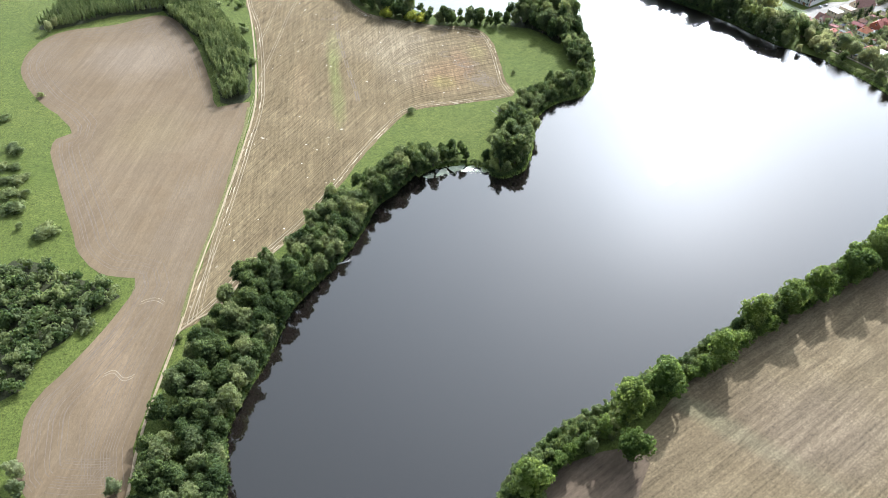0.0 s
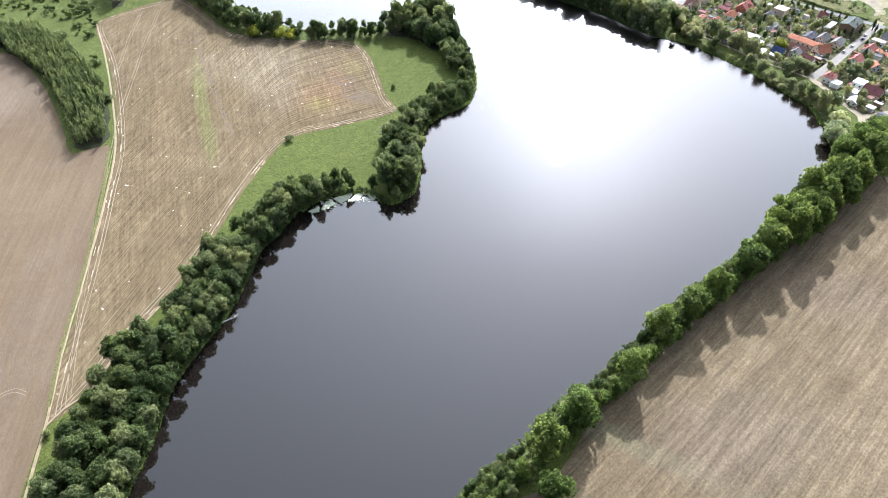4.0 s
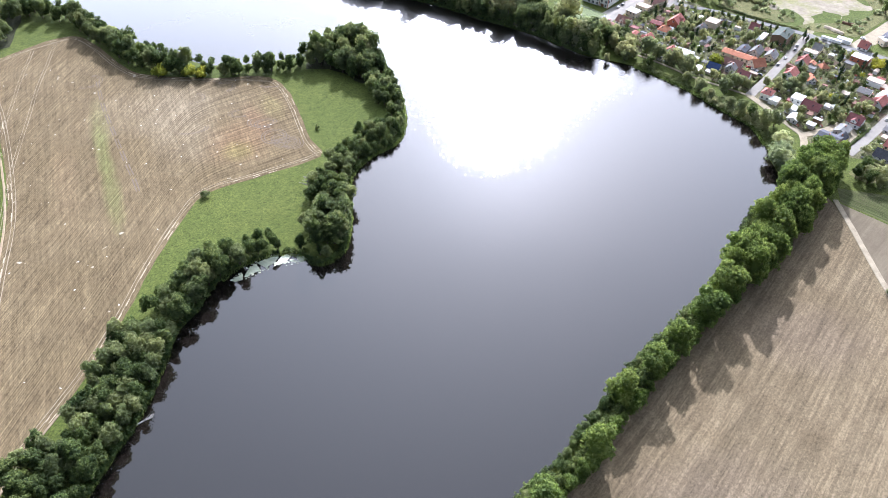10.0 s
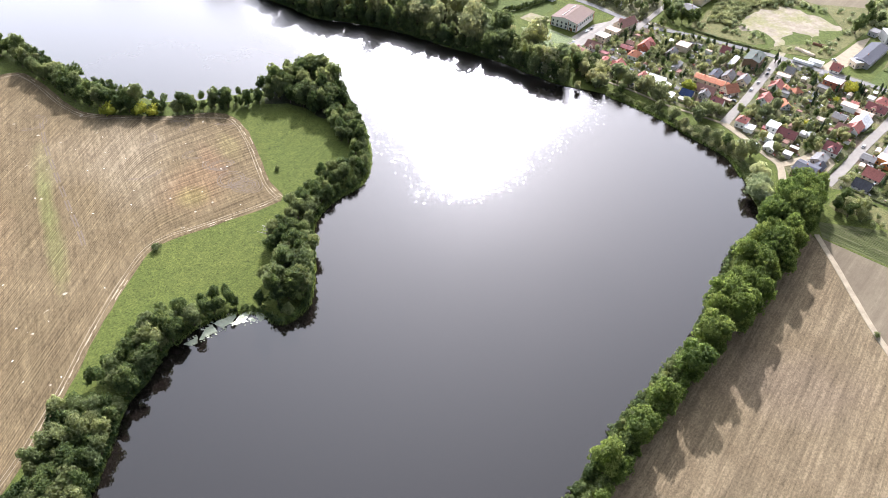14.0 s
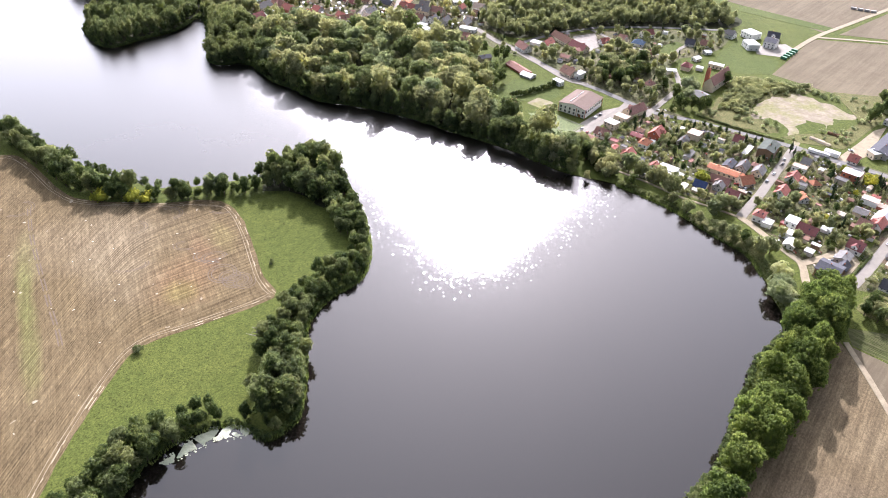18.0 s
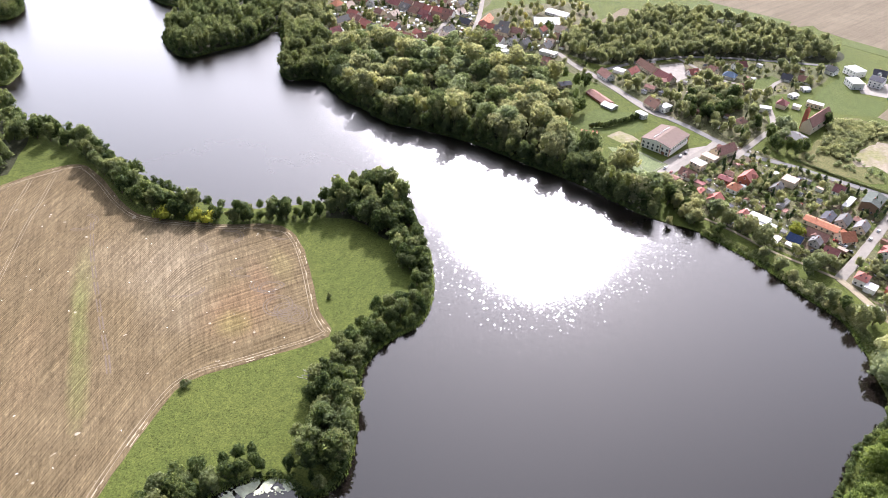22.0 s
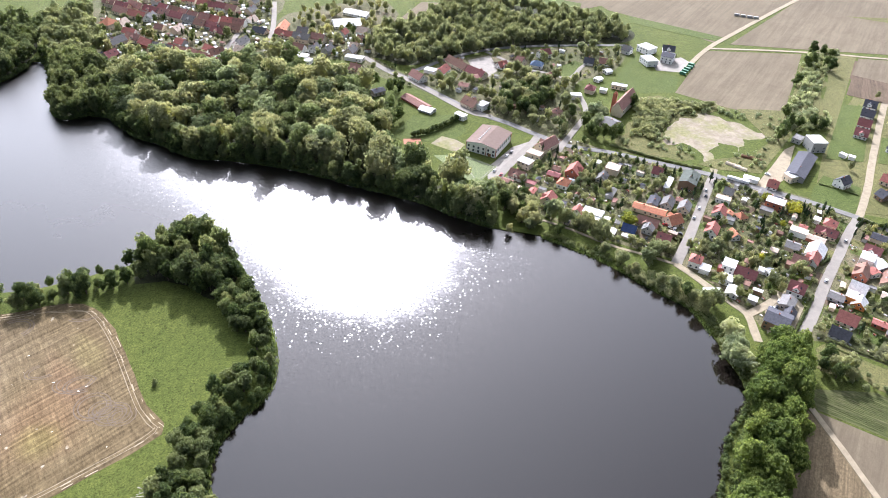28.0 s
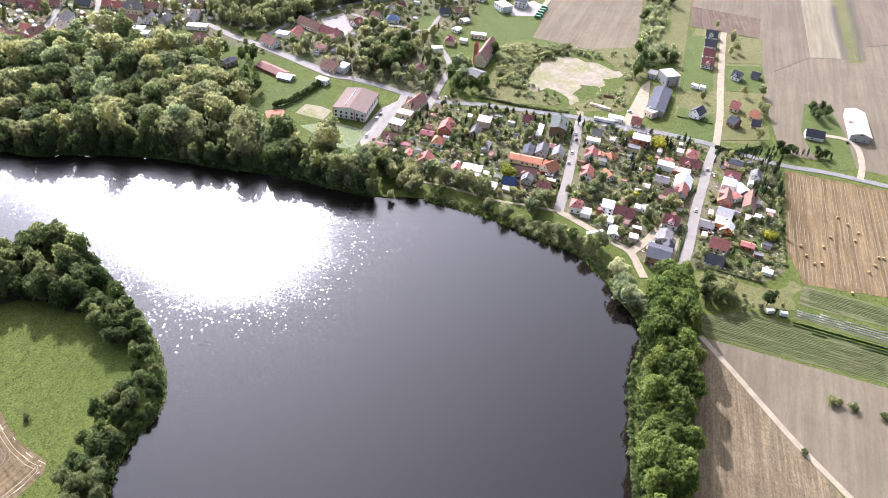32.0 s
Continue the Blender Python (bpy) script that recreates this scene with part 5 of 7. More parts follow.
def road(name, line, width, mat, label):
    ROAD_LINES.append((rounded(line, False, 5.0), width))
    return strip(name, line, width, LAND + 0.25 + 0.006 * len(ROAD_LINES), MATS[mat], label, "road" if name == "road" else "path", height=0.27)


PLOTS = []
OPEN_PLOTS = []


def plot(name, outline, z, mat, label, category):
    if name in ("lawn", "school_yard", "sports_pitch", "sand_court", "yard"):
        OPEN_PLOTS.append(outline)
    PLOTS.append(name)
    wild = name in ("sand_lot", "dry_grass", "scrub")
    line = jittered(rounded(outline, True, 3.0), 9.0, 0.06) if wild else jittered(rounded(outline, True, 400.0), 0.5)
    return sheet(name, jittered(line, 2.5, 0.3) if wild else line,
                 LAND + z * 0.5 + 0.003 * len(PLOTS), MATS[mat], (), label, category, depth=z * 0.5 + 0.003 * len(PLOTS) + 0.02)


for k, area in enumerate((UPPER_GARDENS, OLD_TOWN, TOWN_EDGE)):
    sheet("garden_ground", jittered(rounded(area, True, 8.0), 4.0, 0.06), LAND + 0.024 + 0.005 * k, GARDEN, (), "patchy grass and soil between the houses", "garden", depth=0.02)
sheet("garden_ground", jittered(GARDENS, 2.0), LAND + 0.02, GARDEN, (), "patchy grass and soil of the village gardens", "garden", depth=0.02)
road("road", [(366, 472), (397, 493), (428, 516), (469, 546), (475, 549)], 6.5, "ASPHALT_PALE", "pale worn village street between gardens")
road("road", [(389, 390), (411, 401), (440, 417), (473, 434), (502, 449), (529, 461)], 6.5, "ASPHALT_PALE", "pale worn village street with parked cars")
road("road", [(529, 461), (568, 484), (612, 513), (674, 553), (725, 585)], 5.5, "DIRT", "unpaved pale sandy street to the new houses")
road("road", [(528, 460), (547, 418), (568, 391), (590, 355), (615, 313)], 5.5, "ASPHALT", "narrow grey asphalt country road along the field")
road("road", [(298, 597), (324, 616), (347, 631), (367, 644), (378, 653)], 6, "ASPHALT_PALE", "pale street beside the school")
road("road", [(310, 826), (326, 784), (343, 728), (355, 699), (366, 680), (378, 653), (391, 629), (418, 606), (437, 585), (465, 555), (490, 520), (511, 492), (529, 461)], 6, "ASPHALT", "grey asphalt village road")
road("path", [(313, 548), (325, 531), (339, 506), (352, 490), (366, 472)], 2.2, "DIRT", "narrow sandy lakeside footpath")
road("road", [(366, 472), (368, 462), (370, 444), (372, 427), (373, 417), (366, 405), (361, 397)], 5, "DIRT", "sandy lakeside lane")
road("path", [(373, 417), (386, 418), (399, 420), (408, 424)], 5, "DIRT", "sandy farm drive")
road("track", [(349, 350), (340, 320), (331, 292), (326, 275), (322, 258), (320, 249), (315, 231)], 3.2, "DIRT", "pale sandy field track")
road("track", [(-184, 644), (-161, 564), (-138, 462), (-133, 396), (-132, 330), (-132, 281), (-130, 236), (-130, 222), (-130, 209), (-130, 193), (-129, 171), (-126, 150), (-123, 125)], 1.0, "TRACK", "pale field track with wheel ruts")
road("track", [(-130, 236), (-124, 244), (-114, 254), (-106, 274), (-90, 302)], 0.9, "TRACK", "sandy field track")
road("path", [(269, 1033), (249, 968), (233, 926), (219, 894), (210, 874)], 5, "ASPHALT_PALE", "pale town street")
road("road", [(161, 900), (170, 893), (194, 928), (211, 955), (226, 948), (242, 944)], 5, "ASPHALT_PALE", "pale town street")
road("road", [(305, 854), (313, 814), (322, 793), (332, 758), (345, 711), (359, 696)], 6, "ASPHALT_PALE", "pale village street by the barns")
road("road", [(334, 804), (378, 820), (428, 828), (478, 821), (539, 803), (575, 790)], 5, "ASPHALT", "grey country road along the wood")
road("path", [(426, 824), (434, 795), (440, 774), (455, 758), (469, 740), (496, 757), (506, 762)], 4, "ASPHALT_PALE", "curved pale residential lane")
road("road", [(597, 718), (659, 752), (728, 779), (829, 817), (925, 851)], 5, "DIRT", "pale sandy farm road")
road("road", [(659, 752), (717, 726), (776, 696), (831, 661), (935, 608), (1016, 564), (1139, 492), (1399, 345)], 4, "DIRT", "pale sandy farm road between fields")
road("path", [(456, 704), (441, 673), (410, 648), (392, 635), (378, 624)], 5, "ASPHALT_PALE", "pale lane beside the church")
road("path", [(612, 425), (622, 416), (628, 405), (622, 394), (600, 380), (581, 372)], 4.5, "DIRT", "sandy farm drive to the shed")
road("path", [(-140, 447), (-135, 396), (-133, 329), (-133, 281), (-131, 246)], 1.7, "DRY", "grassy strip between the fields")
plot("dry_grass_plot", ESTATE, 0.0, "DRY", "dry rough grass between the new houses", "grass")
# corner soil whose dark colour also stands for the shade of the dense trees
plot("soil_patch", [(34, 145), (50, 165), (68, 172), (83, 175), (88, 167), (82, 156), (78, 146)], 0.09, "SOIL_DARK", "field corner soil, coloured darker for the tree shade", "field")
plot("far_field", [(380, 937), (429, 982), (465, 966), (446, 958), (417, 931)], 0.06, "SOIL_PALE", "pale field behind the town", "field")
plot("sand_lot", [(470, 604), (490, 622), (510, 634), (539, 634), (556, 614), (563, 580), (548, 576), (537, 579), (528, 574), (522, 566), (515, 585), (500, 580), (486, 562), (475, 553), (471, 560), (490, 585)], 0.04, "SAND", "bare sandy lot with sparse weeds", "bare ground")
plot("field", [(547, 677), (652, 748), (749, 704), (668, 645), (601, 598), (573, 632)], 0.06, "SOIL_PALE", "square bare brown field", "field")
plot("field", [(791, 670), (860, 632), (782, 583), (742, 566), (744, 641)], 0.06, "SOIL_DARK", "dark freshly turned strip of soil", "field")
plot("field", [(801, 673), (868, 635), (791, 587), (754, 645)], 0.1, "SOIL_PALE", "pale bare field behind the houses", "field")
plot("field", [(628, 581), (784, 683), (798, 674), (739, 643), (625, 569)], 0.05, "SOIL_EAST", "narrow brown strip field", "field")
plot("field", [(799, 587), (628, 480), (578, 438), (568, 419), (587, 392), (604, 362), (650, 307), (1006, 352), (1162, 522), (1025, 642), (880, 634)], 0.05, "SOIL_PALE", "wide bare brown field behind the village", "field")
plot("field", [(657, 890), (818, 822), (679, 758), (656, 847)], 0.05, "SOIL_PALE", "far brown field", "field")
plot("field", [(847, 810), (969, 758), (1126, 692), (1203, 611), (1055, 569), (843, 669), (703, 747)], 0.05, "SOIL_EAST", "far harvested field", "field")
plot("field", [(543, 411), (584, 353), (608, 310), (496, 261), (469, 300), (437, 336), (459, 361)], 0.05, "STRAW", "harvested straw field with round bales", "field")
plot("vegetable_strip", [(358, 360), (391, 342), (398, 323), (423, 279), (434, 258), (409, 248), (401, 269), (351, 347)], 0.06, "CROP", "dark green vegetable rows", "crop field")
plot("vegetable_strip", [(411, 329), (438, 285), (449, 265), (438, 260), (429, 281), (405, 325)], 0.1, "CROP", "weedy soil under fleece covered vegetable rows", "crop field")
plot("vegetable_strip", [(436, 336), (460, 296), (473, 275), (456, 268), (443, 288), (417, 329)], 0.06, "CROP", "green crop rows beside the straw field", "crop field")
plot("bare_field", [(350, 346), (399, 267), (416, 237), (369, 204), (316, 231), (320, 248), (327, 275), (339, 310)], 0.06, "SOIL_PALE", "pale bare field beside the dirt track", "field")
plot("school_yard", [(312, 623), (347, 644), (367, 647), (350, 634), (322, 615), (303, 605)], 0.05, "PAVING", "pale paved parking yard by the school", "yard")
plot("sports_pitch", [(305, 648), (320, 622), (298, 608), (290, 614), (283, 655)], 0.06, "TURF", "green fenced sports pitch beside the school", "pitch")
plot("sand_court", [(272, 688), (285, 683), (281, 672), (268, 678)], 0.07, "CLAY", "small reddish clay court by the lawn", "court")
plot("sand_court", [(289, 673), (303, 681), (311, 671), (314, 661), (301, 653)], 0.06, "SAND", "pale sand court by the school", "court")
plot("lawn", [(263, 695), (296, 722), (332, 711), (326, 681), (307, 671), (282, 678)], 0.04, "LAWN", "bright mown lawn by the school", "lawn")
plot("lawn", [(501, 710), (533, 740), (581, 770), (559, 727), (576, 704), (547, 677), (516, 686)], 0.04, "LAWN", "bright green lawn behind the church", "lawn")
plot("lawn", [(457, 746), (474, 765), (501, 774), (504, 763), (476, 740)], 0.04, "LAWN", "bright green lawn between houses", "lawn")
plot("lawn", [(531, 503), (555, 514), (568, 489), (531, 465), (514, 492)], 0.04, "LAWN", "mown lawn beside the gable house", "lawn")
plot("lawn", VILLA_LAWN, 0.05, "LAWN", "green lawn round the villa", "lawn")
plot("lawn", [(622, 560), (702, 595), (654, 551), (616, 535)], 0.05, "LAWN", "green back lawns of the row houses", "lawn")
plot("yard", [(387, 417), (407, 425), (415, 423), (411, 408), (387, 395), (371, 400)], 0.05, "DIRT", "sandy farm yard round the barn", "yard")
plot("yard", [(398, 811), (425, 814), (415, 780), (389, 764), (392, 791)], 0.05, "PAVING", "pale yard between the barns", "yard")
plot("yard", [(574, 744), (613, 743), (613, 726), (584, 713), (565, 725)], 0.05, "PAVING", "pale gravel yard with parked vans", "yard")
plot("yard", [(485, 521), (526, 540), (558, 556), (574, 559), (522, 522), (490, 514)], 0.05, "DIRT", "dusty yard beside the long barn", "yard")
plot("yard", [(471, 551), (478, 539), (503, 503), (497, 501), (472, 540)], 0.055, "PAVING", "pale verge beside the road", "yard")
plot("dry_grass", [(712, 673), (734, 662), (638, 589), (605, 592)], 0.05, "DRY", "dry scrub strip with bushes", "grass")
plot("scrub", [(509, 679), (554, 650), (570, 629), (509, 633), (471, 606), (474, 575), (444, 590), (426, 612), (473, 645)], 0.05, "DRY", "dry weedy ground round the sandy lot", "grass")
plot("scrub", [(394, 381), (412, 350), (437, 344), (428, 333), (399, 336), (389, 352), (377, 369)], 0.05, "DRY", "mown dry grass strip behind the gardens", "grass")
plot("far_field", [(545, 1023), (560, 939), (601, 899), (681, 911), (666, 842), (795, 884), (894, 1000)], 0.05, "SOIL_PALE", "far pale field behind the wood", "field")
plot("far_lawn", [(495, 974), (542, 1001), (612, 917), (588, 890), (539, 941)], 0.09, "LAWN", "bright green strip behind the wood", "grass")
plot("far_field", [(629, 888), (662, 826), (698, 770), (710, 771), (815, 810), (934, 852), (811, 987), (641, 969)], 0.05, "SOIL_PALE", "far bare brown field behind the wood", "field")
plot("far_lawn", [(641, 864), (702, 769), (688, 760), (655, 803), (628, 843)], 0.06, "LAWN", "green verge between field and houses", "grass")
plot("far_field", [(692, 753), (763, 713), (892, 642), (1018, 576), (1116, 522), (1622, 674), (1066, 911), (819, 806)], 0.05, "SOIL_PALE", "wide far bare field behind the farm road", "field")
plot("far_lawn", [(907, 774), (954, 725), (1043, 599), (1107, 518), (1137, 530), (1070, 613), (986, 736)], 0.06, "DRY", "pale green strip across the far field", "grass")
plot("field", [(776, 695), (804, 678), (742, 638), (630, 565), (618, 576), (713, 640)], 0.09, "DRY", "narrow pale weedy strip field", "field")
plot("field", [(880, 646), (904, 633), (655, 485), (666, 504), (740, 555), (815, 604)], 0.05, "SOIL_PALE", "brown field edge behind the new houses", "field")
plot("field", [(754, 644), (791, 584), (744, 556), (706, 613)], 0.12, "SOIL_DARK", "dark freshly turned strip of soil with weeds", "field")
plot("lawn", [(683, 599), (707, 585), (605, 516), (579, 532), (634, 568)], 0.05, "LAWN", "green back lawns of the row houses", "lawn")
plot("dry_grass_plot", [(721, 580), (744, 553), (694, 521), (665, 542)], 0.05, "DRY", "dry unmown grass beside the sandy street", "grass")
plot("lawn", [(659, 539), (690, 518), (642, 488), (615, 510)], 0.05, "LAWN", "mown lawn round the dark-roofed houses", "lawn")
plot("dry_grass_plot", [(562, 478), (592, 454), (572, 442), (538, 464)], 0.05, "DRY", "dry mown grass by the road", "grass")
plot("dry_grass_plot", [(578, 629), (617, 610), (588, 574), (560, 560), (509, 535), (481, 553), (472, 565), (487, 567), (525, 559), (559, 572)], 0.03, "DRY", "dry weedy ground between the sandy lot and the barns", "grass")


# strips, a ditch and heaps of stones across the wide field
plot("field", [(924, 616), (957, 598), (774, 485), (749, 504)], 0.11, "STRIP", "pale straw-coloured strip in the wide field", "field")
plot("far_lawn", [(957, 598), (904, 560), (772, 477), (784, 469), (870, 520), (979, 586)], 0.11, "DRY", "weedy green strip along a ditch", "grass")
plot("field", [(880, 640), (924, 616), (749, 504), (672, 508)], 0.1, "SOIL_BROWN", "brown harrowed strip of the wide field", "field")
plot("field", [(978, 578), (1060, 520), (900, 455), (825, 486)], 0.11, "SOIL_BROWN", "brown harrowed field beyond the ditch", "field")
heap_rng = random.Random(21)
for line in ([(900, 562), (776, 483)], [(973, 583), (866, 519), (787, 472)]):
    vs, fs = [], []
    for p, d in along(line, 1.4):
        for _ in range(6):
            off, r, n = heap_rng.gauss(0, 2.6), heap_rng.uniform(0.3, 0.8), len(vs)
            x, y = p.x - d.y * off, p.y + d.x * off
            vs += [(x + r * math.cos(t * 1.257) * heap_rng.uniform(0.7, 1.2), y + r * math.sin(t * 1.257) * heap_rng.uniform(0.7, 1.2), LAND + 0.3) for t in range(5)] + [(x, y, LAND + 0.5 + r * 0.5)]
            fs += [(n + t, n + (t + 1) % 5, n + 5) for t in range(5)]
    tagged(mesh_object("stone_heaps", vs, fs, plain_material("pale_stones", (0.25, 0.225, 0.18), 0.95, 0.3, 0.8)), "row of pale heaped stones along a ditch", "stones", "", "stuff")

# lawns, beds and dry grass behind the houses, each garden its own
garden_rng = random.Random(64)
for k, (x, y) in enumerate(spots_in(GARDENS, 17.0, 66, 0.12)):
    turn, a_, b_ = radians(garden_rng.choice((31, 31, 34))), garden_rng.uniform(3.5, 7.0), garden_rng.uniform(3.5, 7.0)
    c_, s_ = math.cos(turn), math.sin(turn)
    ring = [(x + c_ * u * a_ - s_ * v * b_, y + s_ * u * a_ + c_ * v * b_) for u, v in ((-1, -1), (1, -1), (1, 1), (-1, 1))]
    if all(inside(*q, GARDENS) for q in ring):
        mat, words = garden_rng.choice(((LAWN, "small mown green lawn in a village garden"), (LAWN, "small mown green lawn in a village garden"), (GRASS, "rough green grass in a village garden"), (DRY, "dry unmown grass in a village garden"), (SOIL_DARK, "dark dug vegetable bed in a garden")))
        sheet("garden_plot", jittered(rounded(ring, True, 40.0), 0.6, 0.3), LAND + 0.05, mat, (), words, "garden", depth=0.03)


# ---- houses ----
def block(bm, x0, x1, y0, y1, z0, z1):
    v = [bm.verts.new(p) for p in ((x0, y0, z0), (x1, y0, z0), (x1, y1, z0), (x0, y1, z0), (x0, y0, z1), (x1, y0, z1), (x1, y1, z1), (x0, y1, z1))]
    for f in ((3, 2, 1, 0), (4, 5, 6, 7), (0, 1, 5, 4), (1, 2, 6, 5), (2, 3, 7, 6), (3, 0, 4, 7)):
        bm.faces.new([v[i] for i in f])


def window_mesh():
    bm = bmesh.new()
    block(bm, -0.6, 0.6, -0.06, 0.06, -0.7, 0.7)
    bm.faces.ensure_lookup_table()
    for f in [f for f in bm.faces if abs(f.calc_center_median().y) > 0.05]:
        bmesh.ops.inset_individual(bm, faces=[f], thickness=0.1, depth=-0.03)
        f.material_index = 1
    me = bpy.data.meshes.new("window")
    bm.to_mesh(me)
    bm.free()
    me.materials.append(FRAME)
    me.materials.append(PANE)
    return me


WINDOW = window_mesh()
FOOTPRINTS = []


def window(parent, x, y, z, turn, size=1.0):
    w = new("window", WINDOW)
    w.parent = parent
    w.matrix_local = pose(x, y, z, 0, 0, turn) @ Matrix.Diagonal((size, 1, size, 1))
    return w


def slab(bm, a, b, c, d, thick):
    """A roof slope with thickness; a, b: along the eaves; c, d: along the ridge."""
    n = ((Vector(b) - Vector(a)).cross(Vector(d) - Vector(a))).normalized() * thick
    lo = [bm.verts.new(Vector(p)) for p in (a, b, c, d)]
    hi = [bm.verts.new(Vector(p) + n) for p in (a, b, c, d)]
    bm.faces.new(hi)
    bm.faces.new(lo[::-1])
    for i in range(4):
        j = (i + 1) % 4
        bm.faces.new((lo[i], lo[j], hi[j], hi[i]))


WORDS = {"white": "white", "red": "bright red tiled", "maroon": "dark red tiled", "rust": "brownish red tiled", "orange": "orange tiled", "brown": "brown tiled",
         "grey": "grey", "dark": "dark slate", "tan": "pale sheet", "solar": "blue solar-panelled", "darkgreen": "dark green", "blue": "blue-grey"}
SHAPES = {"g": "gable roof", "f": "flat roof", "h": "hipped roof"}


def house(x, y, turn, length, width, high, roof, wall, shape, far=False):
    shed = high <= 3.4
    rnd = random.Random(int(x * 7 + y * 13))
    root = tagged(new("garden_shed" if shed else "house"), "%s walls under a %s %s" % (wall, WORDS[roof], SHAPES[shape]), "shed" if shed else "house", "village sheds" if shed else "village houses")
    root.matrix_world = pose(x, y, LAND, 0, 0, turn)
    FOOTPRINTS.append((x, y, max(length, width) * 0.55 + 0.8))
    hx, hy = length / 2, width / 2
    rise = {"f": 0.0, "g": min(hy * (0.3 if width > 11.5 else 0.85 if high > 5 else 0.4), high - 2.2), "h": min(hy * 0.65, high - 2.4)}[shape]
    eaves = high - rise
    bm = bmesh.new()
    block(bm, -hx, hx, -hy, hy, -0.5, eaves)
    if shape == "g":
        for s in (-1, 1):
            xs = s * (hx - 0.001)
            tri = [(xs, -hy, eaves), (xs, hy, eaves), (xs, 0, high)]
            inner = [(p[0] - s * 0.3, p[1], p[2]) for p in tri]
            o = [bm.verts.new(p) for p in tri]
            i_ = [bm.verts.new(p) for p in inner]
            bm.faces.new(o if s > 0 else o[::-1])
            bm.faces.new(i_[::-1] if s > 0 else i_)
            for k in range(3):
                bm.faces.new((o[k], o[(k + 1) % 3], i_[(k + 1) % 3], i_[k]))
    walls = part("wall", bm, WALLS[wall], root)
    bm = bmesh.new()
    over = 0.25 if shed else 0.5
    if shape == "g":
        drop = rise * over / hy
        for s in (-1, 1):
            a, b = (-hx - over, s * (hy + over), eaves - drop), (hx + over, s * (hy + over), eaves - drop)
            c, d = (hx + over, 0, high), (-hx - over, 0, high)
            slab(bm, *((a, b, c, d) if s < 0 else (b, a, d, c)), 0.18)
    elif shape == "h":
        drop, run = rise * over / hy, max(hx - hy * 0.8, 0.2)
        p = [bm.verts.new(q) for q in ((-hx - over, -hy - over, eaves - drop), (hx + over, -hy - over, eaves - drop), (hx + over, hy + over, eaves - drop),
                                       (-hx - over, hy + over, eaves - drop), (-run, 0, high + 0.1), (run, 0, high + 0.1))]
        for f in ((0, 1, 5, 4), (1, 2, 5), (2, 3, 4, 5), (3, 0, 4), (3, 2, 1, 0)):
            bm.faces.new([p[k] for k in f])
    else:
        block(bm, -hx - 0.2, hx + 0.2, -hy - 0.2, hy + 0.2, eaves, eaves + 0.18)
        for a in ((-hx - 0.2, -hx + 0.05, -hy - 0.2, hy + 0.2), (hx - 0.05, hx + 0.2, -hy - 0.2, hy + 0.2), (-hx + 0.05, hx - 0.05, -hy - 0.2, -hy + 0.05), (-hx + 0.05, hx - 0.05, hy - 0.05, hy + 0.2)):
            block(bm, *a, eaves + 0.18, eaves + 0.38)
    top = part("roof", bm, ROOFS[roof], root)
    if shed:
        bm = bmesh.new()
        block(bm, -0.5, 0.5, -hy - 0.06, -hy - 0.005, -0.1, 2.0)
        part("door", bm, DOOR, root)
        return root
    if roof not in ("white", "solar") and shape != "f":
        bm = bmesh.new()
        cx = rnd.uniform(-0.5, 0.5) * hx
        block(bm, cx - 0.35, cx + 0.35, -0.75, -0.15, high - 0.8, high + 0.9)
        part("chimney", bm, CHIMNEY, top, "brick chimney")
        if rise > 2.5 and rnd.random() < 0.5:
            for cx in (rnd.uniform(-0.6, -0.2) * hx, rnd.uniform(0.2, 0.6) * hx):
                s = rnd.choice((-1, 1))
                z, yy = eaves + rise * 0.5, s * hy * 0.5
                bm = bmesh.new()
                slab(bm, *(((cx - 0.4, yy - 0.5, z - 0.5 * rise / hy * -s), (cx + 0.4, yy - 0.5, z - 0.5 * rise / hy * -s),
                            (cx + 0.4, yy + 0.5, z + 0.5 * rise / hy * -s), (cx - 0.4, yy + 0.5, z + 0.5 * rise / hy * -s))), 0.3)
                part("skylight", bm, PANE, top, "roof skylight")
    if shape == "g" and rise > 2.2 and not far and length > 7 and roof not in ("white", "solar") and rnd.random() < 0.65:
        s, gx, gw = rnd.choice((-1, 1)), rnd.uniform(-0.2, 0.2) * hx, min(1.9, length * 0.2)
        gz = eaves + rise * 0.72
        foot, back = eaves - 0.3, hy * 0.24
        bm = bmesh.new()
        front_ = [(gx - gw, s * (hy + 0.15), foot), (gx + gw, s * (hy + 0.15), foot), (gx + gw, s * (hy + 0.15), gz - gw * 0.75), (gx, s * (hy + 0.15), gz), (gx - gw, s * (hy + 0.15), gz - gw * 0.75)]
        o = [bm.verts.new(p) for p in front_]
        i_ = [bm.verts.new((p[0], s * back, p[2])) for p in front_]
        bm.faces.new(o if s < 0 else o[::-1])
        for k in range(5):
            bm.faces.new((o[k], i_[k], i_[(k + 1) % 5], o[(k + 1) % 5]) if s < 0 else (o[k], o[(k + 1) % 5], i_[(k + 1) % 5], i_[k]))
        part("gable_wall", bm, WALLS[wall], top, "small cross gable")
        bm = bmesh.new()
        for e in (-1, 1):
            a, b = (gx + e * (gw + 0.3), s * (hy + 0.45), gz - (gw + 0.3) * 0.75 + 0.05), (gx + e * (gw + 0.3), s * back, gz - (gw + 0.3) * 0.75 + 0.05)
            c, d = (gx, s * back, gz + 0.05), (gx, s * (hy + 0.45), gz + 0.05)
            slab(bm, *((a, b, c, d) if e * s < 0 else (b, a, d, c)), 0.14)
        part("gable_roof", bm, ROOFS[roof], top)
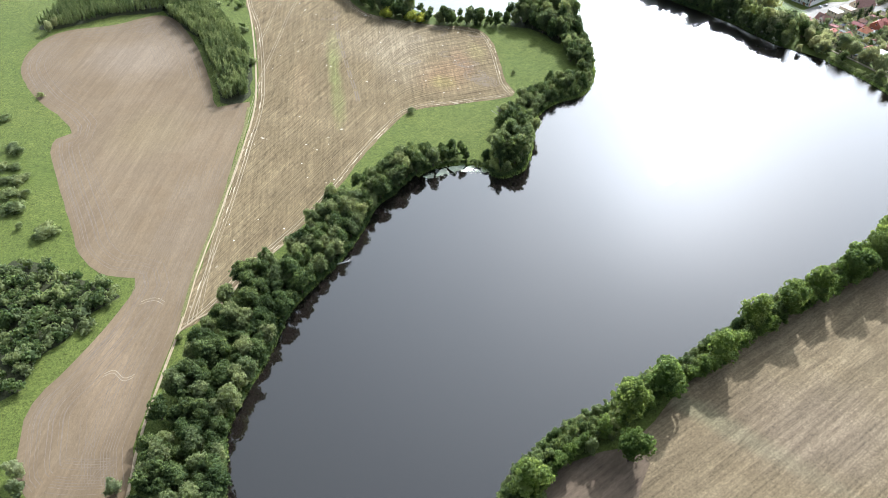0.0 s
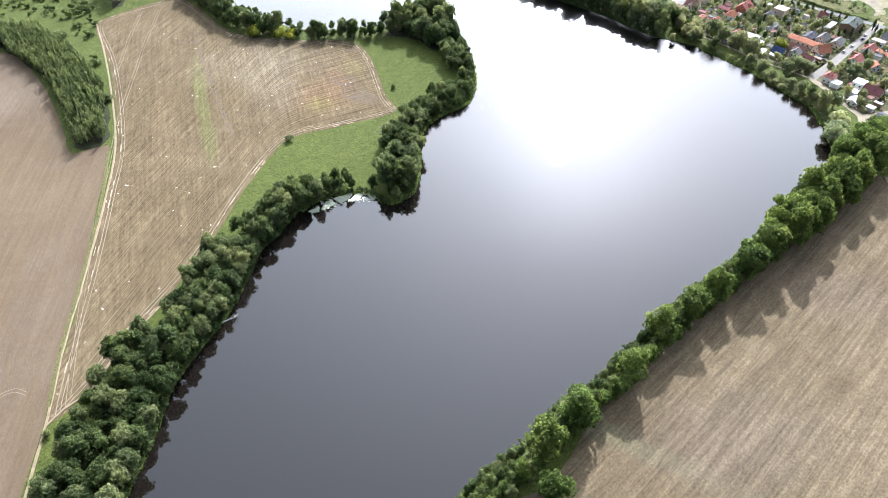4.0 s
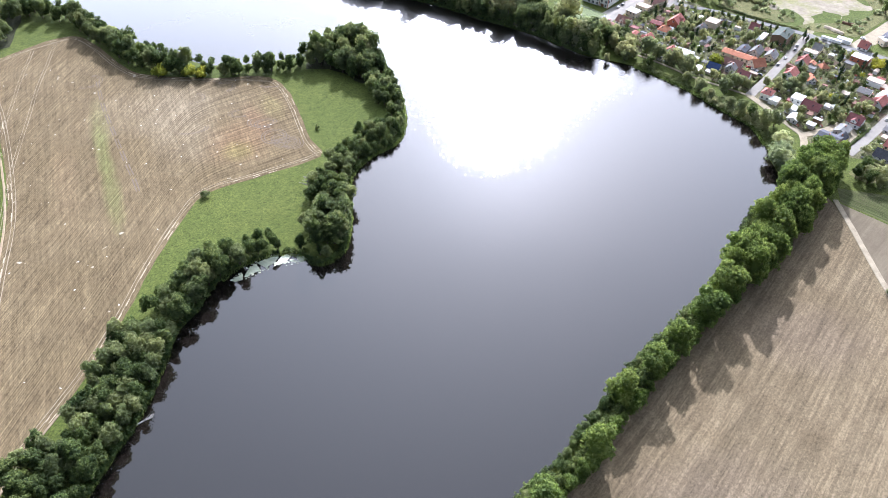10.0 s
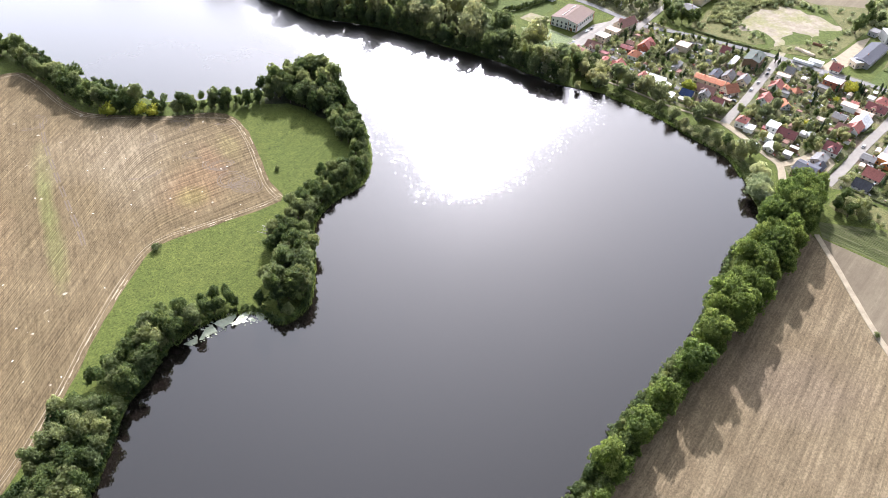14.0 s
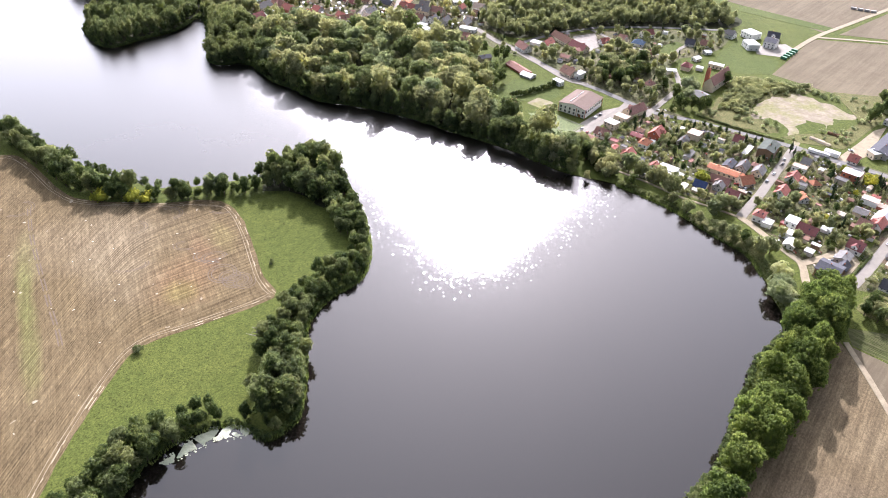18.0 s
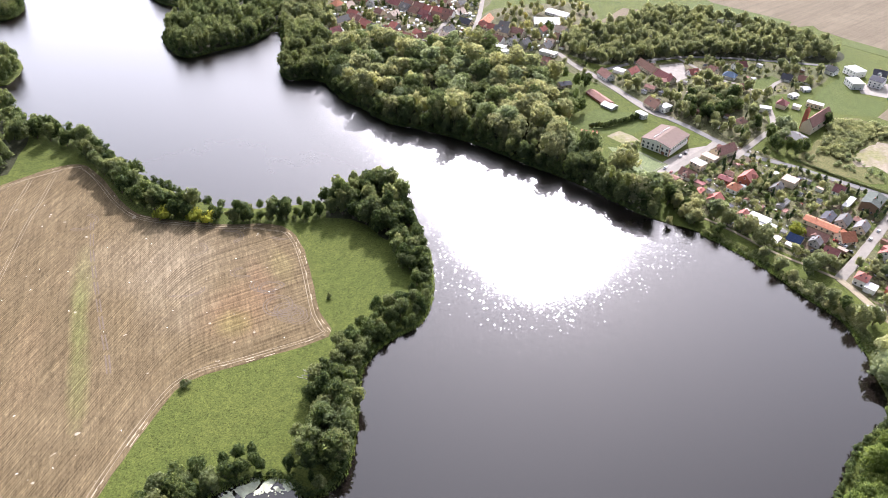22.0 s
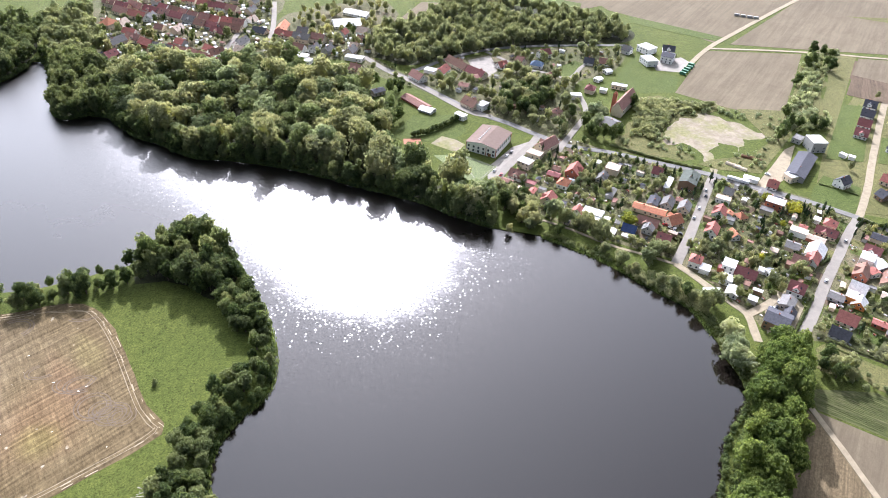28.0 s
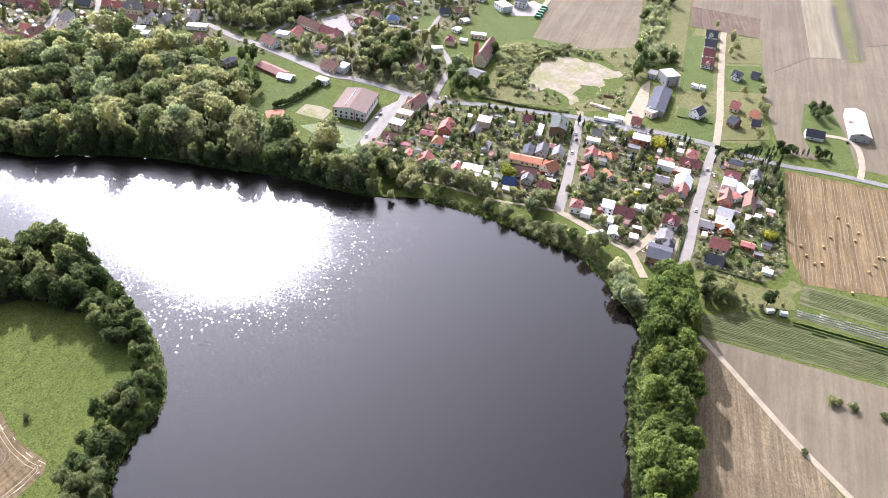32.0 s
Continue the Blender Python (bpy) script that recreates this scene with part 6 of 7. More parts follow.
        window(walls, gx, s * (hy + 0.17), gz - gw * 0.75 - 0.6, 0, 0.8)
    if roof == "solar":
        for i in range(6):
            for j in range(2):
                bm = bmesh.new()
                w, s = (length - 0.6) / 6, -1
                x0 = -hx + 0.3 + i * w
                k = rise / hy
                y0, y1 = -hy + j * hy * 0.5 + 0.15, -hy + (j + 1) * hy * 0.5
                slab(bm, (x0, y0, eaves + (y0 + hy) * k + 0.2), (x0 + w * 0.93, y0, eaves + (y0 + hy) * k + 0.2),
                     (x0 + w * 0.93, y1, eaves + (y1 + hy) * k + 0.2), (x0, y1, eaves + (y1 + hy) * k + 0.2), 0.06)
                part("solar_panel", bm, ROOFS["solar"], top)
    for s in (-1,) if far else (-1, 1):
        n = 2 if far else max(2, int(length / 3.4))
        for k in range(n):
            for z in ((1.6,) if eaves < 5.2 else (1.6, 4.3)):
                if rnd.random() < 0.8:
                    window(walls, -hx + (k + 0.5) * length / n, s * (hy + 0.02), z, 0 if s < 0 else 180)
        for yy in () if far else (-hy * 0.45, hy * 0.45):
            window(walls, s * (hx + 0.02), yy, 1.6, 90)
        if shape == "g" and rise > 2.0 and not far:
            window(walls, s * (hx + 0.02), 0, eaves + rise * 0.3, 90)
    bm = bmesh.new()
    dx = rnd.uniform(-0.3, 0.3) * length
    block(bm, dx - 0.5, dx + 0.5, -hy - 0.09, -hy - 0.065, -0.1, 2.05)
    part("door", bm, DOOR, root)
    return root


house(340.4, 613.8, 118.0, 10.2, 8.0, 5.5, "white", "cream", "f")
house(326.2, 601.9, 123.0, 11.7, 9.0, 7.0, "rust", "white", "g")
house(315.3, 598.9, 121.0, 8.7, 5.0, 3.0, "rust", "cream", "g")
house(329.6, 588.7, 126.0, 6.9, 5.0, 3.0, "maroon", "cream", "f")
house(324.3, 578.7, 36.0, 7.2, 4.0, 4.0, "red", "cream", "g")
house(328.6, 564.0, 36.0, 9.1, 9.0, 8.5, "red", "cream", "g")
house(352.3, 579.4, 126.0, 8.0, 10.0, 7.0, "orange", "white", "h")
house(352.0, 592.0, 126.0, 9.4, 6.0, 4.5, "maroon", "brick", "g")
house(358.3, 597.9, 126.0, 5.4, 6.0, 5.0, "brown", "grey", "g")
house(368.3, 589.3, 36.0, 12.7, 10.0, 9.0, "red", "brick", "g")
house(339.7, 544.2, 36.0, 6.6, 7.0, 6.5, "red", "white", "g")
house(348.5, 538.3, 126.0, 13.5, 8.0, 4.0, "white", "white", "f")
house(346.6, 532.7, 126.0, 5.8, 6.0, 3.2, "white", "cream", "f")
house(353.7, 529.4, 36.0, 5.0, 4.0, 2.6, "white", "white", "g")
house(347.6, 515.3, 36.0, 8.6, 4.0, 2.6, "white", "white", "g")
house(361.1, 513.7, 126.0, 9.0, 9.0, 5.5, "solar", "cream", "g")
house(372.1, 507.8, 36.0, 6.2, 7.0, 6.5, "grey", "grey", "g")
house(378.1, 515.0, 126.0, 14.4, 9.0, 6.0, "rust", "cream", "g")
house(389.1, 526.3, 126.0, 22.7, 8.0, 5.0, "orange", "cream", "g")
house(377.9, 555.8, 36.0, 12.8, 5.0, 3.0, "grey", "grey", "g")
house(399.1, 581.6, 126.0, 9.9, 10.0, 5.0, "tan", "cream", "f")
house(384.7, 575.6, 36.0, 10.3, 7.0, 5.5, "grey", "cream", "g")
house(429.6, 565.1, 126.0, 7.2, 9.0, 7.0, "maroon", "white", "g")
house(426.5, 549.2, 36.0, 17.7, 4.0, 2.8, "white", "grey", "f")
house(441.1, 543.6, 36.0, 18.3, 12.0, 9.0, "darkgreen", "brown", "g")
house(399.3, 533.9, 36.0, 12.1, 7.0, 4.5, "dark", "grey", "g")
house(407.3, 528.1, 36.0, 11.3, 8.0, 6.5, "grey", "grey", "g")
house(414.9, 519.0, 36.0, 10.6, 8.0, 6.5, "grey", "cream", "g")
house(418.1, 528.0, 126.0, 4.0, 5.0, 4.0, "rust", "cream", "g")
house(395.5, 509.2, 0.0, 10.3, 10.0, 7.5, "orange", "cream", "g")
house(373.6, 493.7, 126.0, 8.9, 9.0, 8.0, "maroon", "white", "g")
house(433.6, 503.5, 34.0, 10.4, 9.0, 7.5, "red", "white", "g")
house(439.0, 500.1, 33.0, 4.9, 5.0, 4.5, "orange", "white", "g")
house(434.4, 495.2, 124.0, 7.8, 5.0, 3.0, "grey", "white", "f")
house(445.9, 494.6, 173.0, 6.7, 7.0, 5.0, "orange", "cream", "h")
house(412.1, 488.9, 34.0, 11.2, 8.0, 7.5, "red", "white", "g")
house(423.1, 479.2, 73.0, 7.3, 7.0, 6.0, "orange", "white", "g")
house(460.5, 521.7, 124.0, 6.4, 8.0, 6.5, "grey", "cream", "g")
house(449.7, 516.2, 124.0, 10.2, 6.0, 3.8, "tan", "white", "f")
house(377.2, 467.0, 125.0, 7.2, 9.0, 8.0, "red", "white", "h")
house(479.2, 495.1, 121.0, 12.6, 9.0, 6.5, "white", "brick", "f")
house(468.8, 492.8, 121.0, 8.6, 6.0, 3.4, "grey", "cream", "f")
house(500.9, 516.4, 121.0, 7.4, 9.0, 6.5, "red", "white", "g")
house(492.2, 530.2, 123.0, 11.1, 5.0, 3.0, "white", "white", "f")
house(436.7, 456.0, 121.0, 5.0, 5.0, 3.0, "tan", "grey", "g")
house(393.2, 453.8, 123.0, 7.8, 9.0, 6.0, "white", "white", "f")
house(398.4, 444.2, 122.0, 12.5, 9.0, 7.0, "maroon", "cream", "g")
house(378.0, 459.1, 125.0, 6.3, 7.0, 3.4, "white", "white", "f")
house(383.0, 445.3, 123.0, 7.4, 7.0, 4.0, "white", "white", "f")
house(377.7, 434.8, 33.0, 8.2, 7.0, 4.5, "white", "white", "g")
house(384.0, 424.4, 121.0, 5.3, 5.0, 3.0, "white", "grey", "f")
house(412.5, 443.7, 121.0, 4.0, 5.0, 3.0, "white", "white", "g")
house(414.7, 439.8, 176.0, 4.9, 6.0, 4.0, "white", "white", "g")
house(388.5, 455.5, 123.0, 4.0, 4.0, 3.0, "maroon", "brick", "f")
house(416.9, 420.1, 119.0, 9.5, 10.0, 8.0, "maroon", "white", "g")
house(401.4, 413.2, 29.0, 10.8, 8.0, 4.8, "grey", "grey", "g")
house(381.2, 403.2, 120.0, 13.6, 14.0, 8.0, "dark", "brown", "g")
house(393.9, 405.1, 29.0, 8.7, 6.0, 5.5, "dark", "brown", "g")
house(443.0, 439.3, 119.0, 10.3, 9.0, 6.5, "rust", "cream", "g")
house(450.6, 437.0, 28.0, 12.4, 8.0, 7.5, "red", "white", "g")
house(434.5, 438.8, 119.0, 7.9, 5.0, 3.0, "brown", "brown", "f")
house(451.6, 453.7, 120.0, 8.7, 9.0, 5.0, "grey", "cream", "g")
house(461.9, 443.3, 28.0, 13.8, 11.0, 7.5, "white", "white", "g")
house(468.9, 464.0, 120.0, 11.3, 7.0, 4.0, "tan", "white", "f")
house(476.3, 466.6, 119.0, 5.1, 5.0, 4.0, "red", "white", "g")
house(496.3, 460.5, 118.0, 8.3, 9.0, 8.0, "red", "cream", "h")
house(486.4, 455.4, 118.0, 13.9, 8.0, 6.5, "maroon", "cream", "g")
house(494.4, 469.8, 118.0, 4.6, 6.0, 3.0, "white", "white", "f")
house(473.7, 453.4, 118.0, 11.6, 6.0, 4.0, "tan", "brick", "g")
house(516.3, 436.1, 117.0, 9.2, 8.0, 5.0, "dark", "cream", "g")
house(500.5, 428.6, 117.0, 10.3, 9.0, 5.5, "maroon", "white", "g")
house(486.6, 422.8, 117.0, 8.5, 10.0, 5.0, "white", "white", "f")
house(489.7, 415.0, 71.0, 9.8, 9.0, 5.0, "white", "white", "g")
house(470.8, 414.7, 27.0, 13.2, 9.0, 7.0, "brown", "brick", "g")
house(478.1, 411.5, 78.0, 5.6, 7.0, 5.0, "red", "white", "g")
house(481.9, 402.6, 27.0, 19.0, 8.0, 6.5, "brown", "cream", "g")
house(512.9, 417.7, 27.0, 7.6, 7.0, 7.0, "grey", "white", "g")
house(485.6, 398.3, 117.0, 4.0, 5.0, 3.0, "grey", "grey", "f")
house(455.4, 405.1, 117.0, 9.6, 10.0, 6.5, "white", "brown", "g")
house(435.4, 405.1, 117.0, 8.8, 8.0, 4.0, "grey", "grey", "g")
house(442.3, 400.6, 117.0, 5.8, 8.0, 5.0, "white", "orange", "f")
house(442.9, 394.7, 27.0, 8.4, 8.0, 6.0, "white", "orange", "g")
house(423.4, 387.8, 117.0, 11.0, 10.0, 7.0, "red", "cream", "g")
house(438.1, 376.7, 117.0, 8.0, 5.0, 4.0, "red", "brick", "g")
house(408.7, 381.0, 117.0, 10.4, 9.0, 6.0, "dark", "white", "g")
house(426.7, 355.5, 117.0, 5.9, 4.0, 2.6, "white", "white", "g")
house(464.7, 392.3, 117.0, 4.8, 6.0, 4.0, "tan", "cream", "g")
house(471.1, 389.9, 117.0, 4.0, 4.0, 3.0, "white", "white", "f")
house(554.4, 497.1, 5.0, 10.6, 9.0, 8.5, "dark", "white", "g")
house(701.0, 584.0, 122.0, 10.5, 11.0, 8.0, "dark", "white", "g")
house(681.0, 571.5, 122.0, 10.5, 11.0, 8.0, "dark", "white", "g")
house(661.0, 559.5, 122.0, 10.5, 11.0, 8.0, "maroon", "white", "g")
house(642.0, 548.0, 122.0, 10.5, 11.0, 8.0, "maroon", "white", "g")
house(643.9, 518.2, 100.0, 7.2, 9.0, 7.5, "dark", "white", "g")
house(661.3, 509.7, 110.0, 7.0, 8.0, 5.5, "dark", "grey", "g")
house(591.8, 486.0, 109.0, 7.2, 9.0, 7.5, "red", "cream", "g")
house(594.3, 469.0, 112.0, 7.2, 9.0, 6.5, "orange", "cream", "g")
house(568.2, 471.8, 86.0, 7.2, 9.0, 7.5, "dark", "brown", "g")
house(582.8, 460.7, 117.0, 6.4, 8.0, 5.5, "dark", "cream", "g")
house(607.4, 423.8, 125.0, 13.6, 9.0, 7.0, "dark", "white", "g")
house(544.2, 527.8, 28.0, 43.8, 14.0, 6.5, "dark", "grey", "g")
house(524.0, 519.0, 87.0, 8.3, 10.0, 5.0, "white", "cream", "f")
house(583.4, 548.1, 158.0, 12.4, 14.0, 9.0, "white", "grey", "f")
house(580.7, 562.8, 111.0, 7.2, 10.0, 4.0, "grey", "grey", "f")
house(652.0, 411.0, 33.0, 44.0, 15.0, 7.5, "tan", "grey", "g")
house(371.8, 632.0, 20.0, 19.5, 10.0, 8.5, "rust", "cream", "g")
house(355.8, 624.0, 121.0, 11.6, 8.0, 4.0, "tan", "cream", "f")
house(595.4, 528.7, 98.0, 5.4, 4.0, 3.0, "white", "white", "f")
house(598.8, 522.9, 123.0, 4.8, 4.0, 3.0, "white", "white", "f")
house(101.9, 1071.5, 126.0, 16.1, 10.0, 9.0, "rust", "cream", "g")
house(112.2, 1054.5, 127.0, 16.8, 10.0, 9.0, "maroon", "cream", "g")
house(125.3, 1051.5, 118.0, 21.0, 10.0, 9.0, "rust", "cream", "g")
house(138.0, 1033.6, 125.0, 18.6, 10.0, 9.0, "maroon", "grey", "g")
house(149.0, 1021.7, 129.0, 14.0, 10.0, 9.0, "rust", "cream", "g")
house(158.9, 1007.9, 127.0, 16.2, 10.0, 9.0, "maroon", "cream", "g")
house(169.0, 994.0, 128.0, 13.2, 10.0, 9.0, "grey", "grey", "g")
house(177.3, 981.6, 127.0, 12.6, 10.0, 8.0, "brown", "cream", "g")
house(186.4, 971.7, 124.0, 14.4, 10.0, 8.0, "maroon", "grey", "g")
house(109.6, 1042.9, 122.0, 19.8, 10.0, 8.0, "rust", "cream", "g")
house(122.5, 1026.0, 130.0, 21.0, 10.0, 8.0, "red", "cream", "g")
house(133.0, 1016.3, 52.0, 12.8, 9.0, 8.0, "grey", "white", "g")
house(92.2, 1005.7, 127.0, 12.0, 14.0, 11.0, "orange", "cream", "h")
house(109.6, 963.8, 130.0, 15.9, 10.0, 8.0, "rust", "cream", "g")
house(118.7, 945.6, 123.0, 14.9, 10.0, 8.0, "red", "brick", "g")
house(130.6, 928.6, 134.0, 21.5, 10.0, 8.0, "grey", "cream", "g")
house(121.2, 914.0, 124.0, 16.8, 10.0, 8.0, "maroon", "cream", "g")
house(131.9, 898.1, 127.0, 18.1, 10.0, 8.0, "brown", "brick", "g")
house(142.8, 884.2, 127.0, 15.5, 10.0, 8.0, "rust", "cream", "g")
house(155.1, 873.0, 139.0, 17.9, 10.0, 7.0, "brown", "cream", "g")
house(92.6, 959.1, 37.0, 18.1, 10.0, 8.0, "grey", "cream", "g")
house(174.0, 902.0, 14.0, 14.6, 10.0, 8.0, "brown", "white", "g")
house(171.0, 912.5, 116.0, 12.6, 9.0, 7.0, "red", "cream", "g")
house(202.5, 918.4, 42.0, 16.7, 9.0, 8.0, "grey", "white", "g")
house(203.4, 962.9, 134.0, 24.2, 9.0, 7.0, "brown", "cream", "g")
house(189.9, 955.9, 127.0, 18.2, 9.0, 7.0, "maroon", "cream", "g")
house(228.9, 946.2, 132.0, 14.8, 10.0, 6.0, "dark", "cream", "g")
house(251.5, 943.9, 58.0, 21.8, 10.0, 8.5, "orange", "cream", "g")
house(248.7, 927.8, 137.0, 18.6, 9.0, 7.0, "red", "cream", "g")
house(261.2, 910.0, 136.0, 17.4, 10.0, 9.0, "grey", "cream", "g")
house(268.5, 927.6, 140.0, 11.5, 10.0, 8.0, "grey", "cream", "g")
house(276.2, 903.2, 132.0, 14.4, 10.0, 9.0, "rust", "cream", "g")
house(264.5, 882.8, 44.0, 11.9, 9.0, 7.0, "grey", "white", "g")
house(248.1, 867.2, 141.0, 10.7, 8.0, 4.0, "white", "white", "f")
house(249.0, 856.6, 135.0, 7.7, 8.0, 3.5, "white", "white", "f")
house(303.7, 874.1, 136.0, 8.6, 9.0, 7.0, "tan", "cream", "g")
# low flat block added in place of a bright white concrete yard
house(293.5, 848.7, 137.0, 17.6, 8.0, 3.5, "white", "white", "f")
house(284.8, 822.5, 127.0, 10.9, 11.0, 8.0, "rust", "cream", "g")
house(320.5, 939.8, 169.0, 29.1, 22.0, 6.0, "white", "white", "g")
house(341.9, 964.0, 131.0, 28.4, 14.0, 5.0, "white", "white", "g")
house(285.0, 771.7, 10.0, 11.6, 8.0, 5.0, "dark", "cream", "g")
house(190.7, 853.3, 11.0, 12.1, 9.0, 6.0, "dark", "grey", "g")
house(331.6, 786.5, 103.0, 15.8, 10.0, 8.0, "rust", "white", "g")
house(359.2, 790.3, 36.0, 14.7, 9.0, 8.0, "red", "white", "g")
house(350.4, 797.3, 128.0, 11.5, 8.0, 3.0, "white", "white", "f")
house(380.4, 799.4, 102.0, 27.2, 10.0, 8.0, "brown", "cream", "g")
house(387.1, 775.0, 110.0, 20.3, 10.0, 8.0, "maroon", "cream", "g")
house(384.6, 768.9, 20.0, 10.7, 7.0, 5.0, "rust", "cream", "g")
house(420.6, 784.4, 8.0, 10.0, 9.0, 6.5, "red", "white", "g")
house(441.9, 784.3, 111.0, 8.1, 10.0, 8.0, "rust", "cream", "g")
house(475.2, 792.8, 4.0, 12.4, 9.0, 8.0, "maroon", "white", "g")
house(454.7, 773.9, 134.0, 11.8, 10.0, 6.5, "blue", "white", "h")
house(445.4, 742.1, 30.0, 12.6, 8.0, 7.0, "maroon", "cream", "g")
house(363.4, 755.1, 131.0, 9.1, 7.0, 5.0, "rust", "cream", "g")
house(351.2, 720.0, 106.0, 14.8, 11.0, 8.0, "brown", "cream", "g")
house(358.5, 712.3, 115.0, 7.0, 10.0, 5.0, "white", "white", "f")
house(308.6, 741.7, 105.0, 28.7, 10.0, 4.0, "rust", "brick", "g")
house(311.2, 724.8, 122.0, 12.0, 9.0, 4.0, "white", "grey", "g")
house(332.0, 702.9, 113.0, 9.5, 6.0, 4.0, "white", "white", "f")
house(412.2, 677.7, 116.0, 7.2, 9.0, 7.5, "rust", "cream", "h")
house(564.9, 772.1, 113.0, 9.3, 9.0, 8.0, "grey", "white", "g")
house(508.8, 762.1, 137.0, 9.1, 9.0, 6.5, "dark", "white", "g")
house(524.1, 755.0, 142.0, 12.5, 9.0, 6.5, "rust", "white", "g")
house(513.1, 737.1, 178.0, 7.0, 7.0, 4.0, "white", "white", "g")
house(470.1, 707.2, 129.0, 8.6, 10.0, 7.5, "maroon", "cream", "h")
house(500.8, 703.3, 133.0, 14.0, 6.0, 4.0, "white", "cream", "f")
house(481.7, 702.3, 132.0, 6.4, 5.0, 3.0, "white", "white", "f")
house(492.4, 724.5, 18.0, 7.7, 6.0, 4.0, "white", "white", "g")
house(442.7, 642.4, 107.0, 11.6, 14.0, 8.0, "grey", "cream", "g")
house(591.8, 740.0, 125.0, 11.9, 14.0, 9.0, "dark", "white", "g")
house(608.3, 757.7, 140.0, 11.9, 10.0, 8.0, "dark", "white", "g")
house(587.3, 767.7, 100.0, 15.4, 14.0, 6.0, "white", "white", "f")
house(567.8, 741.1, 80.0, 15.4, 12.0, 6.0, "white", "white", "f")
house(449.3, 700.7, 154.0, 9.4, 6.0, 4.0, "white", "white", "f")


# ---- school and church ----
def school(x, y, turn, length, width, high):
    root = tagged(new("school_building"), "long white two-storey school with a low brown roof", "school")
    root.matrix_world = pose(x, y, LAND, 0, 0, turn)
    FOOTPRINTS.append((x, y, 20))
    hx, hy, eaves = length / 2, width / 2, high - 2.2
    bm = bmesh.new()
    block(bm, -hx, hx, -hy, hy, -0.5, eaves)
    for s in (-1, 1):
        o = [bm.verts.new(p) for p in ((s * hx, -hy, eaves), (s * hx, hy, eaves), (s * hx, 0, high))]
        i_ = [bm.verts.new((v.co.x - s * 0.3, v.co.y, v.co.z)) for v in o]
        bm.faces.new(o)
        bm.faces.new(i_[::-1])
        for k in range(3):
            bm.faces.new((o[k], o[(k + 1) % 3], i_[(k + 1) % 3], i_[k]))
    walls = part("wall", bm, WALLS["white"], root)
    bm = bmesh.new()
    for s in (-1, 1):
        d = 2.2 * 0.6 / hy
        a, b = (-hx - 0.6, s * (hy + 0.6), eaves - d), (hx + 0.6, s * (hy + 0.6), eaves - d)
        c, e_ = (hx + 0.6, 0, high), (-hx - 0.6, 0, high)
        slab(bm, *((a, b, c, e_) if s < 0 else (b, a, e_, c)), 0.2)
    top = part("roof", bm, ROOFS["brown_school"], root)
    for i in range(9):
        bm = bmesh.new()
        xx = -hx * 0.75 + i * hx * 0.18
        block(bm, xx - 0.4, xx + 0.4, 3.6, 4.4, eaves + 1.0, high + 0.2)
        part("roof_vent", bm, FRAME, top, "white roof vent")
    for s in (-1, 1):
        for k in range(6):
            for z in (1.9, 5.0):
                window(walls, s * (hx + 0.03), -hy + (k + 0.5) * width / 6, z, 90, 1.5)
        for k in range(8):
            window(walls, -hx + (k + 0.5) * length / 8, s * (hy + 0.03), 5.2, 0, 1.7)
    for xx, yy in ((-hx, -hy), (hx, -hy), (-hx, hy), (hx, hy), (-hx, -hy * 0.35)):
        bm = bmesh.new()
        block(bm, xx - 0.5, xx + 0.5, yy - 0.12, yy + 0.12, -0.2, eaves - 0.3)
        part("corner_pier", bm, WALLS["brick"], root, "brick red corner pier")
    bm = bmesh.new()
    block(bm, -hx - 0.12, -hx - 0.04, -hy * 0.6 - 1.2, -hy * 0.6 + 1.2, -0.1, 2.6)
    part("door", bm, DOOR, root)
    return root


ROOFS["brown_school"] = plain_material("roof_school", (0.165, 0.117, 0.093), 0.95, 0.15, 0.4)
school(330.8, 653.2, 37, 32.3, 25.0, 10.0)


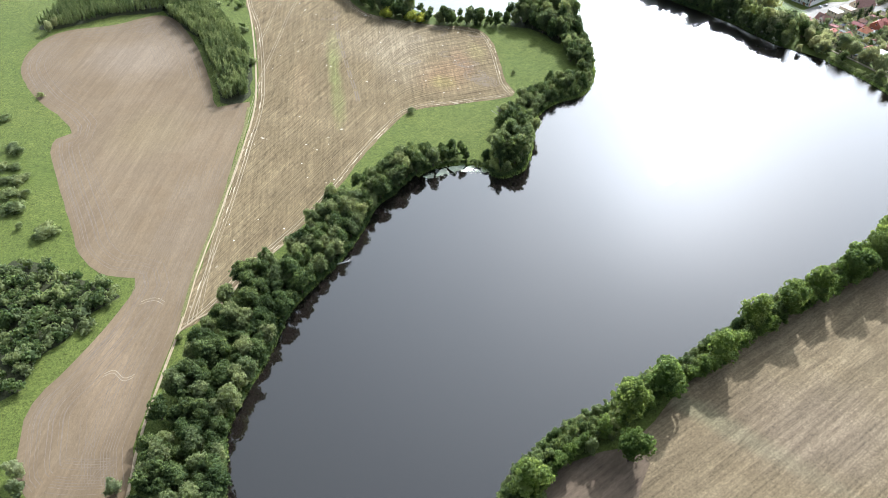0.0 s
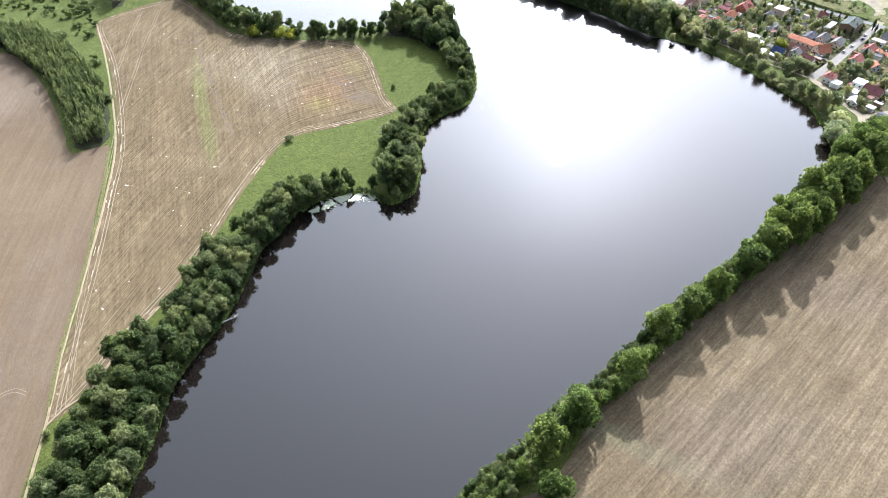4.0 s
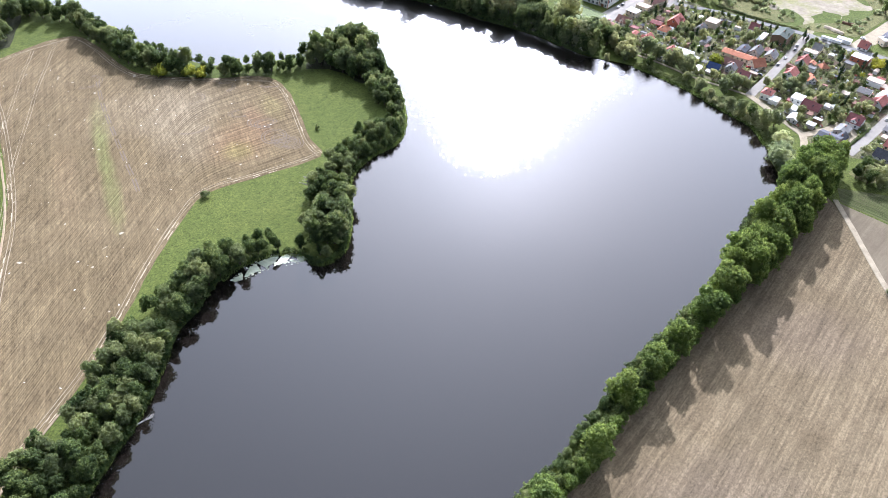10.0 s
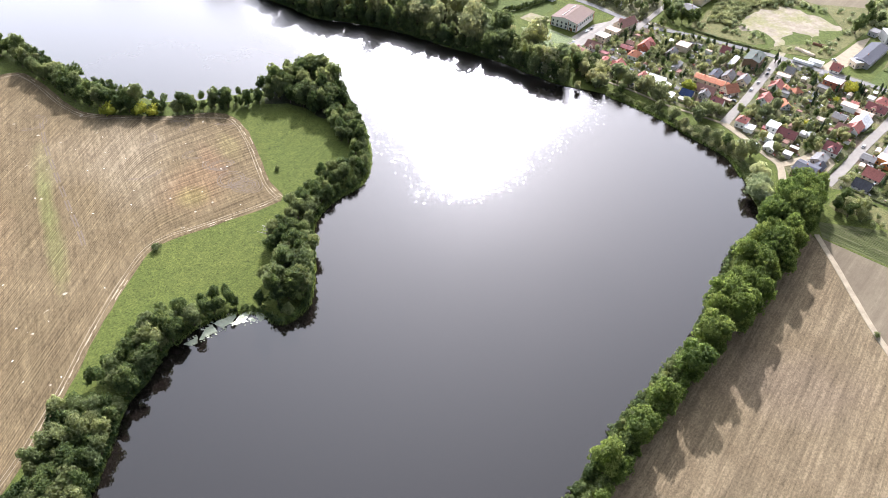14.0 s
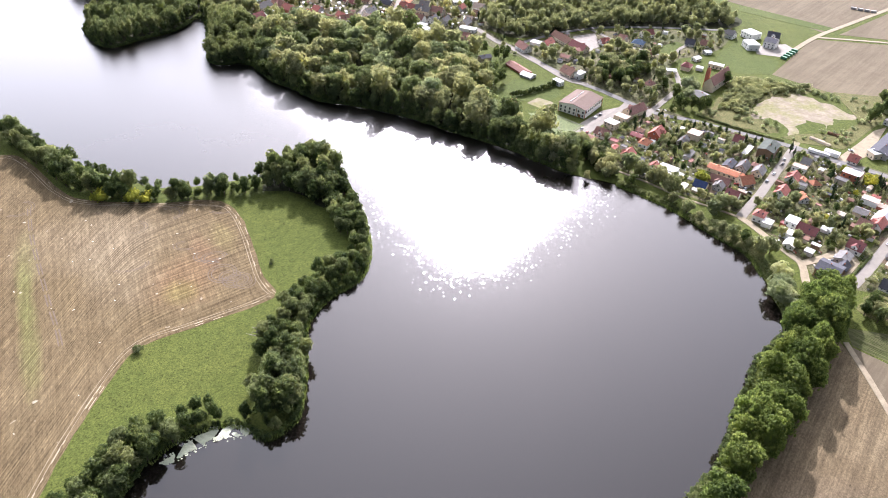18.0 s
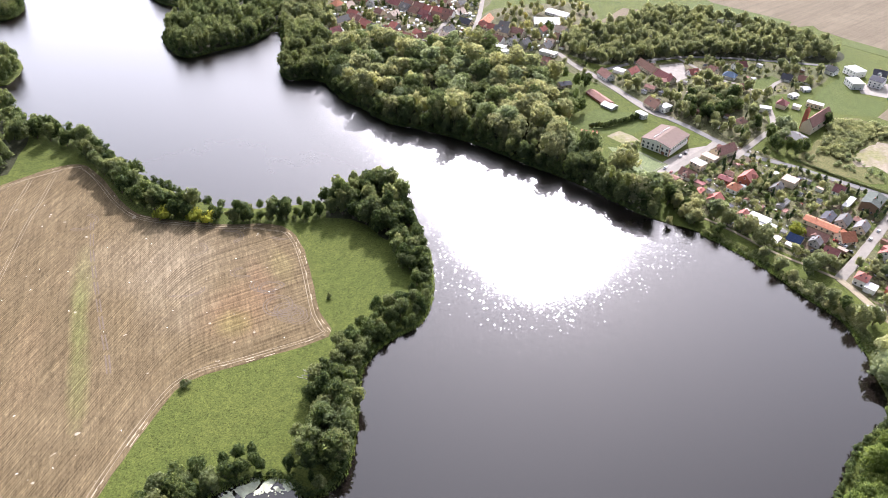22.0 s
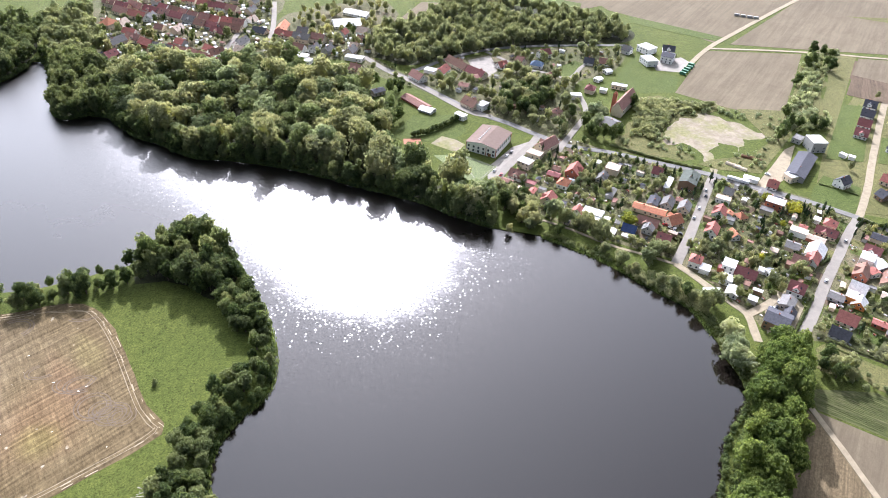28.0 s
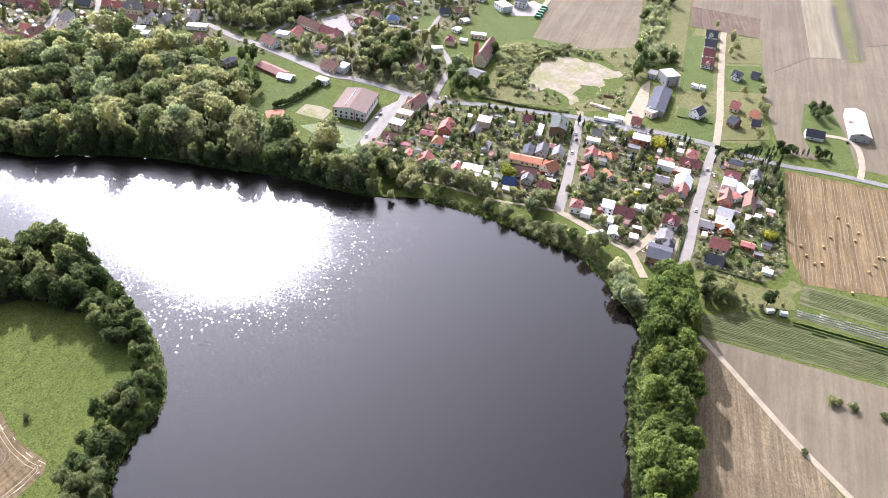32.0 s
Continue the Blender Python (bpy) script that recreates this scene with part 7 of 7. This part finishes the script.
def church(x, y, turn, length, width, high, tower_at):
    root = tagged(new("church"), "old brick church with a red roof and slender tower", "church")
    root.matrix_world = pose(x, y, LAND, 0, 0, turn)
    FOOTPRINTS.append((x, y, 12))
    hx, hy, eaves = length / 2, width / 2, high * 0.55
    bm = bmesh.new()
    block(bm, -hx, hx, -hy, hy, -0.5, eaves)
    for s in (-1, 1):
        o = [bm.verts.new(p) for p in ((s * hx, -hy, eaves), (s * hx, hy, eaves), (s * hx, 0, high))]
        i_ = [bm.verts.new((v.co.x - s * 0.4, v.co.y, v.co.z)) for v in o]
        bm.faces.new(o)
        bm.faces.new(i_[::-1])
        for k in range(3):
            bm.faces.new((o[k], o[(k + 1) % 3], i_[(k + 1) % 3], i_[k]))
    walls = part("wall", bm, WALLS["cream"], root)
    bm = bmesh.new()
    for s in (-1, 1):
        a, b = (-hx - 0.4, s * (hy + 0.5), eaves - 0.5), (hx + 0.4, s * (hy + 0.5), eaves - 0.5)
        c, d = (hx + 0.4, 0, high), (-hx - 0.4, 0, high)
        slab(bm, *((a, b, c, d) if s < 0 else (b, a, d, c)), 0.25)
    part("roof", bm, ROOFS["rust"], root)
    bm = bmesh.new()
    tx = tower_at * hx
    block(bm, tx - 1.6, tx + 1.6, hy - 0.5, hy + 2.7, -0.5, high + 4)
    bmesh.ops.create_cone(bm, cap_ends=True, segments=4, radius1=2.4, radius2=0.1, depth=2.5, matrix=Matrix.Translation((tx, hy + 1.1, high + 5.2)) @ Matrix.Rotation(0.785, 4, "Z"))
    part("tower", bm, WALLS["brick"], root, "slender brick tower")
    for s in (-1, 1):
        for k in range(4):
            window(walls, -hx + (k + 0.5) * length / 4, s * (hy + 0.04), eaves * 0.55, 0, 1.5)
    return root


church(477.0, 667.3, 32, 37.5, 9.5, 13.5, -0.6)


# ---- cars, trailers, bales, pool, hedges ----
def car(x, y, turn, paint):
    root = tagged(new("car"), "small %s car parked on the street" % ("white", "red", "black", "silver")[paint], "car", "parked cars")
    bm = bmesh.new()
    block(bm, -2.1, 2.1, -0.85, 0.85, 0.3, 0.85)
    bmesh.ops.bevel(bm, geom=bm.edges[:], offset=0.12, segments=2, affect="EDGES")
    part("body", bm, CARS[paint], root)
    bm = bmesh.new()
    lo = [bm.verts.new(p) for p in ((-1.6, -0.78, 0.85), (1.0, -0.78, 0.85), (1.0, 0.78, 0.85), (-1.6, 0.78, 0.85))]
    hi = [bm.verts.new(p) for p in ((-1.1, -0.62, 1.4), (0.4, -0.62, 1.4), (0.4, 0.62, 1.4), (-1.1, 0.62, 1.4))]
    bm.faces.new(lo[::-1])
    for k in range(4):
        bm.faces.new((lo[k], lo[(k + 1) % 4], hi[(k + 1) % 4], hi[k]))
    part("window_glass", bm, PANE, root)
    bm = bmesh.new()
    block(bm, -1.12, 0.42, -0.64, 0.64, 1.4, 1.46)
    part("roof", bm, CARS[paint], root)
    for sx in (-1.3, 1.3):
        for sy in (-0.8, 0.8):
            bm = bmesh.new()
            bmesh.ops.create_cone(bm, cap_ends=True, segments=12, radius1=0.33, radius2=0.33, depth=0.22, matrix=Matrix.Translation((sx, sy, 0.33)) @ Matrix.Rotation(1.5708, 4, "X"))
            part("wheel", bm, TYRE, root)
    root.matrix_world = pose(x, y, LAND + 0.27, 0, 0, turn)
    FOOTPRINTS.append((x, y, 3))
    return root


def trailer(x, y, turn, length):
    root = tagged(new("trailer"), "long white box trailer parked by the lane", "trailer")
    bm = bmesh.new()
    block(bm, -length / 2, length / 2, -1.2, 1.2, 0.7, 3.0)
    bmesh.ops.bevel(bm, geom=bm.edges[:], offset=0.1, segments=1, affect="EDGES")
    part("body", bm, CARS[0], root)
    for sx in (-0.35, -0.25, 0.3):
        for sy in (-1.0, 1.0):
            bm = bmesh.new()
            bmesh.ops.create_cone(bm, cap_ends=True, segments=12, radius1=0.45, radius2=0.45, depth=0.3, matrix=Matrix.Translation((sx * length, sy, 0.45)) @ Matrix.Rotation(1.5708, 4, "X"))
            part("wheel", bm, TYRE, root)
    root.matrix_world = pose(x, y, LAND + 0.22, 0, 0, turn)
    FOOTPRINTS.append((x, y, 5))
    return root


def bale(x, y, turn):
    bm = bmesh.new()
    bmesh.ops.create_cone(bm, cap_ends=True, segments=18, radius1=0.85, radius2=0.85, depth=1.4, matrix=Matrix.Translation((0, 0, 0.83)) @ Matrix.Rotation(1.5708, 4, "X"))
    bmesh.ops.bevel(bm, geom=bm.edges[:], offset=0.08, segments=1, affect="EDGES")
    for v in bm.verts:
        v.co += Vector((noise.noise(v.co * 3), noise.noise(v.co * 3 + Vector((5, 0, 0))), 0)) * 0.06
    ob = part("straw_bale", bm, BALE, None)
    ob.matrix_world = pose(x, y, LAND + 0.05, 0, 0, turn)
    return tagged(ob, "round golden straw bale on the stubble", "bale", "bales on the field")


def hedge(line, width, tall, seed):
    """A clipped or overgrown hedge: uneven cores covered with small leaf sprays."""
    rng = np.random.default_rng(seed)
    base, tris = ICO1
    vs, fs, n = [], [], 0
    for p, d in along(line, max(0.7, width * 0.35)):
        grow = rng.uniform(0.75, 1.15)
        c = np.array((p.x + rng.normal(0, 0.12 * width), p.y + rng.normal(0, 0.12 * width), LAND + tall * 0.45 * grow))
        size = np.array((width * 0.5, width * 0.5, tall * 0.5 * grow)) * rng.uniform(0.85, 1.1)
        vs.append(c + base * (0.75 + 0.3 * rng.random(len(base)))[:, None] * size)
        fs.extend((tris + n).tolist())
        n += len(base)
        m = 34
        q = rng.normal(size=(m, 3))
        q /= np.linalg.norm(q, axis=1)[:, None]
        q[:, 2] = np.abs(q[:, 2]) - 0.25
        leaf = 0.16 + 0.05 * tall
        u = np.cross(q, rng.normal(size=(m, 3)))
        u *= leaf / np.linalg.norm(u, axis=1)[:, None]
        w = np.cross(q, u)
        at = c + q * size * rng.uniform(0.9, 1.2, (m, 1))
        vs.append(np.stack([at + u, at + w, at - u, at - w], 1).reshape(-1, 3))
        fs.extend((n + np.arange(m * 4).reshape(m, 4)).tolist())
        n += m * 4
    me = bpy.data.meshes.new("hedge")
    me.from_pydata(np.concatenate(vs).tolist(), [], fs)
    me.materials.append(LEAF_DARK if tall > 3 else LEAF_YOUNG)
    ob = tagged(new("hedge", me), "dense dark green garden hedge" if tall < 3 else "tall dark overgrown hedge at the garden edge", "hedge", "garden hedges")
    FOOTPRINTS.extend((x, y, 1.5) for x, y in rounded(line, False, 4.0))
    return ob


car(449.0, 532.5, 35, 3)
car(443.2, 526.6, 35, 2)
car(426.7, 515.9, 35, 0)
car(414.4, 507.9, 35, 3)
car(389.2, 509.2, 125, 1)
car(390.5, 505.0, 125, 0)
car(391.8, 502.4, 30, 0)
car(391.3, 497.0, 125, 2)
car(335.3, 632.5, 40, 0)
car(341.8, 636.4, 40, 2)
car(316.7, 609.9, 40, 1)
car(314.9, 616.6, 40, 3)
car(393.9, 414.0, 30, 2)
car(391.2, 414.5, 120, 3)
car(399.6, 417.5, 30, 0)
car(623.8, 403.9, 20, 2)
car(444.0, 419.6, 27, 0)
car(493.9, 444.7, 27, 3)
car(366.3, 501.7, 35, 2)
car(512.3, 531.8, 120, 0)
trailer(366.9, 441.3, -25, 11)
trailer(481.8, 533.2, -55, 16)
trailer(396.5, 335.5, -30, 4.5)
trailer(401, 329.5, -50, 4)
bale(469.1, 357.1, 0)
bale(463.1, 349.8, 37)
bale(459.8, 342.3, 74)
bale(464.3, 339.8, 111)
bale(480.9, 347.5, 148)
bale(494.4, 350.0, 5)
bale(519.8, 358.1, 42)
bale(517.4, 350.0, 79)
bale(504.5, 338.1, 116)
bale(514.5, 341.1, 153)
bale(491.0, 318.5, 10)
bale(500.7, 320.9, 47)
bale(502.4, 318.4, 84)
bale(453.5, 314.5, 121)
bale(481.1, 317.7, 158)
bale(525.8, 314.3, 15)
hedge([(424, 617), (440, 593), (455, 573), (469, 559)], 2.5, 2.2, 200)
hedge([(384, 392), (408, 404), (425, 413)], 1.6, 1.6, 201)
hedge([(539, 420), (500, 392), (467, 370), (442, 353)], 3.6, 2.8, 202)
hedge([(433, 448), (442, 434), (451, 433)], 4, 3, 203)
hedge([(400, 383), (409, 365), (417, 352)], 1.4, 1.4, 205)
hedge([(429, 382), (433, 365), (440, 355)], 1.8, 1.8, 206)
hedge([(448, 433), (461, 434), (468, 437)], 2, 2, 207)
hedge([(525, 460), (534, 446), (557, 439)], 2.5, 3.5, 208)
hedge([(279, 690), (293, 689), (312, 695), (329, 702)], 4, 6, 209)
hedge([(540, 506), (548, 495), (555, 482)], 1.2, 1.2, 210)
hedge([(338, 582), (341, 571), (342, 566)], 1.5, 1.8, 211)
hedge([(387, 492), (374, 483)], 1.2, 1.3, 212)
hedge([(372, 441), (373, 435), (372, 429)], 1.2, 1.4, 213)
hedge([(396, 380), (404, 362)], 1.2, 1.2, 214)
pool = tagged(new("garden_pool"), "round blue garden pool on a lawn", "pool")
for label, r, z0, z1, mat in (("rim", 2.3, -0.1, 1.1, FRAME), ("pool_surface", 2.1, 1.0, 1.13, POOL)):
    pbm = bmesh.new()
    bmesh.ops.create_cone(pbm, cap_ends=True, segments=28, radius1=r, radius2=r, depth=z1 - z0, matrix=Matrix.Translation((0, 0, (z0 + z1) / 2)))
    part(label, pbm, mat, pool)
pool.matrix_world = pose(349.2, 590.8, LAND)
FOOTPRINTS.append((349.2, 590.8, 3))
for x, y in [(411.5, 434.6), (401.1, 472.2), (394.6, 476.6), (400.0, 465.1), (376.4, 556.7), (335.9, 520.0), (331.7, 526.7), (340.7, 516.8), (369.7, 481.8), (368.8, 486.2), (387.0, 440.5), (325.6, 594.4), (283.5, 543.8), (298.0, 541.6), (307.8, 545.2), (379.3, 445.7), (378.4, 431.0), (352.1, 501.3)]:
    plant("mid", x, y, random.uniform(0.45, 0.65), group="garden trees")
for x, y in [(431.1, 535.1), (440.2, 540.8), (422.6, 531.1), (460.5, 540.8), (432.8, 529.2), (458.9, 534.7), (433.3, 561.3), (438.9, 557.7), (503.4, 446.0), (504.8, 440.7), (535.2, 438.8), (537.2, 432.8), (530.3, 423.8), (525.9, 417.8), (536.7, 415.1), (364.1, 626.0), (490.5, 475.5), (492.6, 480.7), (487.6, 481.2), (506.4, 471.7)]:
    plant("needle", x, y, random.uniform(0.7, 1.0), group="garden trees")
belt(["dark", "needle", "small"], [(554, 430), (568, 420), (575, 412), (587, 397)], (0, 4), 4.2, (0.45, 0.6), group="roadside trees")
belt(["needle", "needle", "small"], [(539, 421), (500, 393), (467, 371)], (2.5,), 7.0, (0.55, 0.9), 0.2, group="garden edge trees")
belt(["small"], [(352, 568), (365, 578), (377, 586), (393, 596)], (0,), 5.0, (0.9, 1.05), group="round avenue trees")
belt(["small"], [(353, 562), (365, 571), (376, 577), (391, 587)], (0,), 5.0, (0.9, 1.05), group="round avenue trees")


for x, y in VILLA_TREES:
    plant("ash", x, y, random.uniform(0.5, 0.75), group="trees behind the villa")


# ---- graveyard, containers, timber ----
def gravestone(x, y, turn, w, h, mat):
    root = tagged(new("gravestone"), "pale upright gravestone on a plinth", "gravestone", "graves under the trees")
    bm = bmesh.new()
    block(bm, -w / 2, w / 2, -0.1, 0.1, 0.1, h)
    bmesh.ops.bevel(bm, geom=[e for e in bm.edges if all(v.co.z > h - 0.01 for v in e.verts)], offset=0.05, segments=1, affect="EDGES")
    part("headstone", bm, mat, root)
    bm = bmesh.new()
    block(bm, -w / 2 - 0.15, w / 2 + 0.15, -0.25, 1.7, -0.1, 0.22)
    part("plinth", bm, WALLS["grey"], root)
    root.matrix_world = pose(x, y, LAND + 0.05, 0, 0, turn)


grave_rng = random.Random(14)
for area, gap in ((CEMETERY, 0.3), (CEMETERY_BACK, 0.45)):
    sheet("graveyard", jittered(rounded(area, True, 5.0), 1.5), LAND + 0.03, PAVING, (), "pale gravel ground of the graveyard", "graveyard", depth=0.04)
    for x, y in spots_in(area, 3.2, 15, gap):
        gravestone(x, y, 30 + grave_rng.uniform(-4, 4), grave_rng.uniform(0.7, 1.3), grave_rng.uniform(0.9, 1.6), grave_rng.choice((WALLS["white"], WALLS["grey"], WALLS["white"])))


def container(x, y, turn, mat, label):
    root = tagged(new("container"), label, "container", "containers by the farm road")
    bm = bmesh.new()
    block(bm, -3.0, 3.0, -1.2, 1.2, -0.1, 2.6)
    part("body", bm, mat, root)
    for k in range(11):
        bm = bmesh.new()
        block(bm, -2.8 + k * 0.55, -2.6 + k * 0.55, -1.26, -1.2, 0.3, 2.5)
        part("rib", bm, mat, root)
    for s_ in (-0.62, 0.62):
        bm = bmesh.new()
        block(bm, 3.0, 3.05, s_ - 0.55, s_ + 0.55, 0.25, 2.5)
        part("door", bm, mat, root)
    root.matrix_world = pose(x, y, LAND, 0, 0, turn)


GREEN_PAINT = plain_material("green_paint", (0.05, 0.16, 0.09), 0.6, 0.15, 1.0)
for x, y in ((584, 708), (590, 711.5), (596, 715), (602, 718), (608, 722)):
    container(x, y, 118, GREEN_PAINT, "green steel container beside the bare field")
for k in range(4):
    container(771 + k * 5.2, 821 - k * 5.2, -45, WALLS["grey"], "grey steel container at the field edge")


def log_pile(x, y, turn, length, mat, label):
    root = tagged(new("log_pile"), label, "timber", "timber by the lot")
    for row in range(3):
        for k in range(6 - row):
            bm = bmesh.new()
            bmesh.ops.create_cone(bm, cap_ends=True, segments=8, radius1=0.3, radius2=0.26, depth=length, matrix=Matrix.Translation((0, (k - (5 - row) / 2) * 0.62, 0.3 + row * 0.52)) @ Matrix.Rotation(1.5708, 4, "Y"))
            part("log", bm, mat, root)
    root.matrix_world = pose(x, y, LAND + 0.15, 0, 0, turn)


log_pile(518, 558, -50, 10, DOOR, "brown stacked tree trunks at the edge of the lot")
log_pile(522, 552, -50, 8, DOOR, "brown stacked tree trunks at the edge of the lot")
log_pile(497, 553, -62, 12, WALLS["cream"], "pale stacked timber at the edge of the lot")
log_pile(499, 547, -62, 10, WALLS["cream"], "pale stacked timber at the edge of the lot")


# ---- small sheds among the gardens ----
shed_rng = random.Random(77)


def clear_of_houses(x, y, r):
    return not any((x - a) ** 2 + (y - b) ** 2 < (c + r) ** 2 for a, b, c in FOOTPRINTS) and not any(
        (x - a) ** 2 + (y - b) ** 2 < (w * 0.5 + r + 1.5) ** 2 for line, w in ROAD_LINES for a, b in line)


for area, step, seed in ((GARDENS, 14.0, 81), (UPPER_GARDENS, 24.0, 82), (OLD_TOWN, 22.0, 83)):
    for x, y in spots_in(area, step, seed, 0.25):
        if clear_of_houses(x, y, 2.2) and not inside(x, y, LAKE):
            house(round(x, 1), round(y, 1), shed_rng.choice((31.0, 121.0)), shed_rng.uniform(3, 6), shed_rng.uniform(2.4, 3.6), shed_rng.uniform(2.4, 3.0),
                  shed_rng.choice(("white", "grey", "grey", "rust", "tan", "brown", "dark")), shed_rng.choice(("white", "grey", "brown", "cream")), shed_rng.choice("gf"))


town_rng = random.Random(91)
# terraces along the old streets
for row in TERRACES:
    for p, d in along(row, 13.0):
        if clear_of_houses(p.x, p.y, -3.0) and not inside(p.x, p.y, LAKE):
            house(round(p.x, 1), round(p.y, 1), round(math.degrees(math.atan2(d.y, d.x)), 1), town_rng.uniform(11.5, 12.9), town_rng.uniform(9, 10.5), town_rng.uniform(7.5, 9.5),
                  town_rng.choice(("rust", "maroon", "rust", "brown", "red")), town_rng.choice(("cream", "white", "grey")), "g", True)
for x, y in spots_in(OLD_TOWN, 19.0, 92, 0.1):
    if clear_of_houses(x, y, 5.0) and not inside(x, y, LAKE):
        house(round(x, 1), round(y, 1), town_rng.choice((40.0, 130.0)) + town_rng.uniform(-8, 8), town_rng.uniform(9, 15), town_rng.uniform(7.5, 10), town_rng.uniform(6, 9),
              town_rng.choice(("rust", "maroon", "brown", "grey", "red", "tan")), town_rng.choice(("cream", "white", "grey")), "g", True)


# ---- village greenery ----
def free(x, y, r=1.0):
    if any((x - a) ** 2 + (y - b) ** 2 < (c + r) ** 2 for a, b, c in FOOTPRINTS):
        return False
    for line, w in ROAD_LINES:
        if any((x - a) ** 2 + (y - b) ** 2 < (w * 0.5 + r + 1.5) ** 2 for a, b in line):
            return False
    return not any(inside(x, y, p) for p in OPEN_PLOTS + [LAKE])


for x, y in spots_in(GARDENS, 8.0, 61, 0.18):
    if free(x, y, 1.5):
        plant(random.choice(("small", "small", "small", "small", "bush", "needle")) if random.random() < 0.97 else "yellow", x, y, random.uniform(0.5, 1.15), group="garden trees")
for x, y in spots_in(OLD_TOWN, 13.0, 63, 0.25):
    if free(x, y, 1.5):
        plant(random.choice(("small", "mid", "needle")), x, y, random.uniform(0.6, 0.95), group="town trees")
grove(["mid", "dark"], CHURCH_TREES, 8.5, (0.7, 1.05), group="churchyard trees")
for k, poly in enumerate((GARDENS, UPPER_GARDENS, OLD_TOWN)):
    joined("garden_shrubs", FAR_BUSH, [s for s in spots_in(poly, 4.6 if k == 0 else 8.0, 65 + k, 0.35) if free(*s, 0.3)], LEAF_MID, "low green garden shrubs between the houses", "shrubs", (0.2, 0.75), 70 + k)
for x, y in spots_in(UPPER_GARDENS, 14.0, 68, 0.2):
    if free(x, y, 1.5):
        plant(random.choice(("small", "mid", "small", "needle")), x, y, random.uniform(0.6, 0.95), group="garden trees")

for keys, spots, size in (("mid", BIG_GARDEN_TREES, (0.5, 0.7)), ("dark", CHURCH_DARK, (0.75, 0.95)), ("pale", CHURCH_PALE, (0.9, 1.1)), ("needle", SPRUCES, (0.8, 1.2)),
                          ("mid", SHORE_BIG, (0.8, 1.1)), ("dark", FIELD_CLUMP, (0.75, 1.0))):
    for x, y in spots:
        if not any(inside(x + dx, y + dy, LAKE) for dx, dy in ((0, 0), (2, 0), (-2, 0), (0, 2), (0, -2))):
            plant(keys, x, y, random.uniform(*size), group="village trees")
for k, (poly, step, gap) in enumerate(((UPPER_GARDENS, 10.0, 0.45), (OLD_TOWN, 12.0, 0.4), (TOWN_EDGE, 10.0, 0.3), (ROADSIDE, 9.0, 0.1), (ESTATE, 15.0, 0.5))):
    joined("town_trees", (FAR_MID, FAR_DARK)[k % 2], [s for s in spots_in(poly, step, 85 + k, gap) if free(*s, 2.5)], (LEAF_MID, LEAF_DARK)[k % 2],
           "rounded green trees between the houses", "trees", (0.3, 0.65) if k != 3 else (0.5, 0.85), 90 + k)
joined("scrub", FAR_BUSH, spots_in(FIELD_STRIP, 5.0, 75, 0.2), LEAF_PALE, "loose pale scrub on a dry strip between fields", "scrub", (0.5, 1.3), 76)
joined("scrub", FAR_BUSH, [s for s in spots_in(LOT_EDGE, 4.0, 77, 0.62) if free(*s, 0.3) and not inside(*s, LOT_SAND)], LEAF_PALE, "scattered weeds and bushes round the sandy lot", "scrub", (0.15, 0.9), 78)

joined("town_trees", FAR_DARK, [s for s in spots_in(GARDENS, 9.0, 101, 0.3) if free(*s, 2.0)], LEAF_DARK, "dark rounded trees between the garden houses", "trees", (0.2, 0.42), 102)
grove(["mid", "dark", "mid"], SHORE_GROVE, 7.5, (0.75, 1.0), group="village shore trees")
hedge_rng = random.Random(33)
for x, y in spots_in(GARDENS, 17.0, 34, 0.1):
    turn, length = radians(hedge_rng.choice((31, 121))), hedge_rng.uniform(8, 17)
    dx, dy = math.cos(turn) * length / 2, math.sin(turn) * length / 2
    if all(free(x + dx * f, y + dy * f, 0.2) for f in (-1, -0.5, 0, 0.5, 1)):
        hedge([(round(x - dx, 1), round(y - dy, 1)), (round(x, 1), round(y, 1)), (round(x + dx, 1), round(y + dy, 1))], 1.1, hedge_rng.uniform(1.2, 2.0), 300 + int(x) % 97)
for k, line in enumerate(PITCH_LINES):
    strip("pitch_line", line, 0.12, LAND + 0.36, PAVING, "white painted line on the sports pitch", "marking", 0.05, height=0.02)

# pale furniture, pots, tarps and boxes left about in the gardens
clutter_rng = random.Random(55)
for paint, share, words in ((FRAME, 0.82, "white garden tables, tubs and sheets left outdoors"), (WALLS["grey"], 0.6, "grey garden boxes and stacked timber"), (WALLS["brick"], 0.8, "reddish pots and brick stacks in gardens")):
    bm = bmesh.new()
    for x, y in spots_in(GARDENS, 6.5, 56 + int(share * 10), share):
        if free(x, y, 0.4):
            w, l, h = clutter_rng.uniform(0.25, 0.6), clutter_rng.uniform(0.35, 1.2), clutter_rng.uniform(0.4, 1.3)
            block(bm, x - w, x + w, y - l, y + l, LAND - 0.05, LAND + h)
    tagged(part("garden_clutter", bm, paint, None), words, "clutter", "", "stuff")

bm = bmesh.new()
for x, y in spots_in(OLD_TOWN, 8.0, 59, 0.45):
    if free(x, y, 0.6):
        w, l, h = clutter_rng.uniform(0.6, 2.2), clutter_rng.uniform(0.8, 2.6), clutter_rng.uniform(0.6, 2.4)
        block(bm, x - w, x + w, y - l, y + l, LAND - 0.05, LAND + h)
tagged(part("courtyard_clutter", bm, FRAME, None), "pale sheets, lean-tos and tubs in the town courtyards", "clutter", "", "stuff")

# ---- the first of each repeated tree goes ----
for kinds in KINDS.values():
    for root in kinds:
        for o in (*root.children_recursive, root):
            bpy.data.objects.remove(o)
